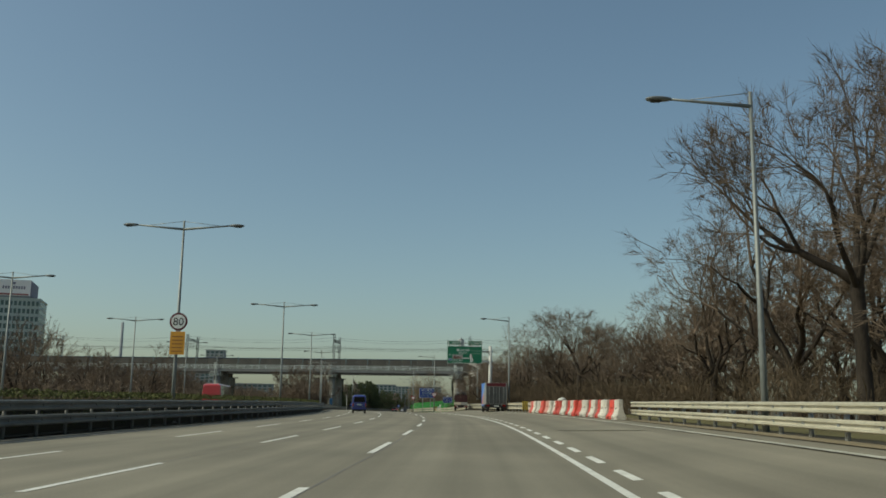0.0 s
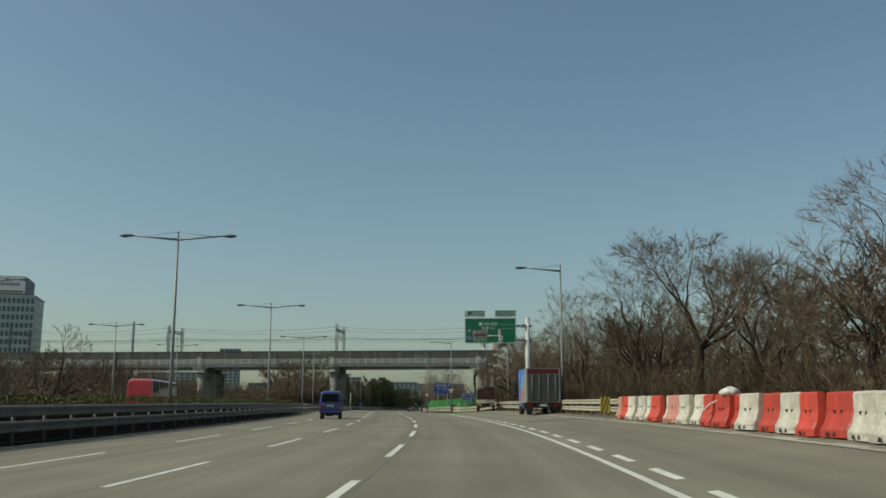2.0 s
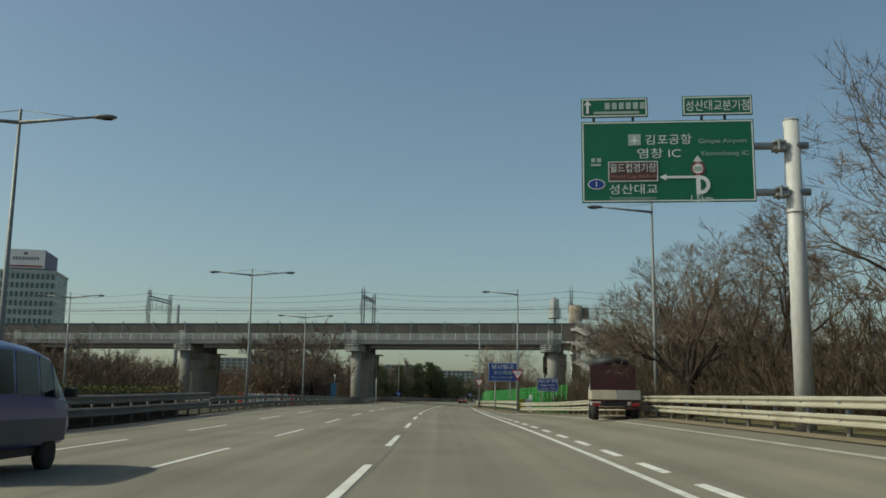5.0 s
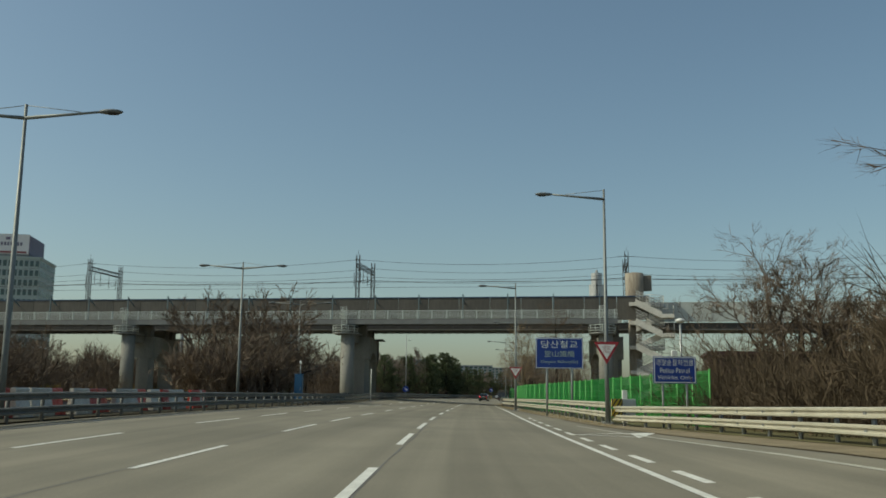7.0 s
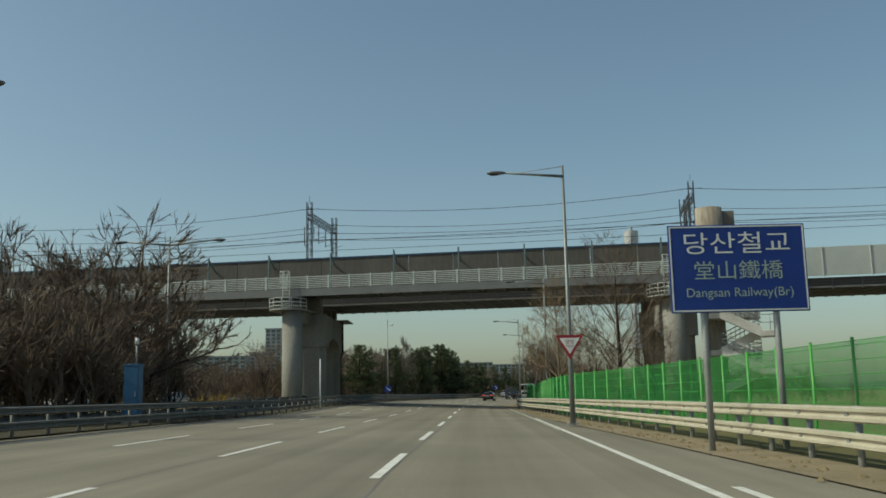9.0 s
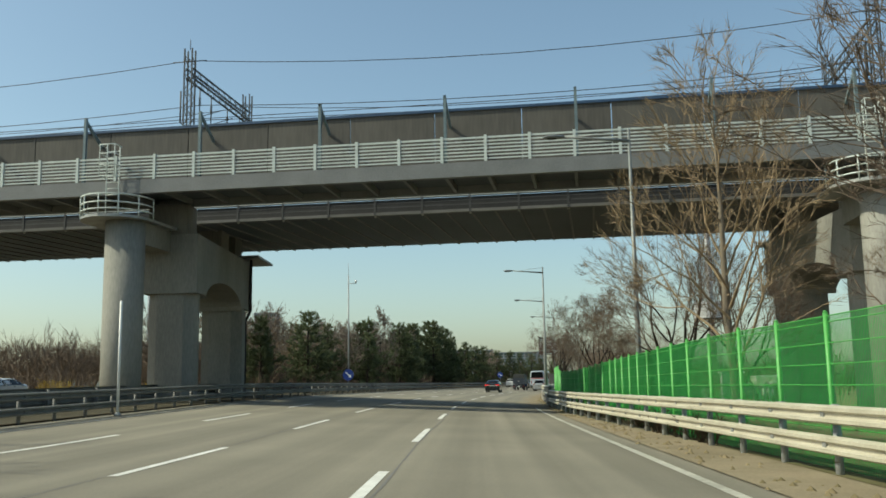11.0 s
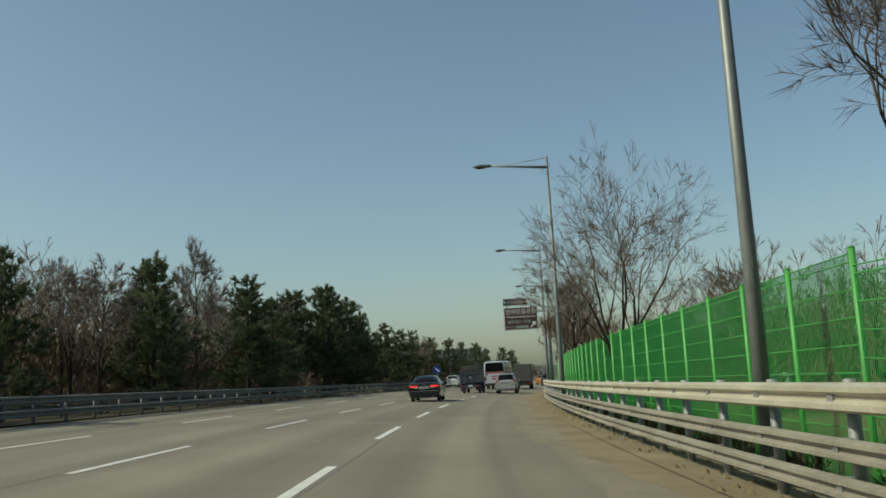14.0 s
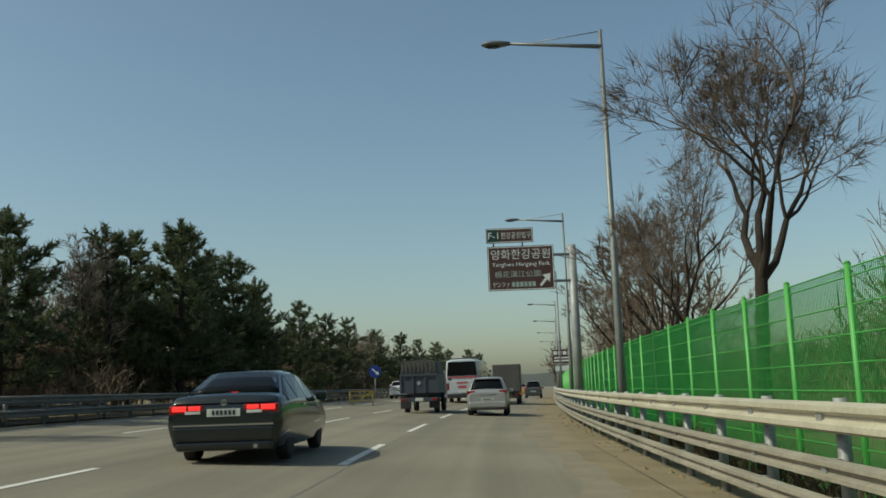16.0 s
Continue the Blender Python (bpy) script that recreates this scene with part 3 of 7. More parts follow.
    for k in range(11):
        g.tube([(u - 1.4, -0.25, 8.9 + 0.28 * k), (u - 0.8, -0.25, 8.9 + 0.28 * k)], 0.018, 5)
    for z in (10.5, 11.0, 11.5, 11.9):
        g.tube([(u - 1.45, -0.2, z), (u - 1.45, -0.8, z), (u - 0.75, -0.8, z), (u - 0.75, -0.2, z)], 0.025, 5)
    for x, y in ((-1.45, -0.8), (-0.75, -0.8), (-1.1, -0.8)):
        g.tube([(u + x, y, 10.5), (u + x, y, 11.9)], 0.02, 5)
    part("ladder", g, RAIL_PALE, pier, "pale caged steel ladder")
    # bearing plate at the rear end and drain pipe
    for y0, y1, z1 in ((3.2, 4.6, 9.9), (9.2, 10.8, 9.97), (12.2, 13.8, 9.97)):
        part("pedestal", skew(Geo().box(u - 1.1, y0, 8.44, u + 0.9, y1, z1)), CONCRETE_DARK, pier)
    g = skew(Geo().box(u - 1.0, 12.6, 8.6, u + 2.2, 16.6, 8.72))
    part("service_slab", g, GALV_DULL, pier)
    g = Geo()
    g.tube([(u + 1.5, 13.7, 8.6), (u + 1.5, 13.7, 5.6), (u + 1.25, 13.5, 5.0), (u + 1.25, 13.5, -0.5)], 0.09, 8)
    part("drain_pipe", skew(g), STEEL_DARK, pier)
    return pier


for px in (-92.5, -62.5, -33.0, -1.2, 29, 59, 89, 117, 147, 177, 207):
    bridge_pier(px)


def catenary_mast(px):
    u = px - BX
    mast = thing("catenary_mast", "lattice steel overhead line portal on the railway bridge", "catenary mast", "overhead line masts", m=BM)
    for y, top in ((9.2, 20.0), (17.9, 20.1)):
        g = Geo()
        for dx in (-0.22, 0.22):
            for dy in (-0.22, 0.22):
                g.box(u + dx - 0.035, y + dy - 0.035, 10.4, u + dx + 0.035, y + dy + 0.035, top)
        z = 10.6
        k = 0
        while z < top - 0.5:
            for dx, dy in ((1, 0), (0, 1)):
                for s in (-0.22, 0.22):
                    p = (u + (s if dy else -0.22), y + (s if dx else -0.22), z)
                    q = (u + (s if dy else 0.22), y + (s if dx else 0.22), z + 0.5)
                    if k % 2:
                        p, q = (p[0], p[1], q[2]), (q[0], q[1], p[2])
                    g.tube([p, q], 0.02, 4, False)
            z += 0.5
            k += 1
        part("lattice_post", g, DULL_STEEL, mast)
    g = Geo()
    for dz in (18.3, 18.85):
        for dx in (-0.2, 0.2):
            g.box(u + dx - 0.04, 9.2, dz, u + dx + 0.04, 17.9, dz + 0.08)
    for k in range(20):
        a, b = 9.2 + 0.435 * k, 9.2 + 0.435 * (k + 1)
        za, zb = (18.35, 18.9) if k % 2 else (18.9, 18.35)
        for dx in (-0.2, 0.2):
            g.tube([(u + dx, a, za), (u + dx, b, zb)], 0.022, 4, False)
    part("portal_beam", g, DULL_STEEL, mast)
    for y in (10.6, 12.2, 14.6, 16.6):
        g = Geo()
        g.tube([(u, y, 18.3), (u, y, 16.4)], 0.035, 6)
        g.tube([(u, y, 16.5), (u + 1.2, y + 0.3, 16.9)], 0.025, 5)
        for k in range(4):
            g.tube([(u, y, 17.6 - 0.12 * k), (u, y, 17.56 - 0.12 * k)], 0.08, 8)
        part("insulator_bracket", g, STEEL_DARK, mast)
    g = Geo()
    g.tube([(u - 1.0, 9.2, 19.3), (u + 1.0, 9.2, 19.3)], 0.03, 5)
    g.tube([(u - 0.5, 9.2, 17.6), (u - 0.5, 9.2, 15.8), (u - 0.22, 9.2, 15.6)], 0.05, 6)
    g.tube([(u, 9.2, 20.0), (u, 9.2, 20.6)], 0.02, 5)
    part("cross_arm", g, STEEL_DARK, mast)


MASTS = [-152.0, -113.0, -74.6, -35.0, 1.0, 37.0, 74.0, 112.0, 150.0, 190.0]
for px in MASTS:
    catenary_mast(px)
for y, z, sag in ((9.2, 19.35, 0.9), (10.6, 17.2, 0.6), (10.6, 16.4, 0.05), (14.6, 17.2, 0.6), (16.6, 16.4, 0.05), (17.9, 19.3, 0.8), (12.2, 16.8, 0.3)):
    g = Geo()
    pts = []
    for a, b in zip(MASTS, MASTS[1:]):
        for k in range(8):
            f = k / 8
            pts.append((a - BX + (b - a) * f, y, z - sag * 4 * f * (1 - f)))
    pts.append((MASTS[-1] - BX, y, z))
    g.tube(pts, 0.022, 4, False)
    part("overhead_wire", g, STEEL_DARK, bridge)

# ---- stair tower beside the bridge ----
STAINED = mat("rust_stained_concrete", (0.40, 0.365, 0.30), 0.85, (0.17, 0.135, 0.10), 0.6, 6, 0.2, streak=(1, 1, 0.18))
PALE_CONC = mat("pale_concrete", (0.66, 0.64, 0.59), 0.85, (0.47, 0.45, 0.40), 0.8, 12, 0.2)
tower = thing("stair_tower", "stained concrete stair tower with white railings beside the railway bridge", "stair tower", m=pose(1.75, 238.4, 0, 0, 0, -4) @ Matrix.Diagonal((1.1, 1.08, 1.14, 1)))
g = Geo()
g.tube([(0, 0, -1), (0, 0, 10.9)], 0.72, 28)
g.tube([(0, 0, 10.4), (0, 0, 10.9), (0, 0, 14.3)], [0.72, 1.0, 1.0], 28)
part("core", g, STAINED, tower)
g = Geo()
g.box(0.6, 0.2, 12.5, 1.9, 1.6, 14.1)
part("machine_room", g, CONCRETE_DARK, tower, bevel=0.04)
for i, z in enumerate((3.4, 6.0, 8.6, 10.6)):
    g = Geo()
    n = 14
    g.loft([[(1.3 + 1.9 * math.cos(math.pi * (k / n - 0.5)), -0.2 + 1.9 * math.sin(math.pi * (k / n - 0.5)), zz) for k in range(n + 1)] + [(-0.6, 1.7, zz), (-0.6, -2.1, zz)] for zz in (z, z + 0.38)])
    land = part("landing", g, PALE_CONC, tower)
    for zz in (z + 0.55, z + 0.85, z + 1.15):
        g = Geo()
        g.tube([(1.3 + 1.85 * math.cos(math.pi * (k / n - 0.5)), -0.2 + 1.85 * math.sin(math.pi * (k / n - 0.5)), zz) for k in range(n + 1)], 0.03, 5)
        part("handrail", g, PALE_CONC, land)
    for k in range(n + 1):
        x, y = 1.3 + 1.85 * math.cos(math.pi * (k / n - 0.5)), -0.2 + 1.85 * math.sin(math.pi * (k / n - 0.5))
        part("baluster", Geo().tube([(x, y, z + 0.2), (x, y, z + 1.15)], 0.02, 5), PALE_CONC, land)
    # two flights down to the next landing: the outer one faces the road, the inner one turns back
    for (xa, za), (xb, zb), y0, y1 in (((0.1, z + 0.38), (2.9, z - 1.0), -3.2, -2.15), ((2.9, z - 1.0), (0.1, z - 2.3), -2.1, -1.05)):
        lo, hi = ((xa, za), (xb, zb)) if xa < xb else ((xb, zb), (xa, za))
        fl = part("stair_flight", Geo().prism([(lo[0], lo[1] - 0.4), (hi[0], hi[1] - 0.4), hi, lo], y0 + 0.12, y1 - 0.02), PALE_CONC, tower)
        part("stringer", Geo().prism([(lo[0], lo[1] - 0.46), (hi[0], hi[1] - 0.46), (hi[0], hi[1] + 0.24), (lo[0], lo[1] + 0.24)], y0, y0 + 0.118), PALE_CONC, fl, "pale concrete stringer")
        for k in range(9):
            x, zz = xa + (xb - xa) * (k + 0.5) / 9, za + (zb - za) * (k + 0.5) / 9
            part("step", Geo().box(x - 0.16, y0 + 0.13, zz - 0.1, x + 0.16, y1 - 0.03, zz + 0.09), PALE_CONC, fl)
            part("baluster", Geo().tube([(x, y0 + 0.06, zz + 0.2), (x, y0 + 0.06, zz + 1.15)], 0.025, 5), GALV_DULL, fl)
        for dz in (0.55, 0.85, 1.15):
            part("handrail", Geo().tube([(xa, y0 + 0.06, za + dz), (xb, y0 + 0.06, zb + dz)], 0.035, 5), GALV_DULL, fl)
    turn_slab = part("landing", Geo().box(2.9, -3.2, z - 1.4, 4.2, -1.05, z - 1.0), PALE_CONC, tower, bevel=0.03)
    for dz in (0.55, 1.1):
        part("handrail", Geo().tube([(2.9, -3.14, z - 1.0 + dz), (4.14, -3.14, z - 1.0 + dz), (4.14, -1.1, z - 1.0 + dz)], 0.035, 5), GALV_DULL, turn_slab)
    for x, y in ((3.5, -3.14), (4.14, -3.14), (4.14, -2.1), (4.14, -1.1)):
        part("baluster", Geo().tube([(x, y, z - 1.0), (x, y, z + 0.1)], 0.025, 5), GALV_DULL, turn_slab)

# ---- telecom mast with antenna drums ----
tele = thing("telecom_mast", "galvanised telecom mast with perforated antenna drums and a ladder", "telecom mast", m=pose(-1.9, 283.0, -0.6))
g = Geo()
g.tube([(0, 0, 0), (0, 0, 10), (0, 0, 23.5)], [0.36, 0.31, 0.22], 16)
part("pole", g, GALV, tele)
g = Geo()
for x in (-0.16, 0.16):
    g.tube([(x + 0.62, -0.1, 0.5), (x + 0.62, -0.1, 18.5)], 0.035, 6)
for k in range(52):
    g.tube([(0.46, -0.1, 0.8 + 0.34 * k), (0.78, -0.1, 0.8 + 0.34 * k)], 0.02, 5)
for k in range(9):
    g.tube([(0.2, 0, 1 + 2 * k), (0.62, -0.1, 1 + 2 * k)], 0.03, 5)
part("ladder", g, GALV_DULL, tele)
HOLES = mat("perforated_steel", (0.60, 0.60, 0.58), 0.4, (0.33, 0.33, 0.33), 9.0, 26, 0.3, metal=0.4)
for z0, z1, r in ((7.3, 8.78, 1.5), (18.9, 20.9, 1.3), (20.95, 22.9, 0.95)):
    drum = None
    for k in range(4):
        a0 = math.pi / 2 * k + 0.09
        n = 9
        ring = [(math.cos(a0 + (math.pi / 2 - 0.18) * i / n), math.sin(a0 + (math.pi / 2 - 0.18) * i / n)) for i in range(n + 1)]
        g = Geo()
        g.loft([[(c * r, s * r, z) for c, s in ring] + [(c * (r - 0.05), s * (r - 0.05), z) for c, s in reversed(ring)] for z in (z0, z1)])
        part("drum_panel", g, HOLES, tele)
    g = Geo()
    g.tube([(0, 0, z0 - 0.06), (0, 0, z0)], r * 1.02, 24)
    for k in range(4):
        a = math.pi / 2 * k
        g.tube([(math.cos(a) * r * 0.8, math.sin(a) * r * 0.8, z0), (math.cos(a) * 0.25, math.sin(a) * 0.25, z0 - 0.9)], 0.05, 6)
    part("drum_floor", g, STEEL_DARK, tele)
    g = Geo()
    for k in range(6):
        a = math.pi / 3 * k
        g.box(math.cos(a) * (r - 0.35) - 0.1, math.sin(a) * (r - 0.35) - 0.1, z0 + 0.1, math.cos(a) * (r - 0.35) + 0.1, math.sin(a) * (r - 0.35) + 0.1, z1 - 0.1)
    part("antennas", g, STEEL_DARK, tele)


# ---- guard rails ----
def wave(h=0.31, depth=0.08, t=0.012):
    """Outline (across, up) of a W-beam."""
    k = h / 0.31
    front = [(0.01, -h / 2), (depth, -h / 2 + 0.035 * k), (depth, -0.062 * k), (depth * 0.3, -0.022 * k), (depth * 0.3, 0.022 * k), (depth, 0.062 * k), (depth, h / 2 - 0.035 * k), (0.01, h / 2)]
    return front + [(x - t - 0.01, z) for x, z in reversed(front)]


def rail_run(label, y0, y1, dfun, beams, material, side, post_step=4.0, post_top=0.8, post_mat=None, group="guard rails", h=0.31, low_mat=None):
    """A run of guard rail: W-beams at the given heights on posts; side -1 faces the road from its right."""
    run = thing("guard_rail", label, "guard rail", group)
    profs = {zb: wave(0.19 if low_mat and zb < 0.9 else h) for zb in beams}
    y = y0
    while y < y1 - 0.1:
        ye = min(y + 4.0, y1)
        for zb in beams:
            rings = []
            for yy in (y, (y + ye) / 2, ye + 0.02):
                p, a = road(yy, dfun(yy)), turn(yy)
                c, s = math.cos(radians(a)), math.sin(radians(a))
                rings.append([(p.x + side * x * c, p.y + side * x * s, p.z + zb + z) for x, z in profs[zb]])
            part("beam", Geo().loft(rings), low_mat if low_mat and zb < 0.9 else material, run)
        y = ye
    me = None
    y = y0 + 1.0
    while y < y1:
        if me is None:
            g = Geo()
            g.tube([(-side * 0.12, 0, -0.3), (-side * 0.12, 0, post_top)], 0.06, 8)
            for zb in beams:
                g.box(-0.07, -0.06, zb - 0.09, 0.07, 0.06, zb + 0.09)
            me = g.mesh("post", post_mat or material)
        ob = new("post", me)
        ob.parent = run
        ob.matrix_basis = at(y, dfun(y) - side * 0.02)
        y += post_step
    return run


def rail_d(y):
    return float(np.interp(y, [-100, 45, 76, 129, 144, 153, 161, 175, 185, 205, 224, 236, 250, 275, 330, 600], [9.8, 9.7, 9.0, 9.2, 9.6, 9.2, 7.4, 7.2, 6.9, 6.1, 5.55, 5.1, 5.0, 5.1, 5.1, 5.1]))


rail_run("cream-painted two-beam guard rail along the side lane", -40, 44, rail_d, (0.33, 0.68), RAIL_CREAM, -1, 2.0, post_mat=GALV_DULL, h=0.24)
rail_run("cream-painted two-beam guard rail behind the parked trucks", 75, 160.6, rail_d, (0.33, 0.68), RAIL_CREAM, -1, 2.0, post_mat=GALV_DULL, h=0.24)
rail_run("white two-beam guard rail in front of the green fence", 161.2, 250, rail_d, (0.42, 0.82), RAIL_CREAM, -1, 2.0, 0.95, post_mat=GALV_DULL, h=0.25)
rail_run("tall cream three-beam guard rail under the green fence", 250, 420, rail_d, (0.3, 0.62, 1.05), RAIL_CREAM, -1, 2.0, 1.2, post_mat=GALV_DULL, h=0.25, low_mat=RAIL_DIRTY)
rail_run("weathered grey median guard rail", -40, 134, lambda y: -10.4, (0.5, 0.92), RAIL_GREY, 1, 2.0, 1.05, group="median guard rails")
rail_run("weathered grey median guard rail", 134, 420, lambda y: -10.35, (0.34, 0.72), RAIL_GREY, 1, 2.0, 0.8, group="median guard rails", h=0.21)
rail_run("weathered grey guard rail of the opposite carriageway", -40, 330, lambda y: max(OPP(y), -14.2) + 0.5, (0.32, 0.68), RAIL_GREY, -1, 4.0, 0.8, group="median guard rails")

# hazard boards on the rail's nose
HAZ_Y = mat("yellow_hazard_paint", (0.75, 0.52, 0.05), 0.5, (0.55, 0.38, 0.05), 3, 30)
FADED_BLACK = mat("faded_black_paint", (0.10, 0.07, 0.045), 0.6, (0.05, 0.04, 0.03), 4, 20)
BLACK = mat("black_paint", (0.02, 0.02, 0.02), 0.5)
WHITE = mat("white_paint", (0.75, 0.75, 0.72), 0.5, (0.6, 0.6, 0.56), 3, 30, 0.03)


def hazard_board(m, w, h, label):
    t = thing("hazard_board", label, "hazard board", "hazard boards", m=m)
    part("plate", Geo().box(-w / 2, 0, -h / 2, w / 2, 0.02, h / 2), HAZ_Y, t)
    g = Geo()
    n = int(w / 0.18) + 2
    for k in range(-2, n):
        x = -w / 2 + k * 0.2
        p = [(max(-w / 2, min(w / 2, x + dx)), -0.004, z) for dx, z in ((0, -h / 2), (0.085, -h / 2), (0.085 + h * 0.7, h / 2), (h * 0.7, h / 2))]
        if abs(p[0][0] - p[1][0]) + abs(p[2][0] - p[3][0]) > 0.02:
            g.add(p, [(0, 1, 2, 3)])
    part("stripes", g, FADED_BLACK, t)
    return t


for zz in (0.42, 0.82):
    hazard_board(at(160.4, 7.55, zz + 0.11, 20), 0.5, 0.3, "yellow and black striped hazard board on the rail end")
    t = thing("rail_end", "white rounded end piece of the guard rail", "rail end", "rail ends", m=at(160.6, 7.65, zz + 0.11, 20))
    part("end_plate", Geo().box(-0.3, 0.03, -0.15, 0.8, 0.1, 0.15), WHITE, t, bevel=0.02)
hazard_board(at(76.9, 8.4, 0.55, 0), 0.45, 0.7, "yellow and black striped board where the guard rail starts")
t = thing("marker_post", "white square marker post by the guard rail", "marker post", m=at(164.9, 8.6, 0))
part("post", Geo().box(-0.11, -0.11, -0.2, 0.11, 0.11, 1.45), WHITE, t, bevel=0.02)

# ---- water-filled plastic barriers ----
B_RED = mat("red_plastic", (0.6, 0.06, 0.035), 0.5, (0.36, 0.05, 0.035), 2.2, 20, 0.05, rnd=0.2)
B_WHITE = mat("white_plastic", (0.66, 0.62, 0.55), 0.55, (0.34, 0.31, 0.25), 2.2, 15, 0.05, rnd=0.15)
B_FADED = mat("faded_pink_plastic", (0.55, 0.25, 0.2), 0.6, (0.4, 0.17, 0.13), 1.0, 15, 0.05)


def barrier_mesh(name, material, L):
    prof = [(-0.27, 0.0), (-0.27, 0.14), (-0.17, 0.28), (-0.11, 0.5), (-0.1, 0.84), (-0.06, 0.88), (0.06, 0.88), (0.1, 0.84), (0.11, 0.5), (0.17, 0.28), (0.27, 0.14), (0.27, 0.0)]
    g = Geo()
    ys, sc = [0, 0.03, 0.1, 0.16, 0.42, 0.5, L - 0.5, L - 0.42, L - 0.16, L - 0.1, L - 0.03, L], [0.75, 0.9, 0.9, 1, 1, 0.84, 0.84, 1, 1, 0.9, 0.9, 0.75]
    g.loft([[(x * s, y, z) for x, z in prof] for y, s in zip(ys, sc)])
    return g.mesh(name, material)


def barrier_holes(L):
    g = Geo()
    for y in (L * 0.36, L * 0.64):
        g.box(-0.118, y - 0.05, 0.4, -0.09, y + 0.05, 0.52)
        g.add([(-0.272, y - 0.07, 0.02), (-0.272, y + 0.07, 0.02), (-0.272, y + 0.05, 0.1), (-0.272, y - 0.05, 0.1)], [(0, 1, 2, 3)])
    return g.mesh("slots", BLACK)


BL = 1.16
bmeshes = {"r": barrier_mesh("body", B_RED, BL), "w": barrier_mesh("body", B_WHITE, BL), "p": barrier_mesh("body", B_FADED, BL)}
hole_mesh = barrier_holes(BL)
words = {"r": "red", "w": "dirty white", "p": "faded pink"}
y = 42.6
for i, c in enumerate("wrwwrwrwwrrwrwrrrwwpwrwwwrp"):
    m = at(y, 8.95 - 0.012 * (y - 42) + 0.07 * math.sin(i * 2.3), 0.01, [0, 4.5, -5, 2.2, -3.4, 1][i % 6]) @ pose(0, 0, 0, 0, [0, 2.5, -1.5, 1][i % 4], 0)
    t = tagged(new("water_barrier"), "%s plastic water-filled barrier in a roadside row" % words[c], "traffic barrier", "plastic barriers")
    t.matrix_basis = m
    for nm, me in (("body", bmeshes[c]), ("slots", hole_mesh)):
        ob = new(nm, me)
        ob.parent = t
    y += BL + (0.02, 0.05, 0.0, 0.09)[i % 4]
y = 149.0
for i, c in enumerate("rwwrwrrwwrwrwwrwr"):
    t = tagged(new("water_barrier"), "%s plastic water-filled barrier standing behind the median rail" % words[c], "traffic barrier", "median plastic barriers")
    t.matrix_basis = at(y, -12.1 + 0.15 * math.sin(i * 1.9), 0.04, [0, 6, -7, 3, -4][i % 5])
    for nm, me in (("body", bmeshes[c]), ("slots", hole_mesh)):
        ob = new(nm, me)
        ob.parent = t
    y += BL + (0.05, 0.35, 0.02, 0.2)[i % 4]
t = thing("rope", "loose white rope hanging between plastic barriers", "rope", m=at(62.0, 8.4, 0))
g = Geo()
g.tube([(0, -1.2, 0.72), (0.0, -0.4, 0.6), (-0.05, 0, 0.45), (-0.1, 0.3, 0.12)], 0.018, 6)
part("strand", g, WHITE, t)
t = thing("plastic_bag", "crumpled white sack lying on the barriers", "sack", m=at(60.8, 8.75, 0.86))
g = Geo()
rings = []
for z, r in ((0, 0.2), (0.06, 0.26), (0.15, 0.2), (0.2, 0.05)):
    rings.append([(r * (1 + 0.3 * math.sin(3 * a + z * 20)) * math.cos(a), 1.3 * r * math.sin(a), z + 0.03 * math.sin(5 * a)) for a in [2 * math.pi * k / 12 for k in range(12)]])
part("sack", g.loft(rings, smooth=True), WHITE, t)

# ---- green mesh fence ----
F_POST = mat("green_fence_post", (0.085, 0.36, 0.07), 0.5, (0.06, 0.28, 0.055), 2, 20)
F_WIRE = mat("green_fence_wire", (0.04, 0.36, 0.06), 0.5, (0.03, 0.28, 0.05), 2, 20)
FH = 2.55
g = Geo()
n = 43
for k in range(n):
    x = 2.0 * (k + 0.5) / n
    g.add([(-0.004, x - 0.006, 0.05), (-0.004, x + 0.006, 0.05), (-0.004, x + 0.006, FH), (-0.004, x - 0.006, FH), (0.004, x, 0.05), (0.004, x, FH)],
          [(0, 3, 2, 1), (0, 4, 5, 3), (1, 2, 5, 4)])
wire_mesh = g.mesh("mesh_panel", F_WIRE)
g = Geo()
g.tube([(0, 0, -0.6), (0, 0, FH + 0.05)], 0.04, 8)
g.tube([(0, 0, FH + 0.05), (0, 0, FH + 0.08)], [0.042, 0.02], 8)
fpost_mesh = g.mesh("fence_post", F_POST)


def fence_run(y0, y1, dfun, zoff, label):
    f = thing("mesh_fence", label, "fence", "green fences")
    y, line = y0, []
    while y < y1 - 0.5:
        p, q = road(y, dfun(y), zoff(y)), road(y + 2.0, dfun(y + 2.0), zoff(y + 2.0))
        v = q - p
        a = math.degrees(math.atan2(-v.x, v.y))
        m = pose(p.x, p.y, p.z, 0, 0, a)
        for nm, me in (("mesh_panel", wire_mesh), ("fence_post", fpost_mesh)):
            ob = new(nm, me)
            ob.parent, ob.matrix_basis = f, m
        line.append(p)
        y += 2.0
    line.append(road(y, dfun(y), zoff(y)))
    for k in range(10):
        z = 0.06 + 0.3 * k if k < 9 else FH
        part("stay_wire", Geo().tube([q + Vector((0, 0, min(z, FH))) for q in line], 0.009, 4, False), F_POST, f)
    return f


fence_run(159, 265, lambda y: float(np.interp(y, [159, 167, 187, 198, 206, 218, 235, 245, 255, 266], [10.9, 10.2, 8.7, 7.7, 6.5, 6.15, 6.6, 6.3, 6.0, 6.2])),
          lambda y: float(np.interp(y, [235, 246, 256, 266], [-0.36, -0.55, -0.5, -0.1])), "bright green wire mesh fence behind the white guard rail")
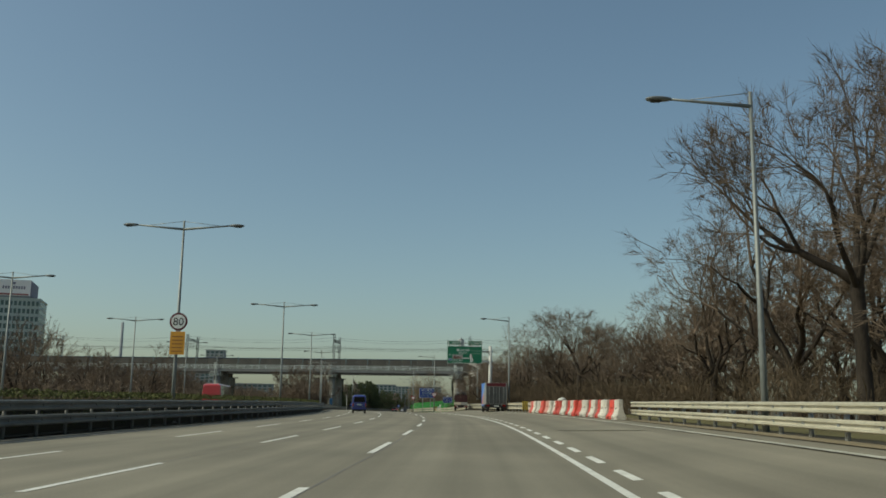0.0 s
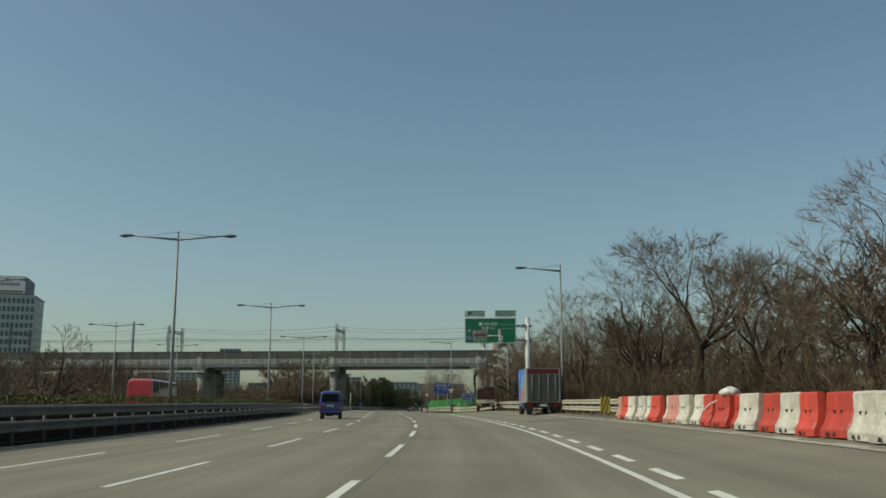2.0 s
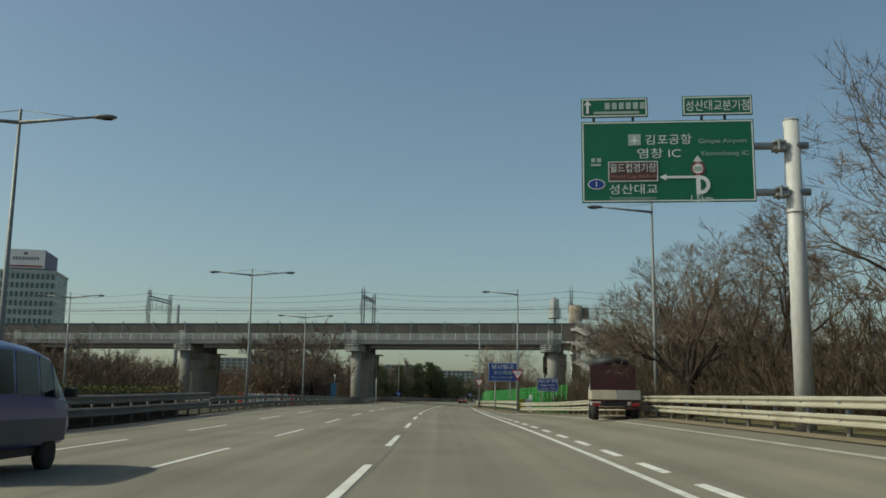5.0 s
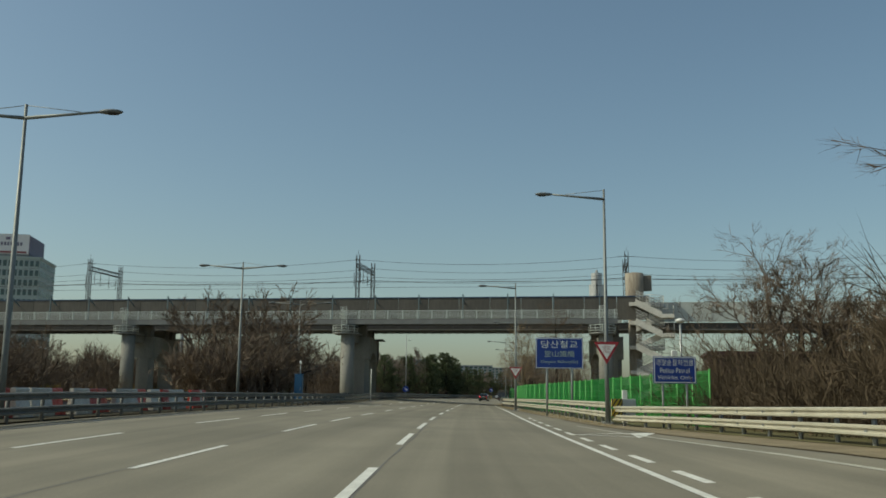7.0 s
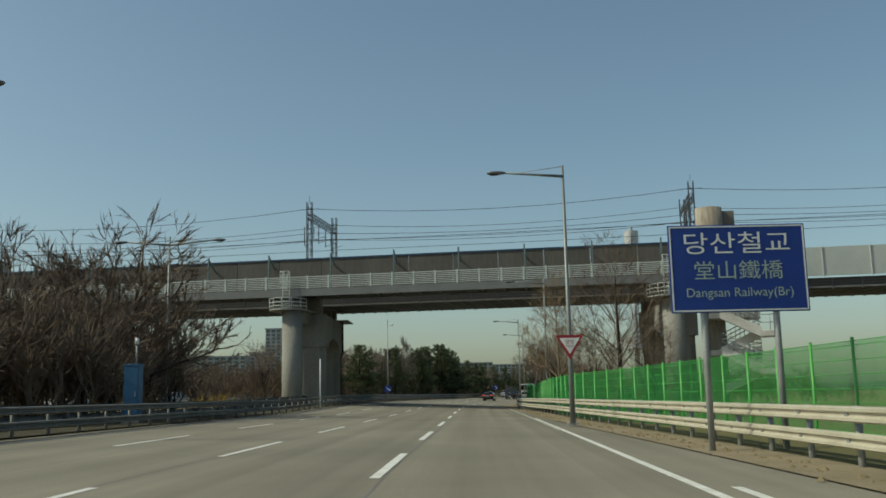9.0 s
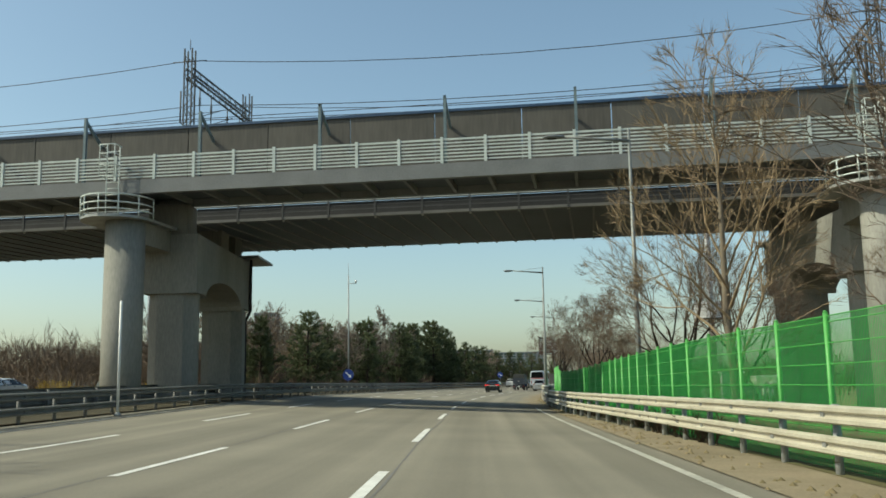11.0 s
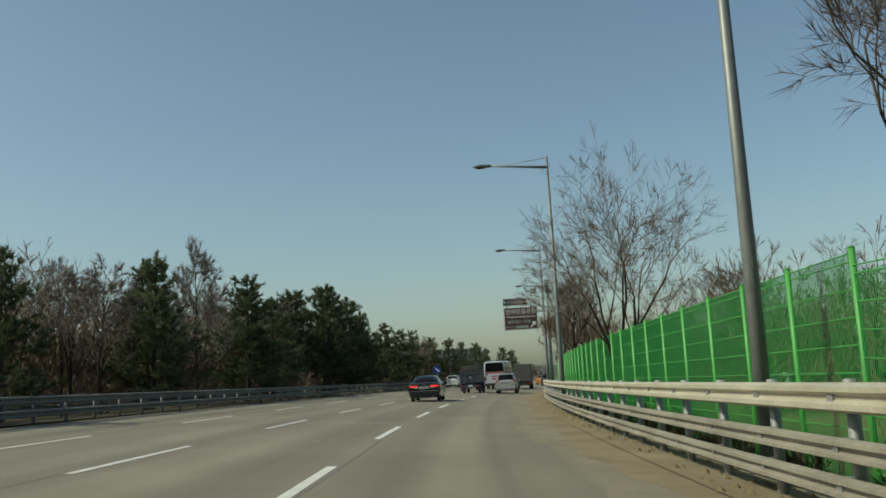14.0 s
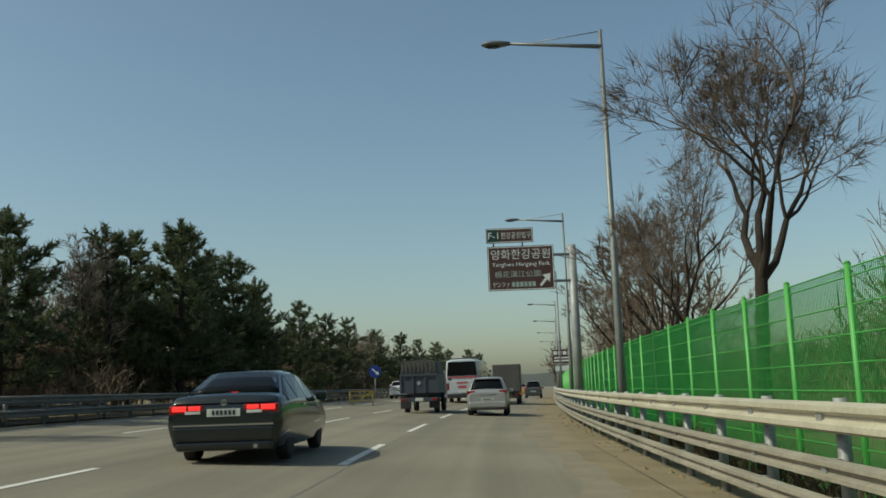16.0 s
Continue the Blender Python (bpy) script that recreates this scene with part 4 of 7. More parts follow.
fence_run(265, 420, lambda y: 6.2, lambda y: 0.0, "tall bright green wire mesh fence along the road")

# ---- signs ----
S_GREEN = mat("green_sign_sheet", (0.005, 0.13, 0.065), 0.45, (0.004, 0.105, 0.052), 1.5, 20)
S_BLUE = mat("blue_sign_sheet", (0.012, 0.045, 0.26), 0.45, (0.01, 0.035, 0.2), 1.5, 20)
S_BROWN = mat("brown_sign_sheet", (0.075, 0.032, 0.022), 0.45, (0.06, 0.026, 0.018), 1.5, 20)
S_RED = mat("red_sign_sheet", (0.30, 0.02, 0.03), 0.45, (0.24, 0.015, 0.025), 1.5, 20)
S_WHITE = mat("white_sign_sheet", (0.72, 0.74, 0.72), 0.45, (0.62, 0.64, 0.62), 2, 20)
S_ORANGE = mat("orange_sign_sheet", (0.62, 0.30, 0.03), 0.5, (0.5, 0.23, 0.02), 2, 20)
S_GREYT = mat("dim_sign_lettering", (0.38, 0.47, 0.42), 0.5)


def text(body, size, x, z, parent, material=None, width=None, y=-0.014, name="lettering"):
    """Lettering that faces -y, its middle at (x, z), its height size."""
    cu = bpy.data.curves.new("lettering", 'FONT')
    cu.body, cu.align_x, cu.align_y = body, 'CENTER', 'CENTER'
    ob = bpy.data.objects.new("lettering", cu)
    scene.collection.objects.link(ob)
    bpy.context.view_layer.update()
    me = bpy.data.meshes.new_from_object(ob.evaluated_get(bpy.context.evaluated_depsgraph_get()))
    bpy.data.objects.remove(ob)
    co = np.zeros(len(me.vertices) * 3)
    me.vertices.foreach_get("co", co)
    co = co.reshape(-1, 3)
    lo, hi = co.min(0), co.max(0)
    sc = size / max(hi[1] - lo[1], 1e-6)
    sx = (width / (hi[0] - lo[0])) if width else sc
    mid = (lo + hi) / 2
    out = np.stack([(co[:, 0] - mid[0]) * sx + x, np.full(len(co), y), (co[:, 1] - mid[1]) * sc + z], 1)
    me.vertices.foreach_set("co", out.ravel())
    me.materials.clear()
    me.materials.append(material or S_WHITE)
    me.update()
    t = new(name, me)
    t.parent = parent
    return t


def bars(rows, parent, material, y=-0.012, name="lettering_bar"):
    for x, z, w, h in rows:
        part(name, Geo().box(x - w / 2, y - 0.002, z - h / 2, x + w / 2, y + 0.002, z + h / 2), material, parent)


def plate(w, h, x, z, material, parent, border=S_WHITE, name="panel", b=0.03):
    p = part(name, Geo().box(x - w / 2, 0, z - h / 2, x + w / 2, 0.04, z + h / 2), material, parent, bevel=0.01)
    g = Geo()
    i = 0.025
    for x0, z0, x1, z1 in ((-w / 2 + i, h / 2 - i - b, w / 2 - i, h / 2 - i), (-w / 2 + i, -h / 2 + i, w / 2 - i, -h / 2 + i + b), (-w / 2 + i, -h / 2 + i, -w / 2 + i + b, h / 2 - i), (w / 2 - i - b, -h / 2 + i, w / 2 - i, h / 2 - i)):
        g.box(x + x0, -0.008, z + z0, x + x1, -0.003, z + z1)
    part("border", g, border, p)
    return p


# the green gantry sign
gs = thing("direction_sign", "large green overhead direction sign with white lettering on a cantilever pole", "road sign", m=pose(1.93, 110.0, rise(110), 0, 0, 1.5))
W, Z0, Z1 = 4.12, 5.8, 7.84
main = plate(W, Z1 - Z0, 0, (Z0 + Z1) / 2, S_GREEN, gs)
pl = plate(1.62, 0.5, -1.25, 8.19, S_GREEN, gs)
bars([(-1.25 + k * 0.17, 8.23, 0.12, 0.17) for k in range(-1, 5)] + [(-1.2, 8.06, 1.1, 0.06)], pl, S_GREYT)
g = Geo()
g.box(-1.93, -0.015, 8.05, -1.87, -0.01, 8.28)
g.add([(-2.0, -0.012, 8.26), (-1.8, -0.012, 8.26), (-1.9, -0.012, 8.38)], [(0, 1, 2)])
part("arrow", g, S_WHITE, pl)
pr = plate(1.67, 0.5, 1.22, 8.2, S_GREEN, gs)
text("성산대교분기점", 0.27, 1.22, 8.2, pr, width=1.5)
g = Geo()
for x in (-1.75, -0.8, 0.85, 1.4):
    g.box(x - 0.03, 0.045, 7.6, x + 0.03, 0.085, 8.15)
part("plate_brackets", g, STEEL_DARK, gs)
text("김포공항", 0.25, 0.03, 7.36, main, width=1.1)
text("염창 IC", 0.25, -0.2, 7.02, main, width=1.03)
text("Gimpo Airport", 0.14, 1.32, 7.29, main, S_GREYT, 1.15)
text("Yeomchang IC", 0.14, 1.35, 6.98, main, S_GREYT, 1.15)
g = Geo()
g.box(-0.93, -0.012, 7.22, -0.63, -0.008, 7.5)
part("airport_symbol_plate", g, S_GREYT, main)
g = Geo()
g.add([(-0.8, -0.016, 7.46), (-0.76, -0.016, 7.46), (-0.76, -0.016, 7.26), (-0.8, -0.016, 7.26), (-0.9, -0.016, 7.32), (-0.66, -0.016, 7.32), (-0.78, -0.016, 7.4)], [(0, 1, 2, 3), (4, 5, 6)])
part("airport_symbol", g, S_WHITE, main)
bars([(-1.78, 6.86, 0.1, 0.1), (-1.64, 6.86, 0.1, 0.1), (-1.72, 6.74, 0.24, 0.05)], main, S_GREYT)
br = part("brown_panel", Geo().box(-1.42, -0.014, 6.32, -0.24, -0.006, 6.82), S_BROWN, main)
g = Geo()
for x0, z0, x1, z1 in ((-1.42, 6.8, -0.24, 6.82), (-1.42, 6.32, -0.24, 6.34), (-1.42, 6.32, -1.4, 6.82), (-0.26, 6.32, -0.24, 6.82)):
    g.box(x0, -0.018, z0, x1, -0.014, z1)
part("border", g, S_WHITE, br)
text("월드컵경기장", 0.22, -0.83, 6.66, br, width=1.1, y=-0.018)
text("World Cup Stadium", 0.11, -0.83, 6.44, br, mat("dim_red_lettering", (0.45, 0.2, 0.17), 0.5), 1.1, y=-0.018)
text("성산대교", 0.24, -0.83, 6.13, main, width=1.15)
text("Seongsandaegyo", 0.12, -0.85, 5.9, main, S_GREYT, 1.1)
g = Geo()
g.add([(-1.71 + 0.21 * math.cos(a), -0.012, 6.26 + 0.13 * math.sin(a)) for a in [2 * math.pi * k / 20 for k in range(20)]], [tuple(range(20))])
part("route_shield_rim", g, S_WHITE, main)
g = Geo()
g.add([(-1.71 + 0.185 * math.cos(a), -0.015, 6.26 + 0.11 * math.sin(a)) for a in [2 * math.pi * k / 20 for k in range(20)]], [tuple(range(20))])
sh = part("route_shield", g, S_BLUE, main)
text("1", 0.15, -1.71, 6.26, sh, y=-0.018)
g = Geo()
g.box(0.66, -0.013, 5.98, 0.76, -0.009, 6.85)
g.box(-0.05, -0.0145, 6.385, 0.66, -0.0105, 6.445)
g.add([(-0.2, -0.013, 6.415), (-0.04, -0.013, 6.5), (-0.04, -0.013, 6.33)], [(0, 1, 2)])
g.add([(0.6, -0.013, 6.8), (0.82, -0.013, 6.8), (0.71, -0.013, 6.95)], [(0, 1, 2)])
rc = [(0.76 + r * math.cos(a), -0.0155, 6.22 + r * math.sin(a)) for r in (0.14, 0.23) for a in [math.pi * (k / 10 - 0.5) for k in range(11)]]
g.add(rc, [(k, k + 1, k + 12, k + 11) for k in range(10)])
part("route_arrow", g, S_WHITE, main)
g = Geo()
g.add([(0.71 + 0.16 * math.cos(a), -0.018, 6.62 + 0.16 * math.sin(a)) for a in [2 * math.pi * k / 24 for k in range(24)]], [tuple(range(24))])
disc = part("limit_disc", g, S_WHITE, main)
rc = [(0.71 + r * math.cos(a), -0.02, 6.62 + r * math.sin(a)) for r in (0.125, 0.16) for a in [2 * math.pi * k / 24 for k in range(24)]]
part("disc_ring", Geo().add(rc, [(k, (k + 1) % 24, 24 + (k + 1) % 24, 24 + k) for k in range(24)]), S_RED, disc)
bars([(0.71, 6.62, 0.2, 0.09)], disc, S_GREYT, y=-0.022)
text("1.5km", 0.16, 0.78, 5.88, main, width=0.5)
g = Geo()
g.tube([(3.0, 0.25, 0), (3.0, 0.25, 7.85)], [0.235, 0.185], 18)
g.tube([(3.0, 0.25, 7.85), (3.0, 0.25, 7.88)], [0.2, 0.17], 18)
g.tube([(3.0, 0.25, 5.55), (3.0, 0.25, 5.6)], 0.22, 18)
part("pole", g, mat("white_painted_pole", (0.6, 0.59, 0.56), 0.5, (0.42, 0.41, 0.38), 1.2, 14, 0.1, streak=(1, 1, 0.3)), gs)
for z in (7.2, 6.05):
    g = Geo()
    g.tube([(-1.7, 0.16, z), (3.35, 0.16, z)], 0.09, 10)
    part("cross_arm", g, GALV, gs)
    g = Geo()
    g.box(2.52, 0.02, z - 0.12, 2.82, 0.34, z - 0.05)
    g.box(2.52, 0.02, z + 0.05, 2.82, 0.34, z + 0.12)
    g.box(2.62, 0.0, z - 0.15, 2.68, 0.36, z + 0.15)
    part("clamp", g, GALV_DULL, gs, bevel=0.02)

# blue bridge-name sign
bs = thing("bridge_name_sign", "blue sign naming the railway bridge in white lettering on two posts", "road sign", m=pose(-6.37, 179.3, 0, 0, 0, 8))
p = plate(2.85, 1.83, 0, 3.63, S_BLUE, bs)
text("당산철교", 0.45, 0, 4.16, p, width=2.2)
text("堂山鐵橋", 0.39, 0, 3.59, p, S_GREYT, 1.83)
text("Dangsan Railway(Br)", 0.245, 0, 3.1, p, S_GREYT, 2.2)
for x in (-0.75, 0.75):
    part("post", Geo().tube([(x, 0.1, -0.5), (x, 0.1, 4.4)], 0.07, 10), GALV_DULL, bs)
# police vehicles sign
ps = thing("lane_use_sign", "blue sign for police patrol vehicles beside the guard rail", "road sign", m=pose(-1.68, 158.9, 0.1, 0, 0, 8))
p = plate(1.6, 1.0, 0, 1.95, S_BLUE, ps)
text("경찰순찰차전용", 0.24, 0, 2.23, p, width=1.4)
text("Police Patrol", 0.19, 0, 1.93, p, width=1.1)
text("Vehicles Only", 0.19, 0, 1.65, p, width=1.3)
for x in (-0.45, 0.45):
    part("post", Geo().tube([(x, 0.08, -0.5), (x, 0.08, 2.4)], 0.045, 8), GALV_DULL, ps)
part("warning_light", Geo().box(-0.1, -0.03, 2.46, 0.1, 0.1, 2.68), WHITE, ps, bevel=0.02)


def yield_sign(x, y, z, s=1.0):
    t = thing("yield_sign", "white yield triangle with dark red border on a lamp pole", "road sign", "yield signs", m=pose(x, y - 0.14, z, 0, 0, 5))
    w, h = 0.52 * s, 0.92 * s
    part("rim", Geo().prism([(-w, h), (0, 0), (w, h)], 0, 0.02), S_RED, t)
    part("face", Geo().prism([(-w * 0.72, h * 0.88), (0, h * 0.24), (w * 0.72, h * 0.88)], -0.004, 0), S_WHITE, t)
    text("양보", 0.17 * s, 0, h * 0.73, t, S_RED, y=-0.01)
    text("YIELD", 0.09 * s, 0, h * 0.56, t, S_RED, y=-0.01)
    part("bracket", Geo().box(-0.16, 0.02, h * 0.3, 0.16, 0.06, h * 0.4), GALV_DULL, t)
    return t


yield_sign(-4.1, 161.9, 2.35)
yield_sign(-10.0, 194.3, 2.35)

# speed limit
sp = thing("speed_limit_sign", "round speed limit sign above an orange plate on a pole", "road sign", m=pose(-10.4, 44.1, rise(44), 0, 0, 3))
for r, yy, mt, nm in ((0.42, 0.0, S_RED, "rim"), (0.33, -0.012, S_WHITE, "face")):
    part(nm, Geo().tube([(0, yy, 4.65), (0, yy + 0.02, 4.65)], r, 32, smooth=False), mt if nm == "face" else mat("dark_red_rim", (0.12, 0.02, 0.03), 0.5), sp)
text("80", 0.36, 0, 4.65, sp, BLACK, y=-0.02)
p = part("camera_plate", Geo().box(-0.34, 0, 3.12, 0.34, 0.03, 4.18), S_ORANGE, sp, "orange notice plate with faint lines")
bars([(0, 3.95 - 0.17 * k, 0.5, 0.05) for k in range(5)], p, mat("brown_lettering", (0.3, 0.13, 0.02), 0.5), y=-0.006)
part("bracket", Geo().box(-0.1, 0.02, 3.3, 0.1, 0.16, 4.8), GALV_DULL, sp)

# brown park sign
pk = thing("park_sign", "brown park direction sign with white lettering on a cantilever pole", "road sign", m=pose(-18.0, 331.0, 0, 0, 0, 0))
p = plate(2.75, 1.85, 0, 6.08, S_BROWN, pk)
text("양화한강공원", 0.42, 0, 6.66, p, width=2.45)
text("Yanghwa Hangang Park", 0.22, 0, 6.22, p, S_WHITE, 2.4)
text("楊花漢江公園", 0.27, -0.15, 5.83, p, S_GREYT, 1.9)
text("ヤンファ", 0.22, -0.85, 5.4, p, S_WHITE, 0.7)
bars([(0.0 + 0.17 * k, 5.4, 0.13, 0.2) for k in range(-2, 4)], p, S_GREYT)
g = Geo()
g.add([(1.0 + a, -0.012, 5.56 + b) for a, b in ((-0.26, -0.2), (-0.2, -0.28), (0.06, 0.0), (0.16, -0.1), (0.2, 0.26), (-0.14, 0.2), (-0.02, 0.08))], [(0, 1, 2, 3, 4, 5, 6)])
part("arrow", g, S_WHITE, p)
p = plate(1.95, 0.62, -0.42, 7.46, S_BROWN, pk)
q = part("gate_number_panel", Geo().box(-1.36, -0.012, 7.2, -0.85, -0.006, 7.72), mat("dark_green_panel", (0.01, 0.05, 0.04), 0.5), p)
text("F-1", 0.28, -1.1, 7.46, q, width=0.42, y=-0.016)
text("한강공원입구", 0.27, -0.15, 7.46, p, width=1.25)
g = Geo()
for x in (-1.1, 0.1):
    g.box(x - 0.03, 0, 6.95, x + 0.03, 0.04, 7.2)
part("plate_brackets", g, STEEL_DARK, pk)
part("pole", Geo().tube([(2.15, 0.2, -0.4), (2.15, 0.2, 7.0)], [0.2, 0.17], 14), GALV_DULL, pk)
for z in (6.6, 5.5):
    part("cross_arm", Geo().tube([(-1.0, 0.12, z), (2.35, 0.12, z)], 0.06, 8), GALV_DULL, pk)
# farther brown sign
p0 = road(372, 5.9)
pk2 = thing("park_sign", "small brown park sign with white plate below on a post", "road sign", m=pose(p0.x, p0.y, 0, 0, 0, -4))
p = plate(1.8, 1.3, 0, 3.6, S_BROWN, pk2)
bars([(-0.6 + 0.4 * k, 3.9, 0.3, 0.3) for k in range(4)] + [(0, 3.5, 1.4, 0.12), (0, 3.25, 1.4, 0.14)], p, S_WHITE)
plate(1.3, 0.45, 0, 2.6, S_WHITE, pk2, S_GREYT, "lower_panel")
part("post", Geo().tube([(0.95, 0.1, -0.4), (0.95, 0.1, 4.4)], 0.09, 10), GALV_DULL, pk2)

# pass-side sign and camera poles in the median
cm = thing("camera_pole", "slender grey pole with a small traffic camera on a side arm", "camera pole", "camera poles", m=pose(-34.35, 278.9, 0.3))
g = Geo()
g.tube([(0, 0, 0), (0, 0, 10.9)], [0.09, 0.05], 10)
part("pole", g, GALV_DULL, cm)
part("lightning_rod", Geo().tube([(0, 0, 10.9), (0, 0, 12.0)], 0.015, 5), GALV_DULL, cm)
arm_p = part("side_arm", Geo().tube([(0, 0, 10.15), (0.75, 0, 10.15)], 0.03, 6), GALV_DULL, cm)
g = Geo()
g.tube([(0.7, 0, 10.2), (0.7, 0, 10.45)], 0.09, 10)
part("camera_dome", g, WHITE, arm_p)
c2 = copy_thing(cm, pose(-43.7, 275.1, -0.5, 0, 0, 180))
ks = thing("keep_side_sign", "round blue keep-side sign with white arrow on the camera pole", "road sign", m=pose(-34.35, 278.78, 2.2))
part("disc", Geo().tube([(0, 0, 0), (0, 0.02, 0)], 0.5, 28, smooth=False), S_BLUE, ks)
g = Geo()
g.add([(-0.2, -0.006, 0.26), (-0.26, -0.006, 0.18), (0.1, -0.006, -0.12), (0.0, -0.006, -0.2), (0.3, -0.006, -0.26), (0.26, -0.006, 0.02), (0.16, -0.006, -0.04)], [(0, 1, 2, 3, 4, 5, 6)])
part("arrow", g, S_WHITE, ks)
ks2 = copy_thing(ks, pose(-28.0, 367.4, 2.8))
part("post", Geo().tube([(0, 0.08, -3.0), (0, 0.08, 0.5)], 0.04, 8), GALV_DULL, ks2)
t = thing("work_barricade", "yellow steel barricade standing in the median", "barricade", m=pose(-26.95, 349.2, 0.15))
g = Geo()
for x in (-0.7, 0.7):
    g.tube([(x, 0, 0), (x, 0, 1.1)], 0.035, 6)
for z in (0.25, 0.55, 0.85, 1.1):
    g.tube([(-0.7, 0, z), (0.7, 0, z)], 0.03, 6)
g.tube([(-0.7, 0, 0.25), (0.7, 0, 1.1)], 0.03, 6)
part("frame", g, HAZ_Y, t)

BLUE_BOX = mat("teal_blue_painted_steel", (0.03, 0.13, 0.26), 0.5, (0.022, 0.09, 0.18), 1.5, 14, 0.06)
t = thing("equipment_cabinet", "tall narrow blue steel equipment cabinet on the median", "cabinet", m=at(195.5, -12.1, 0.03))
part("body", Geo().box(-0.3, -0.25, 0.1, 0.3, 0.25, 2.25), BLUE_BOX, t, bevel=0.02)
part("plinth", Geo().box(-0.34, -0.29, 0.0, 0.34, 0.29, 0.1), CONCRETE, t)
part("cap", Geo().box(-0.33, -0.28, 2.25, 0.33, 0.28, 2.31), BLUE_BOX, t, bevel=0.015)
dr = part("door", Geo().box(-0.26, -0.265, 0.2, 0.26, -0.25, 2.15), BLUE_BOX, t, bevel=0.006)
part("handle", Geo().box(0.16, -0.285, 1.05, 0.2, -0.265, 1.25), GALV_DULL, dr)
part("mast", Geo().tube([(0.1, 0, 2.31), (0.1, 0, 3.1)], 0.04, 8), GALV_DULL, t)
part("beacon", Geo().tube([(0.1, 0, 3.1), (0.1, 0, 3.35)], [0.09, 0.07], 10), WHITE, t)
t = thing("marker_pole", "slim white pole standing in front of the bridge pier", "pole", m=at(226.0, -9.9, 0.0))
part("shaft", Geo().tube([(0, 0, 0), (0, 0, 3.6)], 0.045, 8), WHITE, t)
part("foot", Geo().tube([(0, 0, 0), (0, 0, 0.12)], [0.12, 0.08], 10), GALV_DULL, t)

# ---- white site cabin and hoarding behind the green fence ----
CABIN = mat("cream_cabin_panel", (0.6, 0.57, 0.49), 0.6, (0.45, 0.42, 0.35), 1.2, 15, 0.05, streak=(1, 1, 0.3))
t = thing("site_cabin", "cream site cabin with a small window behind the green fence", "cabin", m=pose(3.3, 292.0, -1.0, 0, 0, -4))
cab = part("body", Geo().box(0, 0, 0, 1.9, 4.4, 2.45), CABIN, t, bevel=0.02)
part("roof", Geo().box(-0.08, -0.08, 2.45, 1.98, 4.48, 2.6), mat("pale_roof_sheet", (0.66, 0.65, 0.6), 0.5, (0.5, 0.49, 0.45), 2, 15), t, bevel=0.02)
win = part("window", Geo().box(0.86, -0.03, 1.25, 1.2, 0.02, 1.95), STEEL_DARK, t)
part("window_bars", Geo().box(1.02, -0.045, 1.25, 1.05, -0.03, 1.95).box(0.86, -0.045, 1.58, 1.2, -0.03, 1.61), CABIN, win)
for k in range(9):
    part("side_rib", Geo().box(1.9, 0.2 + 0.47 * k, 0.1, 1.93, 0.34 + 0.47 * k, 2.4), CABIN, cab)
SHEET = mat("dark_green_sheet", (0.03, 0.06, 0.05), 0.6, (0.02, 0.04, 0.035), 1, 14)
t = thing("site_hoarding", "dark green sheet hoarding with a pale top edge behind the fence", "hoarding", m=pose(-1.4, 300.0, -1.3))
for k in range(7):
    part("panel", Geo().box(1.05 * k, 0.0, 0, 1.05 * k + 1.03, 0.05 + 0.01 * (k % 2), 2.5), SHEET, t)
part("top_rail", Geo().box(-0.03, -0.03, 2.5, 7.4, 0.09, 2.58), CABIN, t)


# ---- vehicles ----
def paint(name, col, rough=0.25, metal=0.0, dirt=0.8):
    m = mat(name, col, rough, tuple(c * dirt for c in col), 1.2, 18, 0.0, metal=metal)
    m.node_tree.nodes["Principled BSDF"].inputs["Coat Weight"].default_value = 0.4
    m.node_tree.nodes["Principled BSDF"].inputs["Coat Roughness"].default_value = 0.08
    return m


GLASS = mat("tinted_glass", (0.008, 0.009, 0.01), 0.1, (0.006, 0.007, 0.008), 1, 10, spec=0.3)
GLASS.node_tree.nodes["Principled BSDF"].inputs["IOR"].default_value = 1.35
TYRE = mat("tyre_rubber", (0.025, 0.024, 0.023), 0.85, (0.015, 0.015, 0.015), 4, 30)
RIM = mat("wheel_rim", (0.35, 0.35, 0.36), 0.4, (0.2, 0.2, 0.2), 4, 30, metal=0.7)
PLASTIC = mat("dark_bumper_plastic", (0.025, 0.025, 0.027), 0.6, (0.018, 0.018, 0.02), 3, 30)
TAIL = mat("tail_lamp_red", (0.28, 0.012, 0.012), 0.2, (0.2, 0.01, 0.01), 5, 30)
TAIL_LIT = glow("lit_brake_lamp", (1.0, 0.03, 0.03), 0.75)
AMBER = mat("amber_lamp", (0.6, 0.2, 0.02), 0.25)
CLEAR = mat("clear_lamp", (0.7, 0.68, 0.65), 0.2)
PLATE = mat("number_plate", (0.62, 0.63, 0.58), 0.5, (0.5, 0.52, 0.47), 5, 30)
CHROME = mat("chrome", (0.7, 0.7, 0.7), 0.15, (0.55, 0.55, 0.55), 5, 30, metal=1.0)


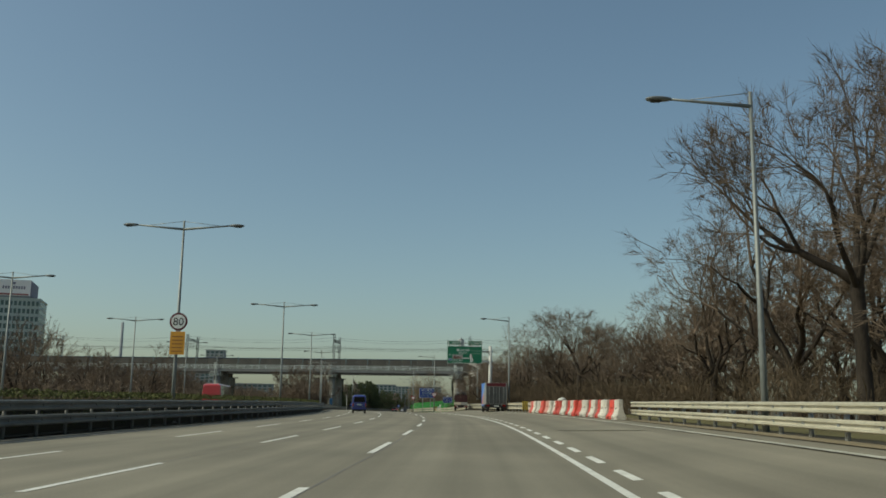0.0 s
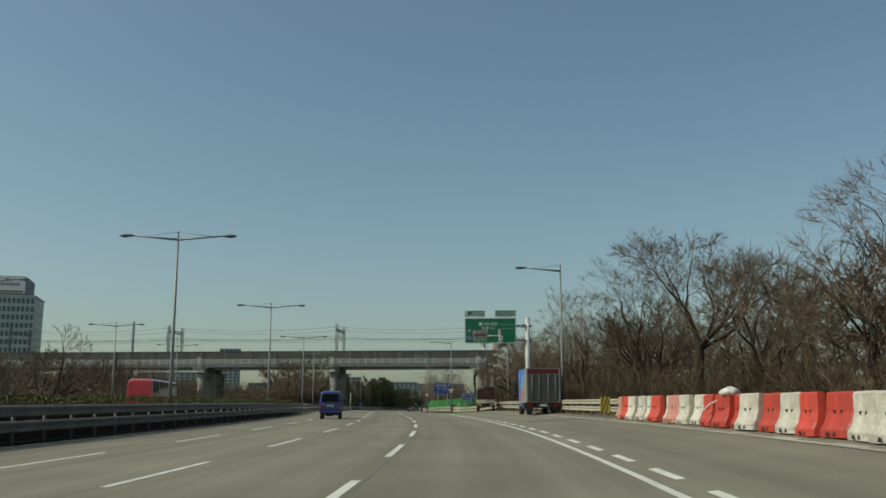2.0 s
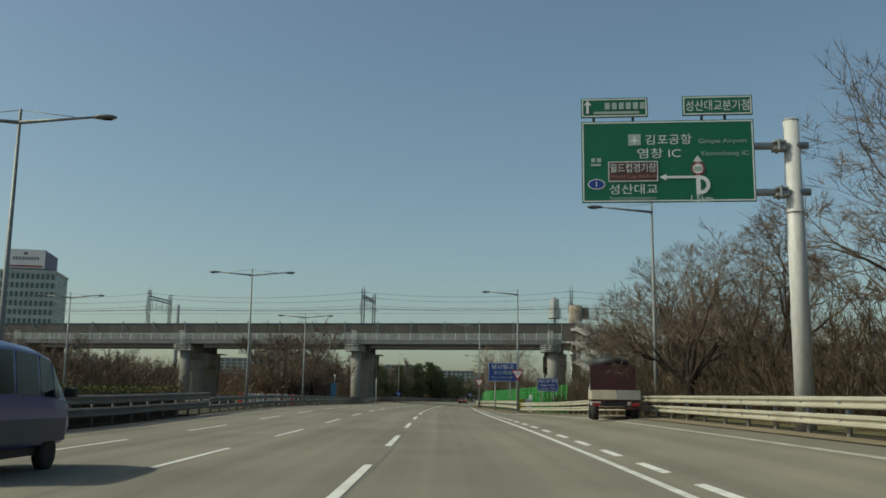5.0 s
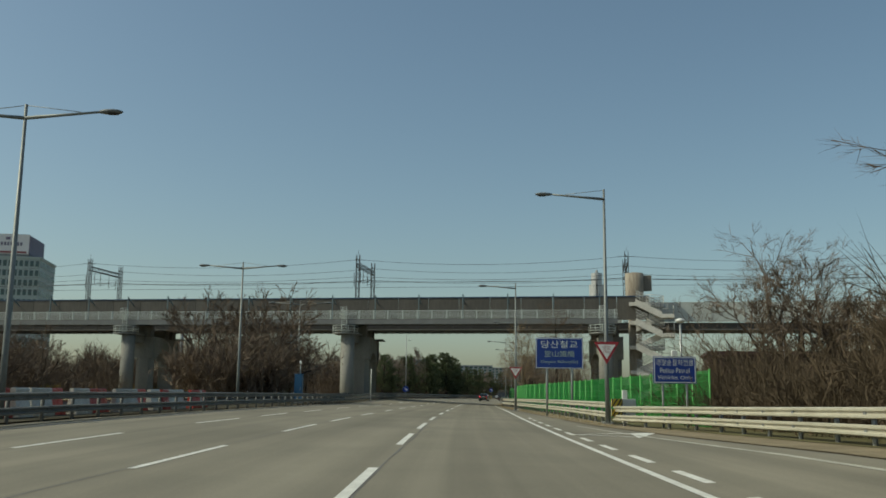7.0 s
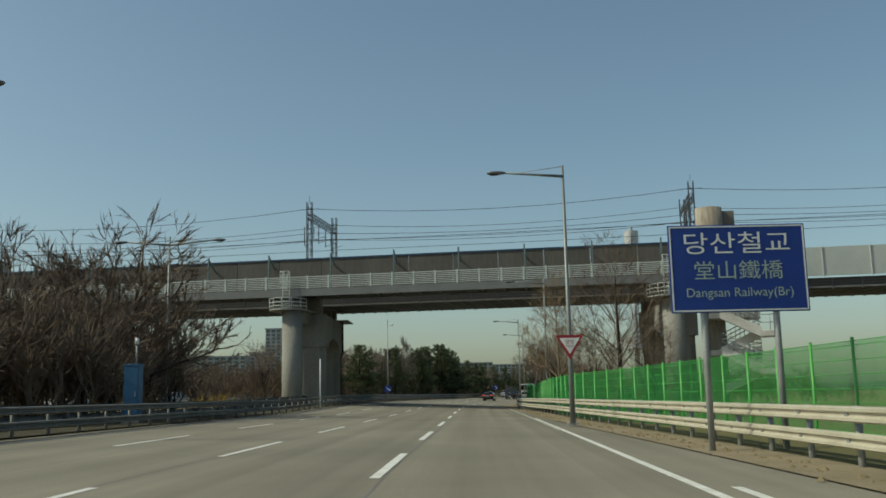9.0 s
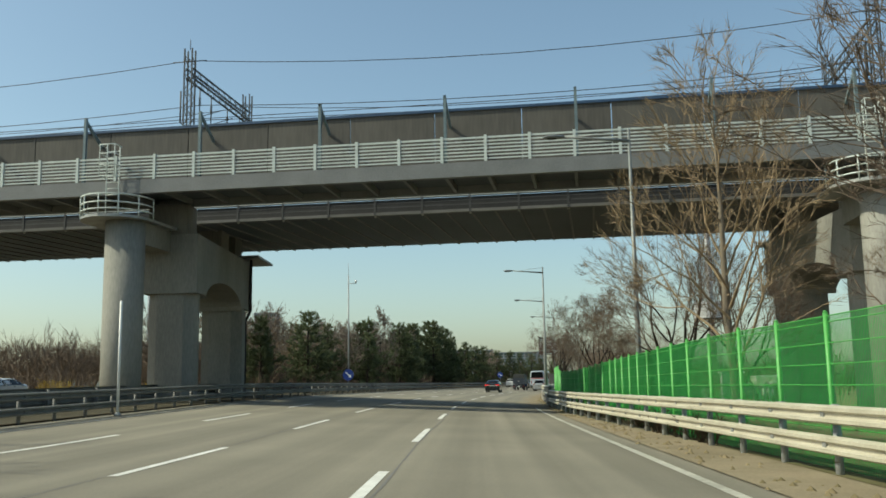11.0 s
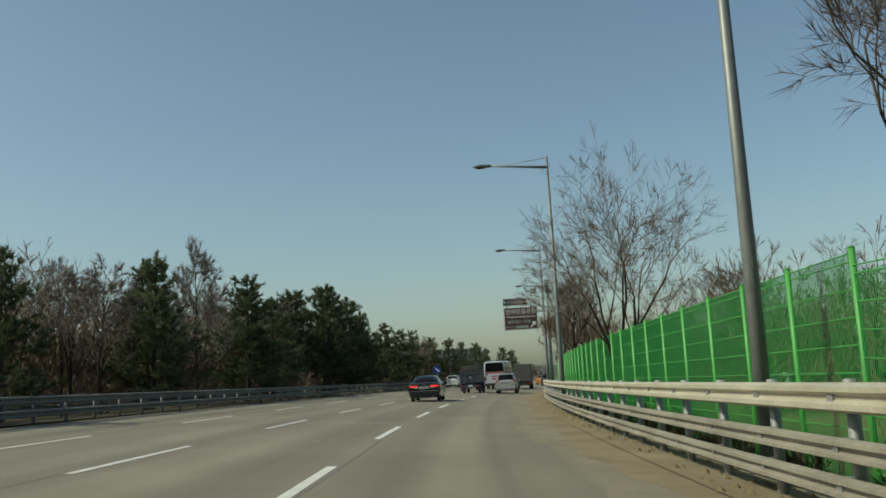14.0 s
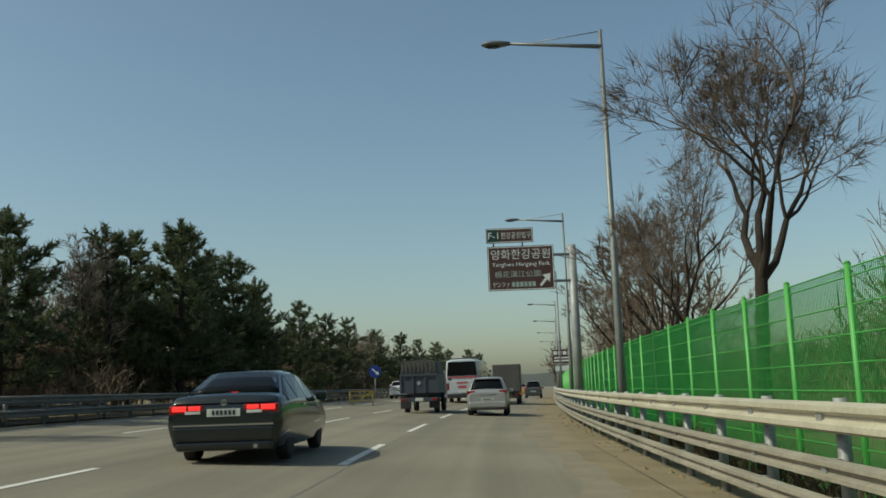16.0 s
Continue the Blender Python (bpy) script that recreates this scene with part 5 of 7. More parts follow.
def wheel(parent, x, y, r=0.31, w=0.2):
    g = Geo()
    rings = []
    for dx, k in ((-w / 2, 0.62), (-w / 2, 0.9), (-w / 2 + 0.03, 1.0), (w / 2 - 0.03, 1.0), (w / 2, 0.9), (w / 2, 0.62)):
        rings.append([(x + dx, y + r * k * math.cos(a), r + r * k * math.sin(a)) for a in [2 * math.pi * i / 20 for i in range(20)]])
    wh = part("wheel", g.loft(rings, smooth=True), TYRE, parent)
    s = 1 if x > 0 else -1
    g = Geo()
    g.loft([[(x + s * dx, y + rr * math.cos(a), r + rr * math.sin(a)) for a in [2 * math.pi * i / 16 for i in range(16)]] for dx, rr in ((w / 2 - 0.06, r * 0.62), (w / 2 - 0.01, r * 0.6), (w / 2 - 0.04, r * 0.45), (w / 2 - 0.01, r * 0.12))], smooth=True)
    part("rim", g, RIM, wh)


def section(y, zb, ws, wm, zm, wb, zbelt, wr, zr, zt):
    half = [(ws, zb), (wm, zm), (wb, zbelt), (wr, zr), (wr * 0.72, zt)]
    pts = [(0, zb)] + half + [(0, zt + 0.015)] + [(-x, z) for x, z in reversed(half)]
    return [Vector((x, y, z)) for x, z in pts]


def shell(name, secs, parent, material, glass_sides=(), glass_tops=(), inset=0.07):
    """A lofted body, with panes laid 6 mm proud over the named stretches between sections."""
    rings = [section(*s) for s in secs]
    body = part(name, Geo().loft(rings, smooth=True), material, parent)
    mod = body.modifiers.new("bevel", 'BEVEL')
    mod.width, mod.segments, mod.limit_method, mod.angle_limit = 0.055, 3, 'ANGLE', radians(24)

    def pane(a, b, c, d, nm):
        mid = (a + b + c + d) / 4
        nrm = (b - a).cross(d - a).normalized()
        if nrm.dot(mid - Vector((0, mid.y, 0.7))) < 0 and abs(nrm.y) < 0.9:
            nrm = -nrm
        k = 1 - inset
        q = [mid + (p - mid) * k + nrm * 0.006 for p in (a, b, c, d)]
        r = [p - nrm * 0.02 for p in q]
        part(nm, Geo().add(q + r, [(0, 1, 2, 3), (4, 7, 6, 5), (0, 4, 5, 1), (1, 5, 6, 2), (2, 6, 7, 3), (3, 7, 4, 0)]), GLASS, body)
    for i in glass_sides:
        for a, b in ((3, 4), (9, 8)):
            pane(rings[i][a], rings[i][b], rings[i + 1][b], rings[i + 1][a], "side_window")
    for i, nm in glass_tops:
        lo, hi = rings[i][4:9], rings[i + 1][4:9]
        nrm = (lo[4] - lo[0]).cross(hi[0] - lo[0]).normalized()
        nrm = nrm if nrm.z > 0 else -nrm
        rows = []
        for f in (inset * 0.8, 0.33, 0.66, 1 - inset * 0.8):
            q = [a.lerp(b, f) for a, b in zip(lo, hi)]
            mx = sum((p.x for p in q)) / 5
            q = [Vector((mx + (p.x - mx) * 0.93, p.y, p.z)) + nrm * 0.012 for p in q]
            rows.append(q + [p - nrm * 0.02 for p in reversed(q)])
        part(nm, Geo().loft(rows, smooth=True), GLASS, body)
    return body


def mirror_pair(t, x, y, z, material):
    for s in (-1, 1):
        part("wing_mirror", Geo().box(s * x - 0.1, y - 0.06, z - 0.08, s * x + 0.1, y + 0.06, z + 0.08), material, t, bevel=0.03)


def rear_lights(t, x, z, w, h, y, material, lit=None):
    for s in (-1, 1):
        part("tail_lamp", Geo().box(s * x - w / 2, y - 0.015, z - h / 2, s * x + w / 2, y + 0.1, z + h / 2), lit or material, t, bevel=0.015)


def sedan(name, label, m, col, secs=None, lit=False, group=""):
    t = thing(name, label, "car", group, m=m)
    secs = secs or [(0.0, 0.42, 0.66, 0.78, 0.56, 0.79, 0.76, 0.72, 0.84, 0.86), (0.07, 0.3, 0.8, 0.9, 0.6, 0.88, 0.86, 0.79, 0.99, 1.01), (0.16, 0.25, 0.82, 0.91, 0.6, 0.89, 0.9, 0.8, 1.04, 1.065),
                    (0.62, 0.22, 0.82, 0.915, 0.6, 0.9, 0.94, 0.8, 1.06, 1.085), (1.35, 0.2, 0.82, 0.92, 0.6, 0.9, 0.97, 0.62, 1.39, 1.44), (2.2, 0.2, 0.82, 0.92, 0.6, 0.9, 0.96, 0.63, 1.42, 1.47),
                    (2.95, 0.2, 0.82, 0.92, 0.6, 0.9, 0.95, 0.6, 1.36, 1.40), (3.75, 0.2, 0.82, 0.91, 0.6, 0.88, 0.92, 0.78, 0.99, 1.01), (4.5, 0.24, 0.8, 0.88, 0.55, 0.83, 0.76, 0.7, 0.83, 0.85), (4.76, 0.35, 0.6, 0.74, 0.5, 0.72, 0.62, 0.66, 0.68, 0.7)]
    shell("body", secs, t, col, (3, 4, 5, 6), ((3, "rear_window"), (6, "windscreen")))
    for x in (-0.755, 0.755):
        for y in (0.98, 3.75):
            wheel(t, x, y)
    part("rear_bumper", Geo().box(-0.8, -0.03, 0.36, 0.8, 0.12, 0.6), col, t, bevel=0.04)
    part("bumper_strip", Geo().box(-0.78, -0.04, 0.6, 0.78, 0.05, 0.625), CHROME, t)
    part("diffuser", Geo().box(-0.76, 0.0, 0.22, 0.76, 0.3, 0.37), col, t, bevel=0.05)
    for s in (-1, 1):
        lamp = part("tail_lamp", Geo().box(min(s * 0.3, s * 0.86), 0.0, 0.77, max(s * 0.3, s * 0.86), 0.16, 0.93), TAIL, t, bevel=0.035)
        part("reversing_lamp", Geo().box(min(s * 0.36, s * 0.6), -0.006, 0.785, max(s * 0.36, s * 0.6), 0.05, 0.83), CLEAR, lamp)
        if lit:
            part("brake_lamp", Geo().box(min(s * 0.36, s * 0.55), -0.008, 0.84, max(s * 0.36, s * 0.55), 0.05, 0.905), TAIL_LIT, lamp, bevel=0.012)
            part("brake_lamp", Geo().box(min(s * 0.58, s * 0.81), -0.006, 0.825, max(s * 0.58, s * 0.81), 0.05, 0.91), TAIL_LIT, lamp, bevel=0.015)
    part("trunk_seam", Geo().box(-0.78, 0.005, 0.945, 0.78, 0.08, 0.952), PLASTIC, t)
    pl = part("number_plate", Geo().box(-0.26, -0.005, 0.74, 0.26, 0.06, 0.86), PLATE, t)
    bars([(-0.16 + 0.065 * k, 0.8, 0.04, 0.07) for k in range(6)], pl, BLACK, y=-0.009)
    part("badge", Geo().tube([(0, 0.01, 0.95), (0, 0.05, 0.95)], 0.05, 12), CHROME, t)
    if lit:
        part("high_brake_lamp", Geo().box(-0.13, 0.66, 1.1, 0.13, 0.75, 1.13), TAIL_LIT, t)
    part("aerial_fin", Geo().prism([(-0.02, 1.44), (0.02, 1.44), (0.006, 1.52), (-0.006, 1.52)], 1.5, 1.62), PLASTIC, t)
    part("exhaust", Geo().tube([(0.5, -0.02, 0.28), (0.5, 0.3, 0.28)], 0.035, 10), CHROME, t)
    mirror_pair(t, 0.99, 3.25, 1.0, col)
    for s in (-1, 1):
        part("door_handle", Geo().box(s * 0.905 - 0.02, 1.75, 0.86, s * 0.905 + 0.02, 1.95, 0.89), CHROME, t)
    return t


def hatch(name, label, m, col, L=4.4, Wd=0.9, Hh=1.64, group=""):
    t = thing(name, label, "car", group, m=m)
    k = Hh
    secs = [(0.0, 0.45, Wd * 0.7, Wd * 0.88, 0.6, Wd * 0.9, 0.86, Wd * 0.84, 1.0, 1.02), (0.1, 0.33, Wd * 0.88, Wd * 0.98, 0.62, Wd * 0.97, 0.98, Wd * 0.86, 1.1, 1.12),
            (0.42, 0.26, Wd * 0.9, Wd, 0.65, Wd * 0.98, 1.02, Wd * 0.68, k - 0.09, k - 0.04), (1.3, 0.24, Wd * 0.9, Wd, 0.65, Wd * 0.98, 1.0, Wd * 0.72, k - 0.03, k + 0.02), (2.1, 0.24, Wd * 0.9, Wd, 0.65, Wd * 0.98, 0.99, Wd * 0.71, k - 0.04, k),
            (2.75, 0.24, Wd * 0.9, Wd, 0.65, Wd * 0.97, 0.99, Wd * 0.66, k - 0.13, k - 0.1), (L - 0.95, 0.24, Wd * 0.9, Wd, 0.63, Wd * 0.96, 0.97, Wd * 0.85, 1.05, 1.07), (L - 0.2, 0.28, Wd * 0.85, Wd * 0.95, 0.58, Wd * 0.9, 0.8, Wd * 0.75, 0.88, 0.9), (L, 0.4, Wd * 0.6, Wd * 0.8, 0.55, Wd * 0.78, 0.66, Wd * 0.7, 0.72, 0.74)]
    shell("body", secs, t, col, (2, 3, 4, 5), ((1, "rear_window"), (5, "windscreen")))
    for x in (-Wd * 0.86, Wd * 0.86):
        for y in (0.85, L - 0.85):
            wheel(t, x, y, 0.34, 0.22)
    part("rear_bumper", Geo().box(-Wd * 0.9, -0.06, 0.36, Wd * 0.9, 0.12, 0.62), col, t, bevel=0.05)
    part("lower_bumper", Geo().box(-Wd * 0.82, -0.05, 0.26, Wd * 0.82, 0.2, 0.37), PLASTIC, t, bevel=0.02)
    rear_lights(t, Wd * 0.76, 1.0, 0.34, 0.17, 0.03, TAIL)
    pl = part("number_plate", Geo().box(-0.26, -0.015, 0.66, 0.26, 0.04, 0.77), PLATE, t)
    bars([(-0.16 + 0.065 * j, 0.715, 0.04, 0.06) for j in range(6)], pl, BLACK, y=-0.019)
    part("roof_spoiler", Geo().box(-Wd * 0.62, 0.28, k - 0.07, Wd * 0.62, 0.55, k - 0.02), col, t, bevel=0.02)
    part("chrome_strip", Geo().box(-0.4, 0.0, 0.88, 0.4, 0.06, 0.91), CHROME, t)
    mirror_pair(t, Wd + 0.08, L - 1.35, 1.05, col)
    for s in (-1, 1):
        part("roof_rail", Geo().tube([(s * Wd * 0.66, 0.6, k + 0.02), (s * Wd * 0.66, 2.3, k + 0.03)], 0.02, 6), CHROME, t)
    return t


def van(m):
    blue = paint("blue_van_paint", (0.03, 0.045, 0.22), 0.35)
    grey = mat("grey_van_cladding", (0.085, 0.09, 0.105), 0.55, (0.06, 0.062, 0.075), 1.5, 15)
    t = thing("minivan", "blue minivan with grey lower sides and dark rear window", "van", m=m)
    secs = [(0.0, 0.5, 0.62, 0.68, 0.75, 0.69, 1.1, 0.6, 1.7, 1.76), (0.05, 0.44, 0.68, 0.74, 0.75, 0.735, 1.12, 0.64, 1.76, 1.84), (0.5, 0.4, 0.68, 0.745, 0.75, 0.74, 1.12, 0.655, 1.8, 1.9), (1.35, 0.38, 0.68, 0.745, 0.75, 0.74, 1.12, 0.655, 1.81, 1.91),
            (2.2, 0.38, 0.68, 0.745, 0.75, 0.74, 1.1, 0.645, 1.78, 1.87), (2.75, 0.38, 0.68, 0.745, 0.75, 0.735, 1.08, 0.62, 1.7, 1.77), (3.3, 0.4, 0.66, 0.73, 0.72, 0.72, 1.02, 0.66, 1.1, 1.13), (3.5, 0.45, 0.6, 0.68, 0.65, 0.67, 0.9, 0.6, 0.96, 0.98)]
    shell("body", secs, t, blue, (2, 3, 4, 5), ((5, "windscreen"),), 0.1)
    part("rear_window", Geo().loft([[(x * k, yy, z) for x, z in ((-0.6, 1.14), (0.6, 1.14), (0.52, 1.68), (-0.52, 1.68))] for yy, k in ((-0.02, 1.0), (0.02, 1.02))]), GLASS, t, bevel=0.01)
    for s in (-1, 1):
        part("side_cladding", Geo().box(s * 0.74 - 0.012, 0.08, 0.45, s * 0.74 + 0.012, 3.2, 0.8), grey, t, bevel=0.008)
        part("side_stripe", Geo().box(s * 0.75 - 0.006, 0.1, 0.97, s * 0.75 + 0.006, 1.1, 1.03), blue, t)
    for x in (-0.62, 0.62):
        for y in (0.62, 2.75):
            wheel(t, x, y, 0.28, 0.17)
    part("rear_bumper", Geo().box(-0.74, -0.1, 0.42, 0.74, 0.12, 0.62), blue, t, bevel=0.03)
    part("bumper_step", Geo().box(-0.72, -0.12, 0.62, 0.72, 0.02, 0.68), PLASTIC, t, bevel=0.01)
    part("under_body", Geo().box(-0.6, 0.1, 0.25, 0.6, 3.2, 0.45), PLASTIC, t)
    part("exhaust", Geo().tube([(0.35, -0.05, 0.3), (0.35, 0.6, 0.3)], 0.03, 8), PLASTIC, t)
    part("spare_wheel", Geo().tube([(-0.05, 0.25, 0.2), (-0.05, 0.25, 0.36)], 0.26, 16), TYRE, t)
    rear_lights(t, 0.655, 0.88, 0.11, 0.3, -0.02, TAIL)
    for s in (-1, 1):
        part("indicator_lamp", Geo().box(s * 0.655 - 0.05, -0.042, 0.74, s * 0.655 + 0.05, 0.02, 0.79), AMBER, t)
    pl = part("number_plate", Geo().box(-0.22, -0.03, 0.82, 0.22, 0.02, 0.97), PLATE, t)
    bars([(0, 0.93, 0.3, 0.03), (0, 0.87, 0.36, 0.06)], pl, mat("plate_green", (0.05, 0.16, 0.1), 0.5), y=-0.034)
    bars([(-0.45, 0.98, 0.2, 0.04)], t, CHROME, y=-0.01, name="badge")
    mirror_pair(t, 0.88, 3.0, 1.2, PLASTIC)
    part("wiper", Geo().tube([(-0.1, -0.03, 1.15), (0.25, -0.03, 1.2)], 0.01, 5), BLACK, t)
    return t


def wheels6(t, w, ys, r=0.36):
    for y in ys:
        for s in (-1, 1):
            wheel(t, s * w, y, r, 0.24)


def box_truck(m):
    t = thing("box_truck", "parked grey box truck with blue striped sides", "truck", m=m)
    GREYB = mat("silver_box_panel", (0.34, 0.34, 0.32), 0.45, (0.24, 0.24, 0.22), 0.8, 12, 0.05, metal=0.2)
    BLUEB = mat("sky_blue_panel", (0.05, 0.20, 0.62), 0.4, (0.04, 0.16, 0.5), 0.8, 12)
    # Door grey is taken darker so the colour carries the rear face's shade.
    DOOR = mat("shade_darkened_grey_door", (0.08, 0.082, 0.08), 0.5, (0.05, 0.052, 0.05), 0.9, 12, 0.05)
    MAROON = mat("maroon_panel", (0.12, 0.012, 0.018), 0.5, (0.085, 0.01, 0.014), 1, 12)
    REDB = mat("red_stripe", (0.5, 0.03, 0.035), 0.4)
    ORB = mat("orange_stripe", (0.75, 0.33, 0.03), 0.4)
    LTB = mat("light_blue_stripe", (0.3, 0.42, 0.6), 0.4)
    w, z0, z1, L = 0.9, 0.72, 2.78, 3.05
    body = part("cargo_box", Geo().box(-w, 0.0, z0, w, L, z1), GREYB, t, bevel=0.015)
    for s in (-1, 1):
        def poly(pts, k, mt, nm, zz=0.0):
            x = s * (w + 0.002 + 0.003 * k)
            g = Geo()
            g.add([(x, a, b) for a, b in pts] + [(x - s * 0.002, a, b) for a, b in pts], [tuple(range(len(pts))), tuple(range(2 * len(pts) - 1, len(pts) - 1, -1))])
            part(nm, g, mt, body)
        poly([(L, z0), (L, z1), (0.62, z1), (1.25, 1.9), (2.6, z0)], 1, BLUEB, "blue_panel")
        poly([(2.75, z0), (2.45, z0), (1.75, 1.35), (1.95, 1.75)], 2, REDB, "red_stripe")
        poly([(2.4, z0), (2.2, z0), (1.3, 1.7), (1.42, 1.85)], 2, ORB, "orange_stripe")
        poly([(1.95, 1.75), (1.75, 1.35), (1.05, 2.35), (1.15, 2.65)], 2, LTB, "pale_stripe")
        poly([(1.1, 1.55), (0.95, 1.35), (1.02, 1.15), (1.15, 1.3)], 2, REDB, "emblem")
        poly([(0.93, 1.55), (0.78, 1.45), (0.85, 1.3), (0.98, 1.4)], 2, ORB, "emblem")
        g = Geo()
        for k in range(3):
            g.box(s * (w + 0.004) - 0.002, 2.65 - 0.02 * k, 2.45 - 0.09 * k, s * (w + 0.004) + 0.002, 2.95, 2.49 - 0.09 * k)
        part("small_print", g, WHITE, body)
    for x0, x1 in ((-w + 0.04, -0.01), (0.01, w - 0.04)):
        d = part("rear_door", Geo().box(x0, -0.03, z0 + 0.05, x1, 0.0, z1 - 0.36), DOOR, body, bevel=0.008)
        for k in (0.3, 0.75):
            xm = x0 + (x1 - x0) * k
            part("lock_bar", Geo().tube([(xm, -0.05, z0 + 0.08), (xm, -0.05, z1 - 0.42)], 0.014, 6), GALV_DULL, d)
    part("door_header", Geo().box(-w + 0.02, -0.028, z1 - 0.34, w - 0.02, 0.0, z1 - 0.02), MAROON, body)
    for s in (-1, 1):
        part("corner_post", Geo().box(s * (w - 0.03) - 0.03, -0.035, z0, s * (w - 0.03) + 0.03, 0.0, z1), GALV_DULL, body)
    part("under_run_bar", Geo().box(-0.8, 0.02, 0.38, 0.8, 0.1, 0.48), PLASTIC, t)
    part("chassis", Geo().box(-0.42, 0.0, 0.5, 0.42, 4.3, z0), PLASTIC, t)
    part("fuel_tank", Geo().box(-0.85, 1.3, 0.38, -0.45, 2.1, 0.66), PLASTIC, t, bevel=0.04)
    for s in (-1, 1):
        part("mud_flap", Geo().box(s * 0.72 - 0.18, 0.2, 0.16, s * 0.72 + 0.18, 0.22, z0), PLASTIC, t)
    rear_lights(t, 0.7, 0.58, 0.26, 0.1, 0.0, TAIL)
    part("number_plate", Geo().box(-0.2, -0.01, 0.5, 0.2, 0.02, 0.62), PLATE, t)
    secs = [(3.1, 0.5, 0.7, 0.74, 0.8, 0.74, 1.2, 0.68, 1.88, 1.95), (3.8, 0.5, 0.7, 0.74, 0.8, 0.74, 1.18, 0.66, 1.88, 1.96), (4.2, 0.48, 0.7, 0.74, 0.8, 0.73, 1.12, 0.63, 1.78, 1.84), (4.6, 0.45, 0.66, 0.71, 0.7, 0.7, 1.0, 0.64, 1.08, 1.1), (4.7, 0.45, 0.6, 0.68, 0.6, 0.66, 0.8, 0.6, 0.9, 0.92)]
    shell("cab", secs, t, BLUEB, (0, 1, 2), ((2, "windscreen"),), 0.1)
    mirror_pair(t, 0.86, 4.3, 1.35, PLASTIC)
    wheels6(t, 0.66, (0.75, 3.75), 0.31)
    return t


def flatbed(m):
    t = thing("flatbed_truck", "parked flatbed truck with maroon board and pale tailgate", "truck", m=m)
    MAR = mat("dark_maroon_board", (0.05, 0.012, 0.014), 0.7, (0.035, 0.01, 0.01), 1, 12)
    CRE = mat("cream_tailgate", (0.55, 0.50, 0.38), 0.5, (0.4, 0.35, 0.26), 2, 15)
    part("load_board", Geo().box(-0.85, 1.7, 1.0, 0.85, 1.76, 2.05), MAR, t, bevel=0.01)
    part("bed", Geo().box(-0.87, 0.0, 0.68, 0.87, 2.75, 0.78), MAR, t)
    tg = part("tailgate", Geo().box(-0.87, -0.04, 0.74, 0.0, 0.0, 1.08), CRE, t, bevel=0.01)
    part("tailgate", Geo().box(0.02, -0.04, 0.74, 0.87, 0.0, 1.08), mat("grey_tailgate", (0.3, 0.3, 0.28), 0.5), t, bevel=0.01)
    for s in (-1, 1):
        part("side_board", Geo().box(s * 0.86 - 0.02, 0.0, 0.76, s * 0.86 + 0.02, 2.75, 1.08), CRE if s < 0 else MAR, t)
    part("headboard_frame", Geo().tube([(-0.8, 2.75, 0.8), (-0.8, 2.75, 2.0), (0.8, 2.75, 2.0), (0.8, 2.75, 0.8)], 0.03, 6), PLASTIC, t)
    g = Geo()
    rings = []
    for z, r in ((0, 0.55), (0.12, 0.72), (0.3, 0.7), (0.42, 0.4)):
        rings.append([(r * math.cos(a), 2.9 + 0.9 * r * math.sin(a), 2.0 + z + 0.03 * math.sin(3 * a)) for a in [2 * math.pi * k / 16 for k in range(16)]])
    part("roof_load", g.loft(rings, smooth=True), PLASTIC, t, "dark rolled tarpaulin on the roof")
    secs = [(2.9, 0.5, 0.78, 0.83, 0.8, 0.83, 1.2, 0.76, 1.88, 1.95), (3.7, 0.5, 0.78, 0.83, 0.8, 0.83, 1.18, 0.74, 1.88, 1.96), (4.15, 0.48, 0.78, 0.83, 0.8, 0.82, 1.12, 0.7, 1.78, 1.84), (4.6, 0.45, 0.74, 0.8, 0.7, 0.78, 1.0, 0.72, 1.08, 1.1), (4.7, 0.45, 0.68, 0.76, 0.6, 0.74, 0.8, 0.68, 0.9, 0.92)]
    shell("cab", secs, t, paint("white_cab_paint", (0.6, 0.6, 0.58)), (0, 1, 2), ((2, "windscreen"),), 0.1)
    part("chassis", Geo().box(-0.4, 0.05, 0.5, 0.4, 4.1, 0.68), PLASTIC, t)
    rear_lights(t, 0.68, 0.56, 0.26, 0.1, 0.0, TAIL)
    part("under_run_bar", Geo().box(-0.8, 0.02, 0.4, 0.8, 0.08, 0.48), MAR, t)
    wheels6(t, 0.72, (0.8, 3.6), 0.31)
    return t


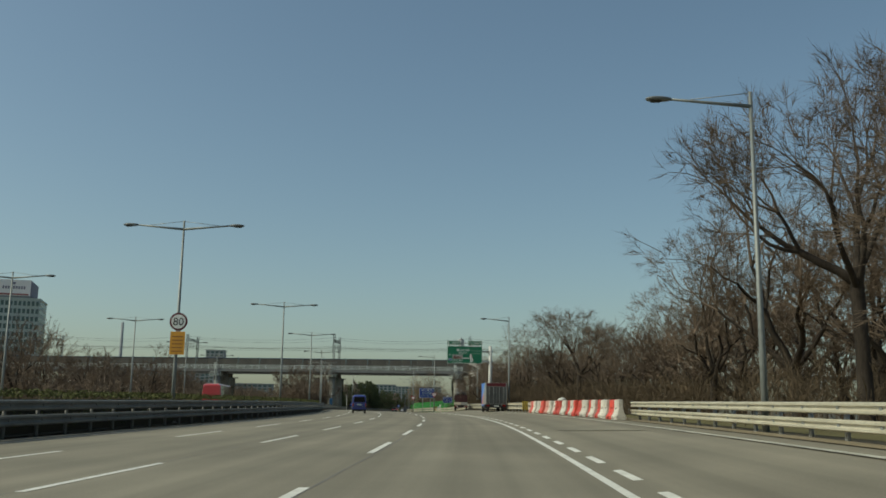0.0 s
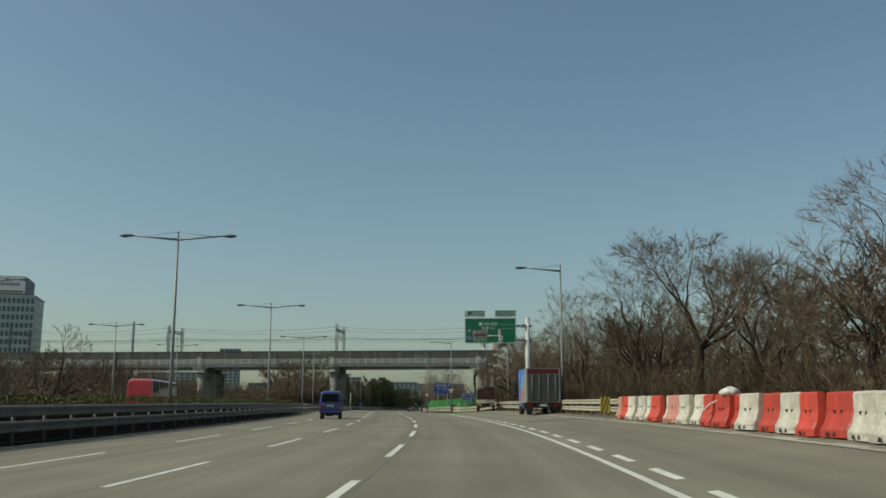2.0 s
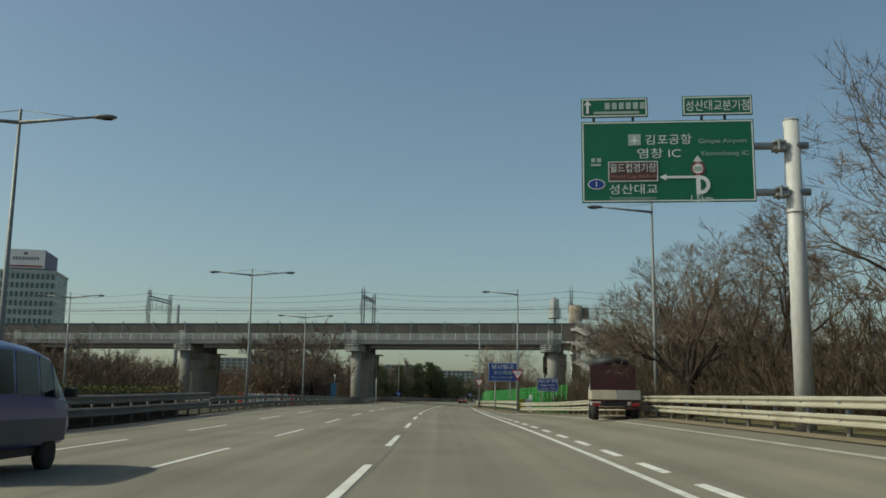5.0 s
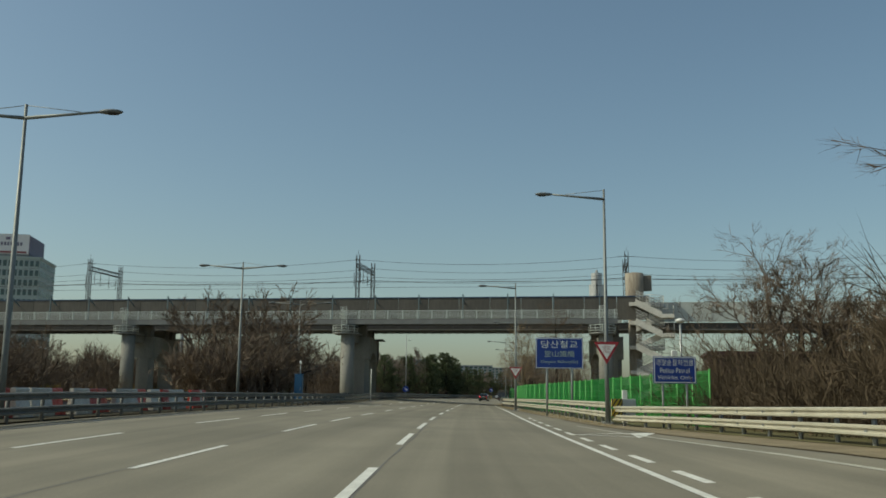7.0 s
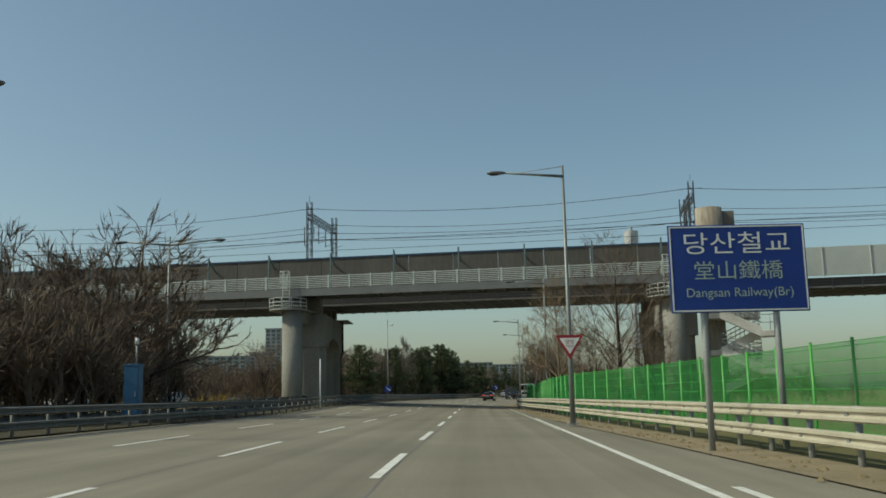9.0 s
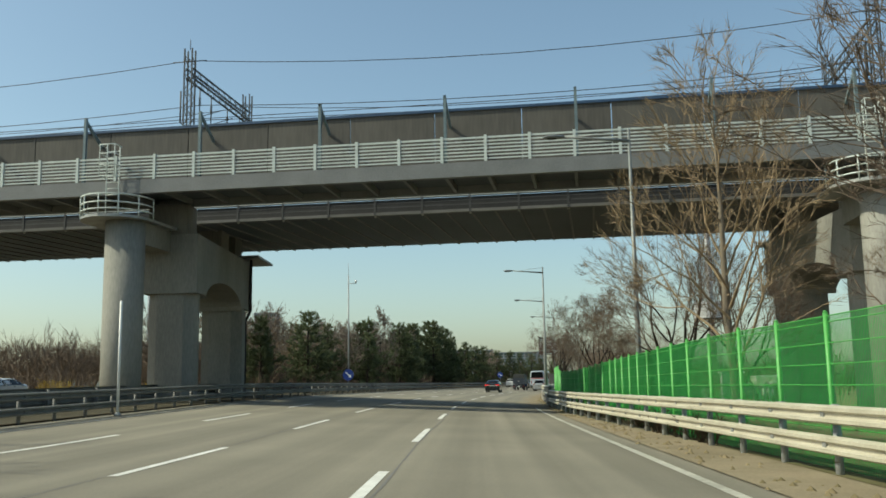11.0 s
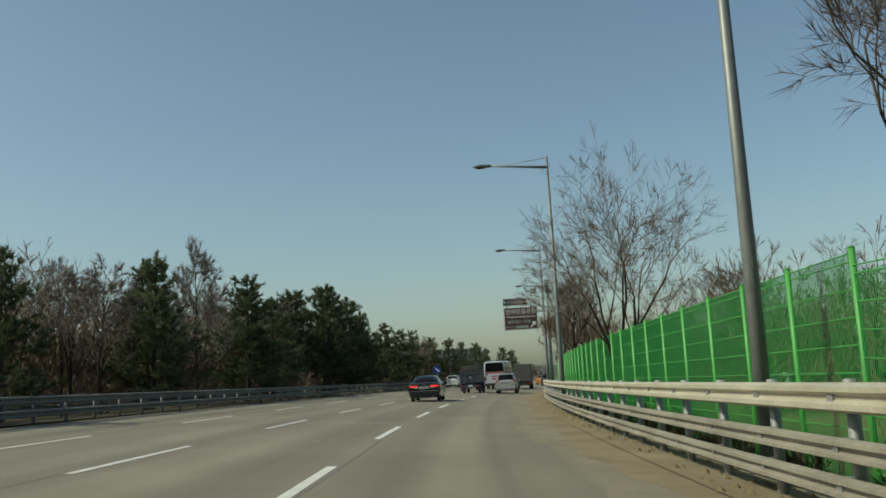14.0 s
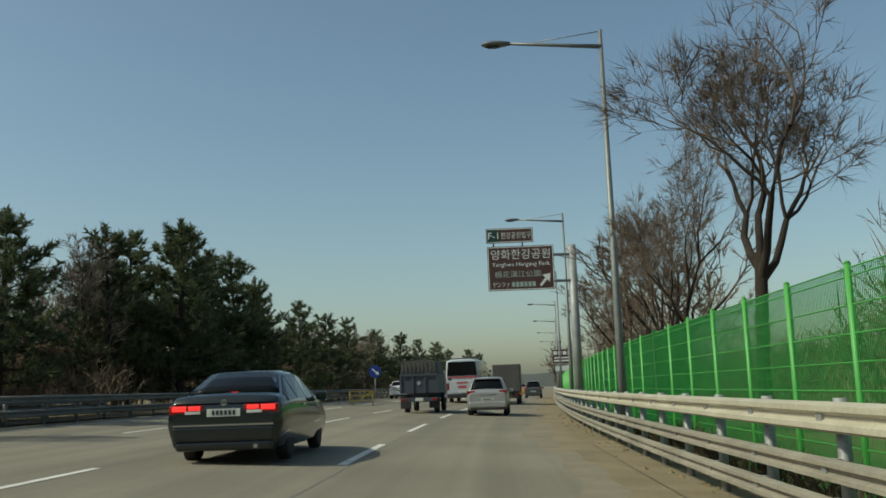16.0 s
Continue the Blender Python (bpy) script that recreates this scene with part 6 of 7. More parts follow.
def tarp_truck(m):
    t = thing("tarpaulin_truck", "dark blue-grey dump truck with a tarpaulin cover", "truck", m=m)
    BODY = mat("dark_blue_grey_body", (0.05, 0.062, 0.085), 0.6, (0.035, 0.042, 0.055), 1.2, 14, 0.1)
    TARP = mat("grey_green_tarpaulin", (0.085, 0.088, 0.08), 0.85, (0.05, 0.052, 0.048), 2, 12, 0.4)
    bed = part("dump_body", Geo().loft([[(-0.98, y, 1.0), (0.98, y, 1.0), (1.0, y, 1.95), (-1.0, y, 1.95)] for y in (0, 3.6)]), BODY, t, bevel=0.02)
    for x in (-0.95, -0.32, 0.32, 0.95):
        part("body_rib", Geo().box(x - 0.05, -0.05, 1.0, x + 0.05, 0.0, 1.95), BODY, bed)
    part("tailgate_rail", Geo().box(-1.0, -0.07, 1.86, 1.0, -0.01, 1.98), BODY, bed)
    g = Geo()
    rings = []
    for y in (0.06, 0.9, 1.8, 2.7, 3.6):
        rings.append([(x, y, z + 0.03 * math.sin(7 * x + y)) for x, z in ((-0.94, 1.95), (-0.9, 2.5), (-0.8, 2.62), (-0.4, 2.66), (0, 2.68), (0.4, 2.66), (0.8, 2.62), (0.9, 2.5), (0.94, 1.95))])
    part("tarpaulin", g.loft(rings), TARP, t)
    g = Geo()
    for k in range(9):
        x = -0.84 + 0.21 * k
        g.tube([(x, 0.04, 2.0), (x + 0.03, 0.035, 2.3), (x - 0.02, 0.05, 2.56)], 0.014, 5)
    part("tarp_folds", g, TARP, t)
    secs = [(3.7, 0.7, 0.9, 0.98, 1.0, 0.98, 1.45, 0.9, 2.2, 2.28), (4.6, 0.7, 0.9, 0.98, 1.0, 0.98, 1.43, 0.88, 2.2, 2.28), (5.1, 0.65, 0.9, 0.97, 0.9, 0.95, 1.35, 0.86, 2.1, 2.16), (5.35, 0.6, 0.88, 0.95, 0.8, 0.93, 1.2, 0.9, 1.35, 1.38)]
    shell("cab", secs, t, paint("blue_cab_paint", (0.04, 0.07, 0.2)), (0, 1), ((2, "windscreen"),), 0.1)
    part("chassis", Geo().box(-0.45, 0.1, 0.62, 0.45, 4.8, 1.0), PLASTIC, t)
    part("rear_beam", Geo().box(-0.95, 0.0, 0.58, 0.95, 0.12, 0.78), BODY, t, bevel=0.01)
    for s in (-1, 1):
        part("mud_flap", Geo().box(s * 0.75 - 0.28, 0.35, 0.25, s * 0.75 + 0.28, 0.37, 0.95), PLASTIC, t)
    rear_lights(t, 0.8, 0.68, 0.24, 0.1, -0.02, TAIL)
    part("number_plate", Geo().box(-0.2, -0.02, 0.62, 0.2, 0.0, 0.78), PLATE, t)
    part("emblem", Geo().tube([(0, -0.03, 1.5), (0, 0.0, 1.5)], 0.1, 12), GALV, t)
    wheels6(t, 0.78, (1.1, 4.5), 0.4)
    mirror_pair(t, 1.15, 4.95, 1.7, CHROME)
    return t


def coach(name, label, m, upper, lower, stripe, L=10.5, flip=False):
    t = thing(name, label, "bus", m=m)
    secs = [(0.0, 0.5, 1.05, 1.15, 0.9, 1.15, 1.7, 1.0, 2.95, 3.05), (0.15, 0.38, 1.15, 1.22, 0.9, 1.22, 1.75, 1.12, 3.02, 3.15), (2.6, 0.35, 1.18, 1.24, 0.9, 1.24, 1.75, 1.14, 3.03, 3.18), (5.2, 0.35, 1.18, 1.24, 0.9, 1.24, 1.75, 1.14, 3.03, 3.18), (7.8, 0.35, 1.18, 1.24, 0.9, 1.24, 1.75, 1.14, 3.03, 3.18), (L - 0.25, 0.35, 1.15, 1.22, 0.9, 1.22, 1.6, 1.1, 3.0, 3.12), (L, 0.4, 1.0, 1.15, 0.9, 1.15, 1.3, 1.05, 2.9, 2.98)]
    body = shell("body", secs, t, lower, (1, 2, 3, 4), (), 0.05)
    part("rear_window", Geo().loft([[(x, y, z) for x, z in ((-1.08, 1.95), (1.08, 1.95), (0.98, 2.95), (-0.98, 2.95))] for y in (-0.03, 0.03)]), GLASS, t, bevel=0.02)
    part("roof_panel", Geo().loft([[(x, y, z) for x, z in ((-1.1, 3.0), (1.1, 3.0), (0.85, 3.2), (-0.85, 3.2))] for y in (0.1, L - 0.2)]), upper, t, bevel=0.05)
    part("stripe", Geo().box(-1.1, -0.025, 1.78, 1.1, 0.03, 1.9), stripe, t)
    part("engine_door", Geo().box(-0.95, -0.02, 0.75, 0.95, 0.02, 1.6), lower, t, bevel=0.02)
    bars([(0, 1.45, 0.8, 0.12), (0, 1.15, 0.6, 0.2)], t, stripe, y=-0.03, name="lettering_bar")
    part("rear_bumper", Geo().box(-1.18, -0.08, 0.4, 1.18, 0.12, 0.68), PLASTIC, t, bevel=0.04)
    rear_lights(t, 1.02, 1.2, 0.16, 0.5, -0.02, TAIL)
    part("number_plate", Geo().box(-0.26, -0.1, 0.75, 0.26, -0.05, 0.9), PLATE, t)
    wheels6(t, 1.08, (2.6, L - 2.3), 0.48)
    mirror_pair(t, 1.4, L - 0.2, 2.4, PLASTIC)
    return t


def cargo_van(m):
    t = thing("cargo_truck", "dark grey cargo truck with a closed box ahead in the lane", "truck", m=m)
    BODY = mat("dark_grey_box", (0.085, 0.08, 0.075), 0.6, (0.055, 0.052, 0.05), 1.2, 14, 0.05)
    b = part("cargo_box", Geo().box(-0.95, 0, 0.85, 0.95, 3.4, 2.75), BODY, t, bevel=0.03)
    for x0, x1 in ((-0.9, -0.01), (0.01, 0.9)):
        part("rear_door", Geo().box(x0, -0.03, 0.92, x1, 0.0, 2.68), BODY, b, bevel=0.01)
    part("chassis", Geo().box(-0.42, 0.05, 0.55, 0.42, 4.6, 0.85), PLASTIC, t)
    part("under_run_bar", Geo().box(-0.85, 0.02, 0.42, 0.85, 0.1, 0.55), PLASTIC, t)
    secs = [(3.5, 0.55, 0.82, 0.88, 0.85, 0.88, 1.25, 0.8, 1.95, 2.02), (4.3, 0.55, 0.82, 0.88, 0.85, 0.88, 1.2, 0.78, 1.95, 2.02), (4.7, 0.5, 0.8, 0.86, 0.8, 0.85, 1.1, 0.74, 1.8, 1.85), (5.1, 0.5, 0.76, 0.82, 0.7, 0.8, 0.95, 0.74, 1.05, 1.08)]
    shell("cab", secs, t, paint("white_truck_cab", (0.55, 0.55, 0.54)), (0, 1), ((2, "windscreen"),), 0.1)
    rear_lights(t, 0.75, 0.66, 0.26, 0.1, 0.0, TAIL)
    wheels6(t, 0.76, (0.9, 4.2), 0.34)
    return t


van(at(99.4, -5.5, 0.0, 1))
box_truck(at(91.7, 7.85, 0.0, 0) @ Matrix.Diagonal((1.14, 1.15, 1.0, 1)))
flatbed(at(121.0, 7.55, 0.0, -7))
sedan("sedan_car", "dark green-black sedan with lit red brake lamps on the road", at(307.4, -1.75, 0.0, 1), paint("dark_green_paint", (0.012, 0.018, 0.018), 0.12), lit=True)
hatch("suv_car", "silver crossover car with dark rear window on the road", at(333.2, 1.72, 0.0, 0), paint("silver_paint", (0.42, 0.42, 0.41), 0.3, 0.5))
tarp_truck(at(335.2, -1.45, 0.0, 0) @ Matrix.Diagonal((0.88, 1, 0.9, 1)))
coach("coach_bus", "white coach with dark rear window and red lettering stripe", at(359.5, -1.5, 0.0, 0), paint("dark_roof_paint", (0.06, 0.07, 0.08)), paint("white_coach_paint", (0.5, 0.55, 0.6)), mat("red_lettering_stripe", (0.45, 0.08, 0.08), 0.5))
cargo_van(at(357.5, 1.75, 0.0, 0))
sedan("sedan_car", "dark grey sedan in the far lanes", at(362, -4.2, 0.0, 0), paint("dark_grey_paint", (0.05, 0.05, 0.055), 0.3))
sedan("taxi_car", "orange-yellow taxi far ahead on the road", at(408, 1.0, 0.0, 0), paint("orange_taxi_paint", (0.6, 0.26, 0.04), 0.35))
hatch("suv_car", "dark grey utility car far ahead on the road", at(390, 2.9, 0.0, 0), paint("charcoal_paint", (0.045, 0.055, 0.06), 0.35), Hh=1.75)
hatch("hatchback_car", "white hatchback car driving on the expressway", at(372.0, -8.2, 0.0, 0), paint("white_car_paint", (0.66, 0.66, 0.64)), L=4.0, Wd=0.86, Hh=1.52)
sedan("sedan_car", "silver sedan far ahead in the outer lane", at(430, -5.0, 0.0, 0), paint("pale_silver_paint", (0.45, 0.45, 0.45), 0.3, 0.4))
# opposite carriageway
coach("city_bus", "red and white bus on the opposite carriageway", at(134, -24.5, 0.0, 180), paint("pink_white_roof", (0.6, 0.35, 0.35)), paint("red_bus_paint", (0.5, 0.05, 0.06), 0.35), WHITE)
sedan("sedan_car", "dark blue-green sedan on the opposite carriageway", at(118.0, -18.5, 0.0, 180), paint("teal_car_paint", (0.025, 0.05, 0.055), 0.3))
hatch("hatchback_car", "white hatchback car on the opposite carriageway", at(226.0, -27.5, 0.0, 180), paint("white_car_paint_far", (0.7, 0.7, 0.69)), Hh=1.5)
sedan("sedan_car", "white sedan on the opposite carriageway", at(262.0, -33.0, 0.0, 180), paint("white_sedan_paint", (0.7, 0.7, 0.68)))
sedan("sedan_car", "silver sedan on the opposite carriageway", at(205.0, -21.0, 0.0, 180), paint("silver_sedan_paint", (0.4, 0.4, 0.4), 0.3, 0.5))


# ---- trees ----
def skewed(d, spread, rnd):
    """A direction turned away from d by about the given angle, to a random side."""
    side = d.cross(Vector((rnd.uniform(-1, 1), rnd.uniform(-1, 1), rnd.uniform(-1, 1)))).normalized()
    return (d * math.cos(spread) + side * math.sin(spread)).normalized()


def blade(geo, p, q, w0, w1, rnd):
    """A thin flat twig from p to q, turned at random about its length."""
    s = (q - p).cross(Vector((rnd.uniform(-1, 1), rnd.uniform(-1, 1), rnd.uniform(-1, 1)))).normalized()
    if w1 < 0.001:
        geo.add([p - s * w0, p + s * w0, q], [(0, 1, 2)])
    else:
        geo.add([p - s * w0, p + s * w0, q + s * w1, q - s * w1], [(0, 1, 2, 3)])


STYLES = {"oak": dict(fork=0.25, limbs=5, lo=24, hi=60, r0=0.022, up=0.12, spread=0.50, wob=0.2),
          "low": dict(fork=0.15, limbs=6, lo=28, hi=64, r0=0.021, up=0.14, spread=0.50, wob=0.22),
          "fan": dict(fork=0.20, limbs=4, lo=12, hi=34, r0=0.020, up=0.08, spread=0.46, wob=0.17),
          "bole": dict(fork=0.40, limbs=5, lo=26, hi=60, r0=0.020, up=0.14, spread=0.50, wob=0.2),
          "multi": dict(fork=0.04, limbs=5, lo=10, hi=36, r0=0.016, up=0.07, spread=0.42, wob=0.16),
          "dome": dict(fork=0.12, limbs=5, lo=12, hi=44, r0=0.0185, up=0.1, spread=0.5, wob=0.17),
          "crook": dict(fork=0.44, limbs=4, lo=26, hi=66, r0=0.0135, up=0.2, spread=0.52, wob=0.24),
          "vase": dict(fork=0.31, limbs=5, lo=10, hi=46, r0=0.0125, up=0.17, spread=0.48, wob=0.19),
          "leader": dict(fork=0.96, limbs=24, lo=34, hi=58, r0=0.013, up=0.1, spread=0.42, wob=0.15)}


def grow(seed, height, style, depth=7, twigs=6, tw=0.0062):
    """Trunk and crown geometry of a bare tree: limbs that keep dividing down to fine twigs."""
    rnd = random.Random(seed)
    trunk, crown = Geo(), Geo()
    st = STYLES[style]
    R = height * st["r0"]

    def branch(p, d, length, r, level):
        n = 3 if level < 3 else 2 if level < 5 else 1
        pts, rad = [p.copy()], [r]
        w = st["wob"] * (1 + 0.12 * level)
        for i in range(n):
            d = (d + Vector((rnd.uniform(-w, w), rnd.uniform(-w, w), rnd.uniform(-w, w) + st["up"] * (1 - 0.5 * d.z)))).normalized()
            p = p + d * (length / n)
            pts.append(p.copy())
            rad.append(max(r * (1 - 0.3 * (i + 1) / n), 0.006))
        if level < min(depth - 1, 5):
            (trunk if level < 3 else crown).tube(pts, rad, (8, 6, 5, 3, 3, 3)[level - 1], caps=False)
        else:
            for a, b, ra, rb in zip(pts, pts[1:], rad, rad[1:]):
                blade(crown, a, b, max(ra, tw), max(rb, tw * 0.8), rnd)
        if level >= depth:
            for k in range(twigs):
                q = pts[0].lerp(pts[-1], rnd.uniform(0.1, 1.0))
                blade(crown, q, q + skewed(d, rnd.uniform(0.1, 0.8), rnd) * height * rnd.uniform(0.025, 0.06), tw, 0, rnd)
            return
        if level >= 2:
            for k in range(1 if level < 5 else rnd.choice((0, 1))):
                f = rnd.uniform(0.15, 0.9) * n
                i = min(int(f), n - 1)
                q = pts[i].lerp(pts[i + 1], f - i)
                branch(q, skewed((pts[i + 1] - pts[i]).normalized(), rnd.uniform(0.5, 1.0), rnd), length * rnd.uniform(0.5, 0.75), rad[i] * 0.42, min(level + 2, depth))
        lead = st["spread"] * rnd.uniform(0.3, 0.8)
        branch(p, skewed(d, lead, rnd), length * rnd.uniform(0.74, 0.86), rad[-1] * 0.92, level + 1)
        for k in range(2 if rnd.random() < 0.35 else 1):
            branch(p, skewed(d, st["spread"] * rnd.uniform(0.9, 1.6), rnd), length * rnd.uniform(0.62, 0.8), rad[-1] * rnd.uniform(0.6, 0.78), level + 1)

    base = Vector((0, 0, -0.4))
    lean = 0.03 if style == "leader" else 0.1
    d = Vector((rnd.uniform(-lean, lean), rnd.uniform(-lean, lean), 1)).normalized()
    h0 = height * st["fork"] + 0.4
    bow = Vector((rnd.uniform(-1, 1), rnd.uniform(-1, 1), 0)) * h0 * 0.03
    top = base + d * h0
    if style == "leader":
        spine = [base, base + d * h0 * 0.1, base + d * h0 * 0.4 + bow, base + d * h0 * 0.7, top]
        trunk.tube(spine, [R * 1.3, R, R * 0.8, R * 0.45, R * 0.1], 8, caps=False)
        for k in range(st["limbs"]):
            f = 0.24 + 0.74 * (k + rnd.random()) / st["limbs"]
            a, th = 2.4 * k + rnd.uniform(-0.4, 0.4), radians(rnd.uniform(st["lo"], st["hi"])) * (1.1 - 0.45 * f)
            v = Vector((math.cos(a) * math.sin(th), math.sin(a) * math.sin(th), math.cos(th)))
            branch(base + d * h0 * f, v, height * (0.235 - 0.15 * f) * rnd.uniform(0.8, 1.15), R * (0.42 - 0.25 * f), max(2, depth - 4 + (f > 0.6)))
        return trunk, crown
    trunk.tube([base, base + d * h0 * 0.12, base + d * h0 * 0.55 + bow, top], [R * 1.5, R * 1.12, R * 0.95, R * 0.9], 10, caps=False)
    length = (height - h0) / 3.1
    for k in range(st["limbs"]):
        a = 2 * math.pi * (k + rnd.uniform(-0.3, 0.3)) / st["limbs"]
        th = radians(rnd.uniform(st["lo"], st["hi"])) * (0.3 if k == 0 else 1)
        v = Vector((math.cos(a) * math.sin(th), math.sin(a) * math.sin(th), math.cos(th)))
        start = top - d * rnd.uniform(0, h0 * 0.14)
        branch(start, v, length * rnd.uniform(0.9, 1.1) * (1.15 - 0.4 * math.sin(th)), R * rnd.uniform(0.48, 0.7), 1)
    return trunk, crown


TREES, BREADTH = {}, {}


def tree_meshes(key, seed, style, twig, bark=None, **more):
    t, c = grow(seed, 10.0, style, **more)
    k = 10.0 / max(p[2] for p in c.v)
    BREADTH[key] = 2 * k * float(np.percentile([math.hypot(p[0], p[1]) for p in c.v], 96))
    for g in (t, c):
        g.v = [(x * k, y * k, z * k) for x, y, z in g.v]
    TREES[key] = (t.mesh("trunk", bark or BARK), c.mesh("crown", twig))


tree_meshes("a", 3, "oak", TWIG)
tree_meshes("b", 8, "low", TWIG)
tree_meshes("c", 15, "oak", TWIG)
tree_meshes("d", 21, "multi", TWIG)
tree_meshes("e", 31, "leader", TWIG_PALE, mat("pale_grey_bark", (0.26, 0.215, 0.16), 0.95, (0.15, 0.125, 0.095), 3, 22, 0.5, spec=0.1, streak=(1, 1, 0.3)))
tree_meshes("f", 44, "leader", TWIG)
tree_meshes("g", 52, "fan", TWIG)
tree_meshes("h", 61, "bole", TWIG)
tree_meshes("k", 104, "dome", TWIG)
tree_meshes("m", 117, "crook", TWIG)
tree_meshes("n", 123, "crook", TWIG)
tree_meshes("v", 135, "vase", TWIG)
FAR = dict(depth=5, twigs=7, tw=0.021)
for key, seed, style in (("A", 71, "oak"), ("B", 72, "low"), ("C", 73, "multi"), ("F", 74, "leader"), ("G", 75, "fan")):
    tree_meshes(key, seed, style, TWIG_GREY if key in "FG" else TWIG, **dict(FAR, twigs=4 if key == "C" else 7))


def tree(key, x, y, height, rot, label, z=0.0, group="roadside trees", wide=1.0, breadth=None):
    wide = 10.0 * breadth / (height * BREADTH[key]) if breadth else wide
    t = tagged(new("bare_tree"), label, "tree", group)
    s = height / 10.0
    t.matrix_basis = pose(x, y, z + rise(y), 0, 0, rot) @ Matrix.Diagonal((s * wide, s * wide, s, 1))
    for nm, me in zip(("trunk", "crown"), TREES[key]):
        ob = new(nm, me)
        ob.parent = t
    return t


BIG = "large bare leafless tree with spreading fine branches beside the road"
for key, x, y, h, r in (("f", 20.5, 36.0, 12.5, 20), ("h", 16.2, 32.5, 14.2, 80), ("c", 18.6, 45.0, 13.0, 200), ("a", 20.5, 40.0, 11.5, 120), ("a", 15.6, 50.0, 11.0, 140), ("C", 24.0, 60.0, 9.5, 10), ("c", 20.0, 72.5, 12.6, 60), ("c", 13.6, 73.0, 7.2, 210), ("h", 12.0, 79.4, 9.6, 200),
                        ("d", 16.5, 88.0, 7.4, 300), ("a", 12.4, 98.0, 10.6, 75), ("B", 15.0, 106.0, 8.0, 100), ("a", 9.6, 113.0, 11.0, 330), ("a", 3.9, 122.5, 7.2, 240), ("c", 7.4, 127.5, 9.8, 20), ("A", 25.0, 52.0, 12.5, 30), ("A", 23.5, 60.0, 11.0, 300), ("B", 27.0, 82.0, 9.5, 190), ("c", 5.6, 137.0, 9.2, 150), ("f", 9.5, 131.0, 9.0, 50), ("B", 12.0, 150.0, 7.5, 10),
                        ("c", 4.6, 169.4, 9.6, 270), ("B", 8.5, 168.0, 6.5, 20), ("d", 19.0, 20.0, 12.0, 90), ("b", 18.5, 8.0, 13.0, 10), ("A", 21.0, 64.0, 9.0, 130), ("A", 22.5, 46.0, 11.0, 220), ("F", 24.0, 36.0, 12.0, 0), ("B", 20.0, 100.0, 9.0, 10), ("C", 17.5, 120.0, 9.0, 200),
                        ("A", 19.0, 75.0, 8.0, 40), ("B", 18.0, 54.0, 9.5, 250), ("A", 20.0, 90.0, 8.0, 75)):
    tree(key, x, y, h, r, BIG, 0.3 if y < 130 else 0.0, wide=0.9 if y < 45 and x < 18 else 1.0 if y < 52 and x < 18 else 1.2)
for key, x, y, h, r, lab in (("e", -10.75, 217.6, 9.3, 0, "pale bare tree standing behind the green fence before the bridge"), ("f", -7.4, 213.0, 10.8, 120, BIG), ("g", -8.4, 230.8, 6.8, 200, "dark forked bare tree behind the green fence"), ("g", -11.15, 225.2, 6.5, 40, "dark forked bare tree behind the green fence"), ("c", -4.6, 221.0, 7.0, 200, BIG),
                             
                             ("B", -7.0, 279.0, 6.0, 30, BIG), ("f", -6.0, 292.0, 6.5, 80, BIG), ("d", -8.0, 301.0, 7.0, 220, BIG), ("A", -13.8, 322.0, 7.5, 20, BIG), ("B", -12.6, 331.0, 8.0, 250, BIG),
                             ("A", -12.0, 341.0, 8.5, 30, BIG), ("F", -10.5, 351.0, 8.5, 60, BIG), ("C", -8.6, 362.0, 8.5, 10, BIG), ("A", -7.5, 374.0, 8.5, 45, BIG), ("A", -5.0, 388.0, 8.5, 80, BIG), ("B", -2.0, 404.0, 8.5, 5, BIG)):
    tree(key, x, y, h, r, lab, -0.2, wide=1.2 if key == "f" and y < 220 else 1.0)
FENCED = "bare tree with fine upswept branches behind the green fence"
for key, x, y, h, b, r, lab in (("v", -12.7, 268.0, 8.7, 6.4, 70, FENCED), ("m", -12.0, 259.0, 6.6, 5.0, 200, FENCED), ("k", -15.6, 284.4, 9.3, 6.4, 160, "bare tree with several dark stems rising behind the green fence"),
                                ("n", -15.75, 307.6, 8.2, 5.8, 190, FENCED), ("m", -15.8, 312.2, 7.3, 3.6, 40, FENCED), ("v", -15.2, 318.0, 6.6, 3.6, 250, FENCED), ("A", -9.6, 290.5, 6.8, 4.6, 20, FENCED), ("C", -11.0, 286.6, 5.4, 3.6, 60, FENCED), ("B", -7.8, 285.0, 6.0, 4.4, 10, FENCED), ("A", -9.0, 301.0, 6.4, 5.0, 140, FENCED), ("B", -9.4, 313.0, 6.2, 5.0, 70, FENCED)):
    tree(key, x, y, h, r, lab, -0.2, breadth=b)
LEFT = "bare brown tree beyond the opposite carriageway"
rnd = random.Random(5)
for i in range(34):
    y = 56 + 4.8 * i + rnd.uniform(-2, 2)
    d = OPP(y) - 15 - rnd.uniform(3, 13)
    p = road(y, d)
    tree("ABCFB"[i % 5], p.x, p.y, rnd.uniform(6.5, 9.0), rnd.uniform(0, 360), LEFT, -0.2, "trees beyond the road")
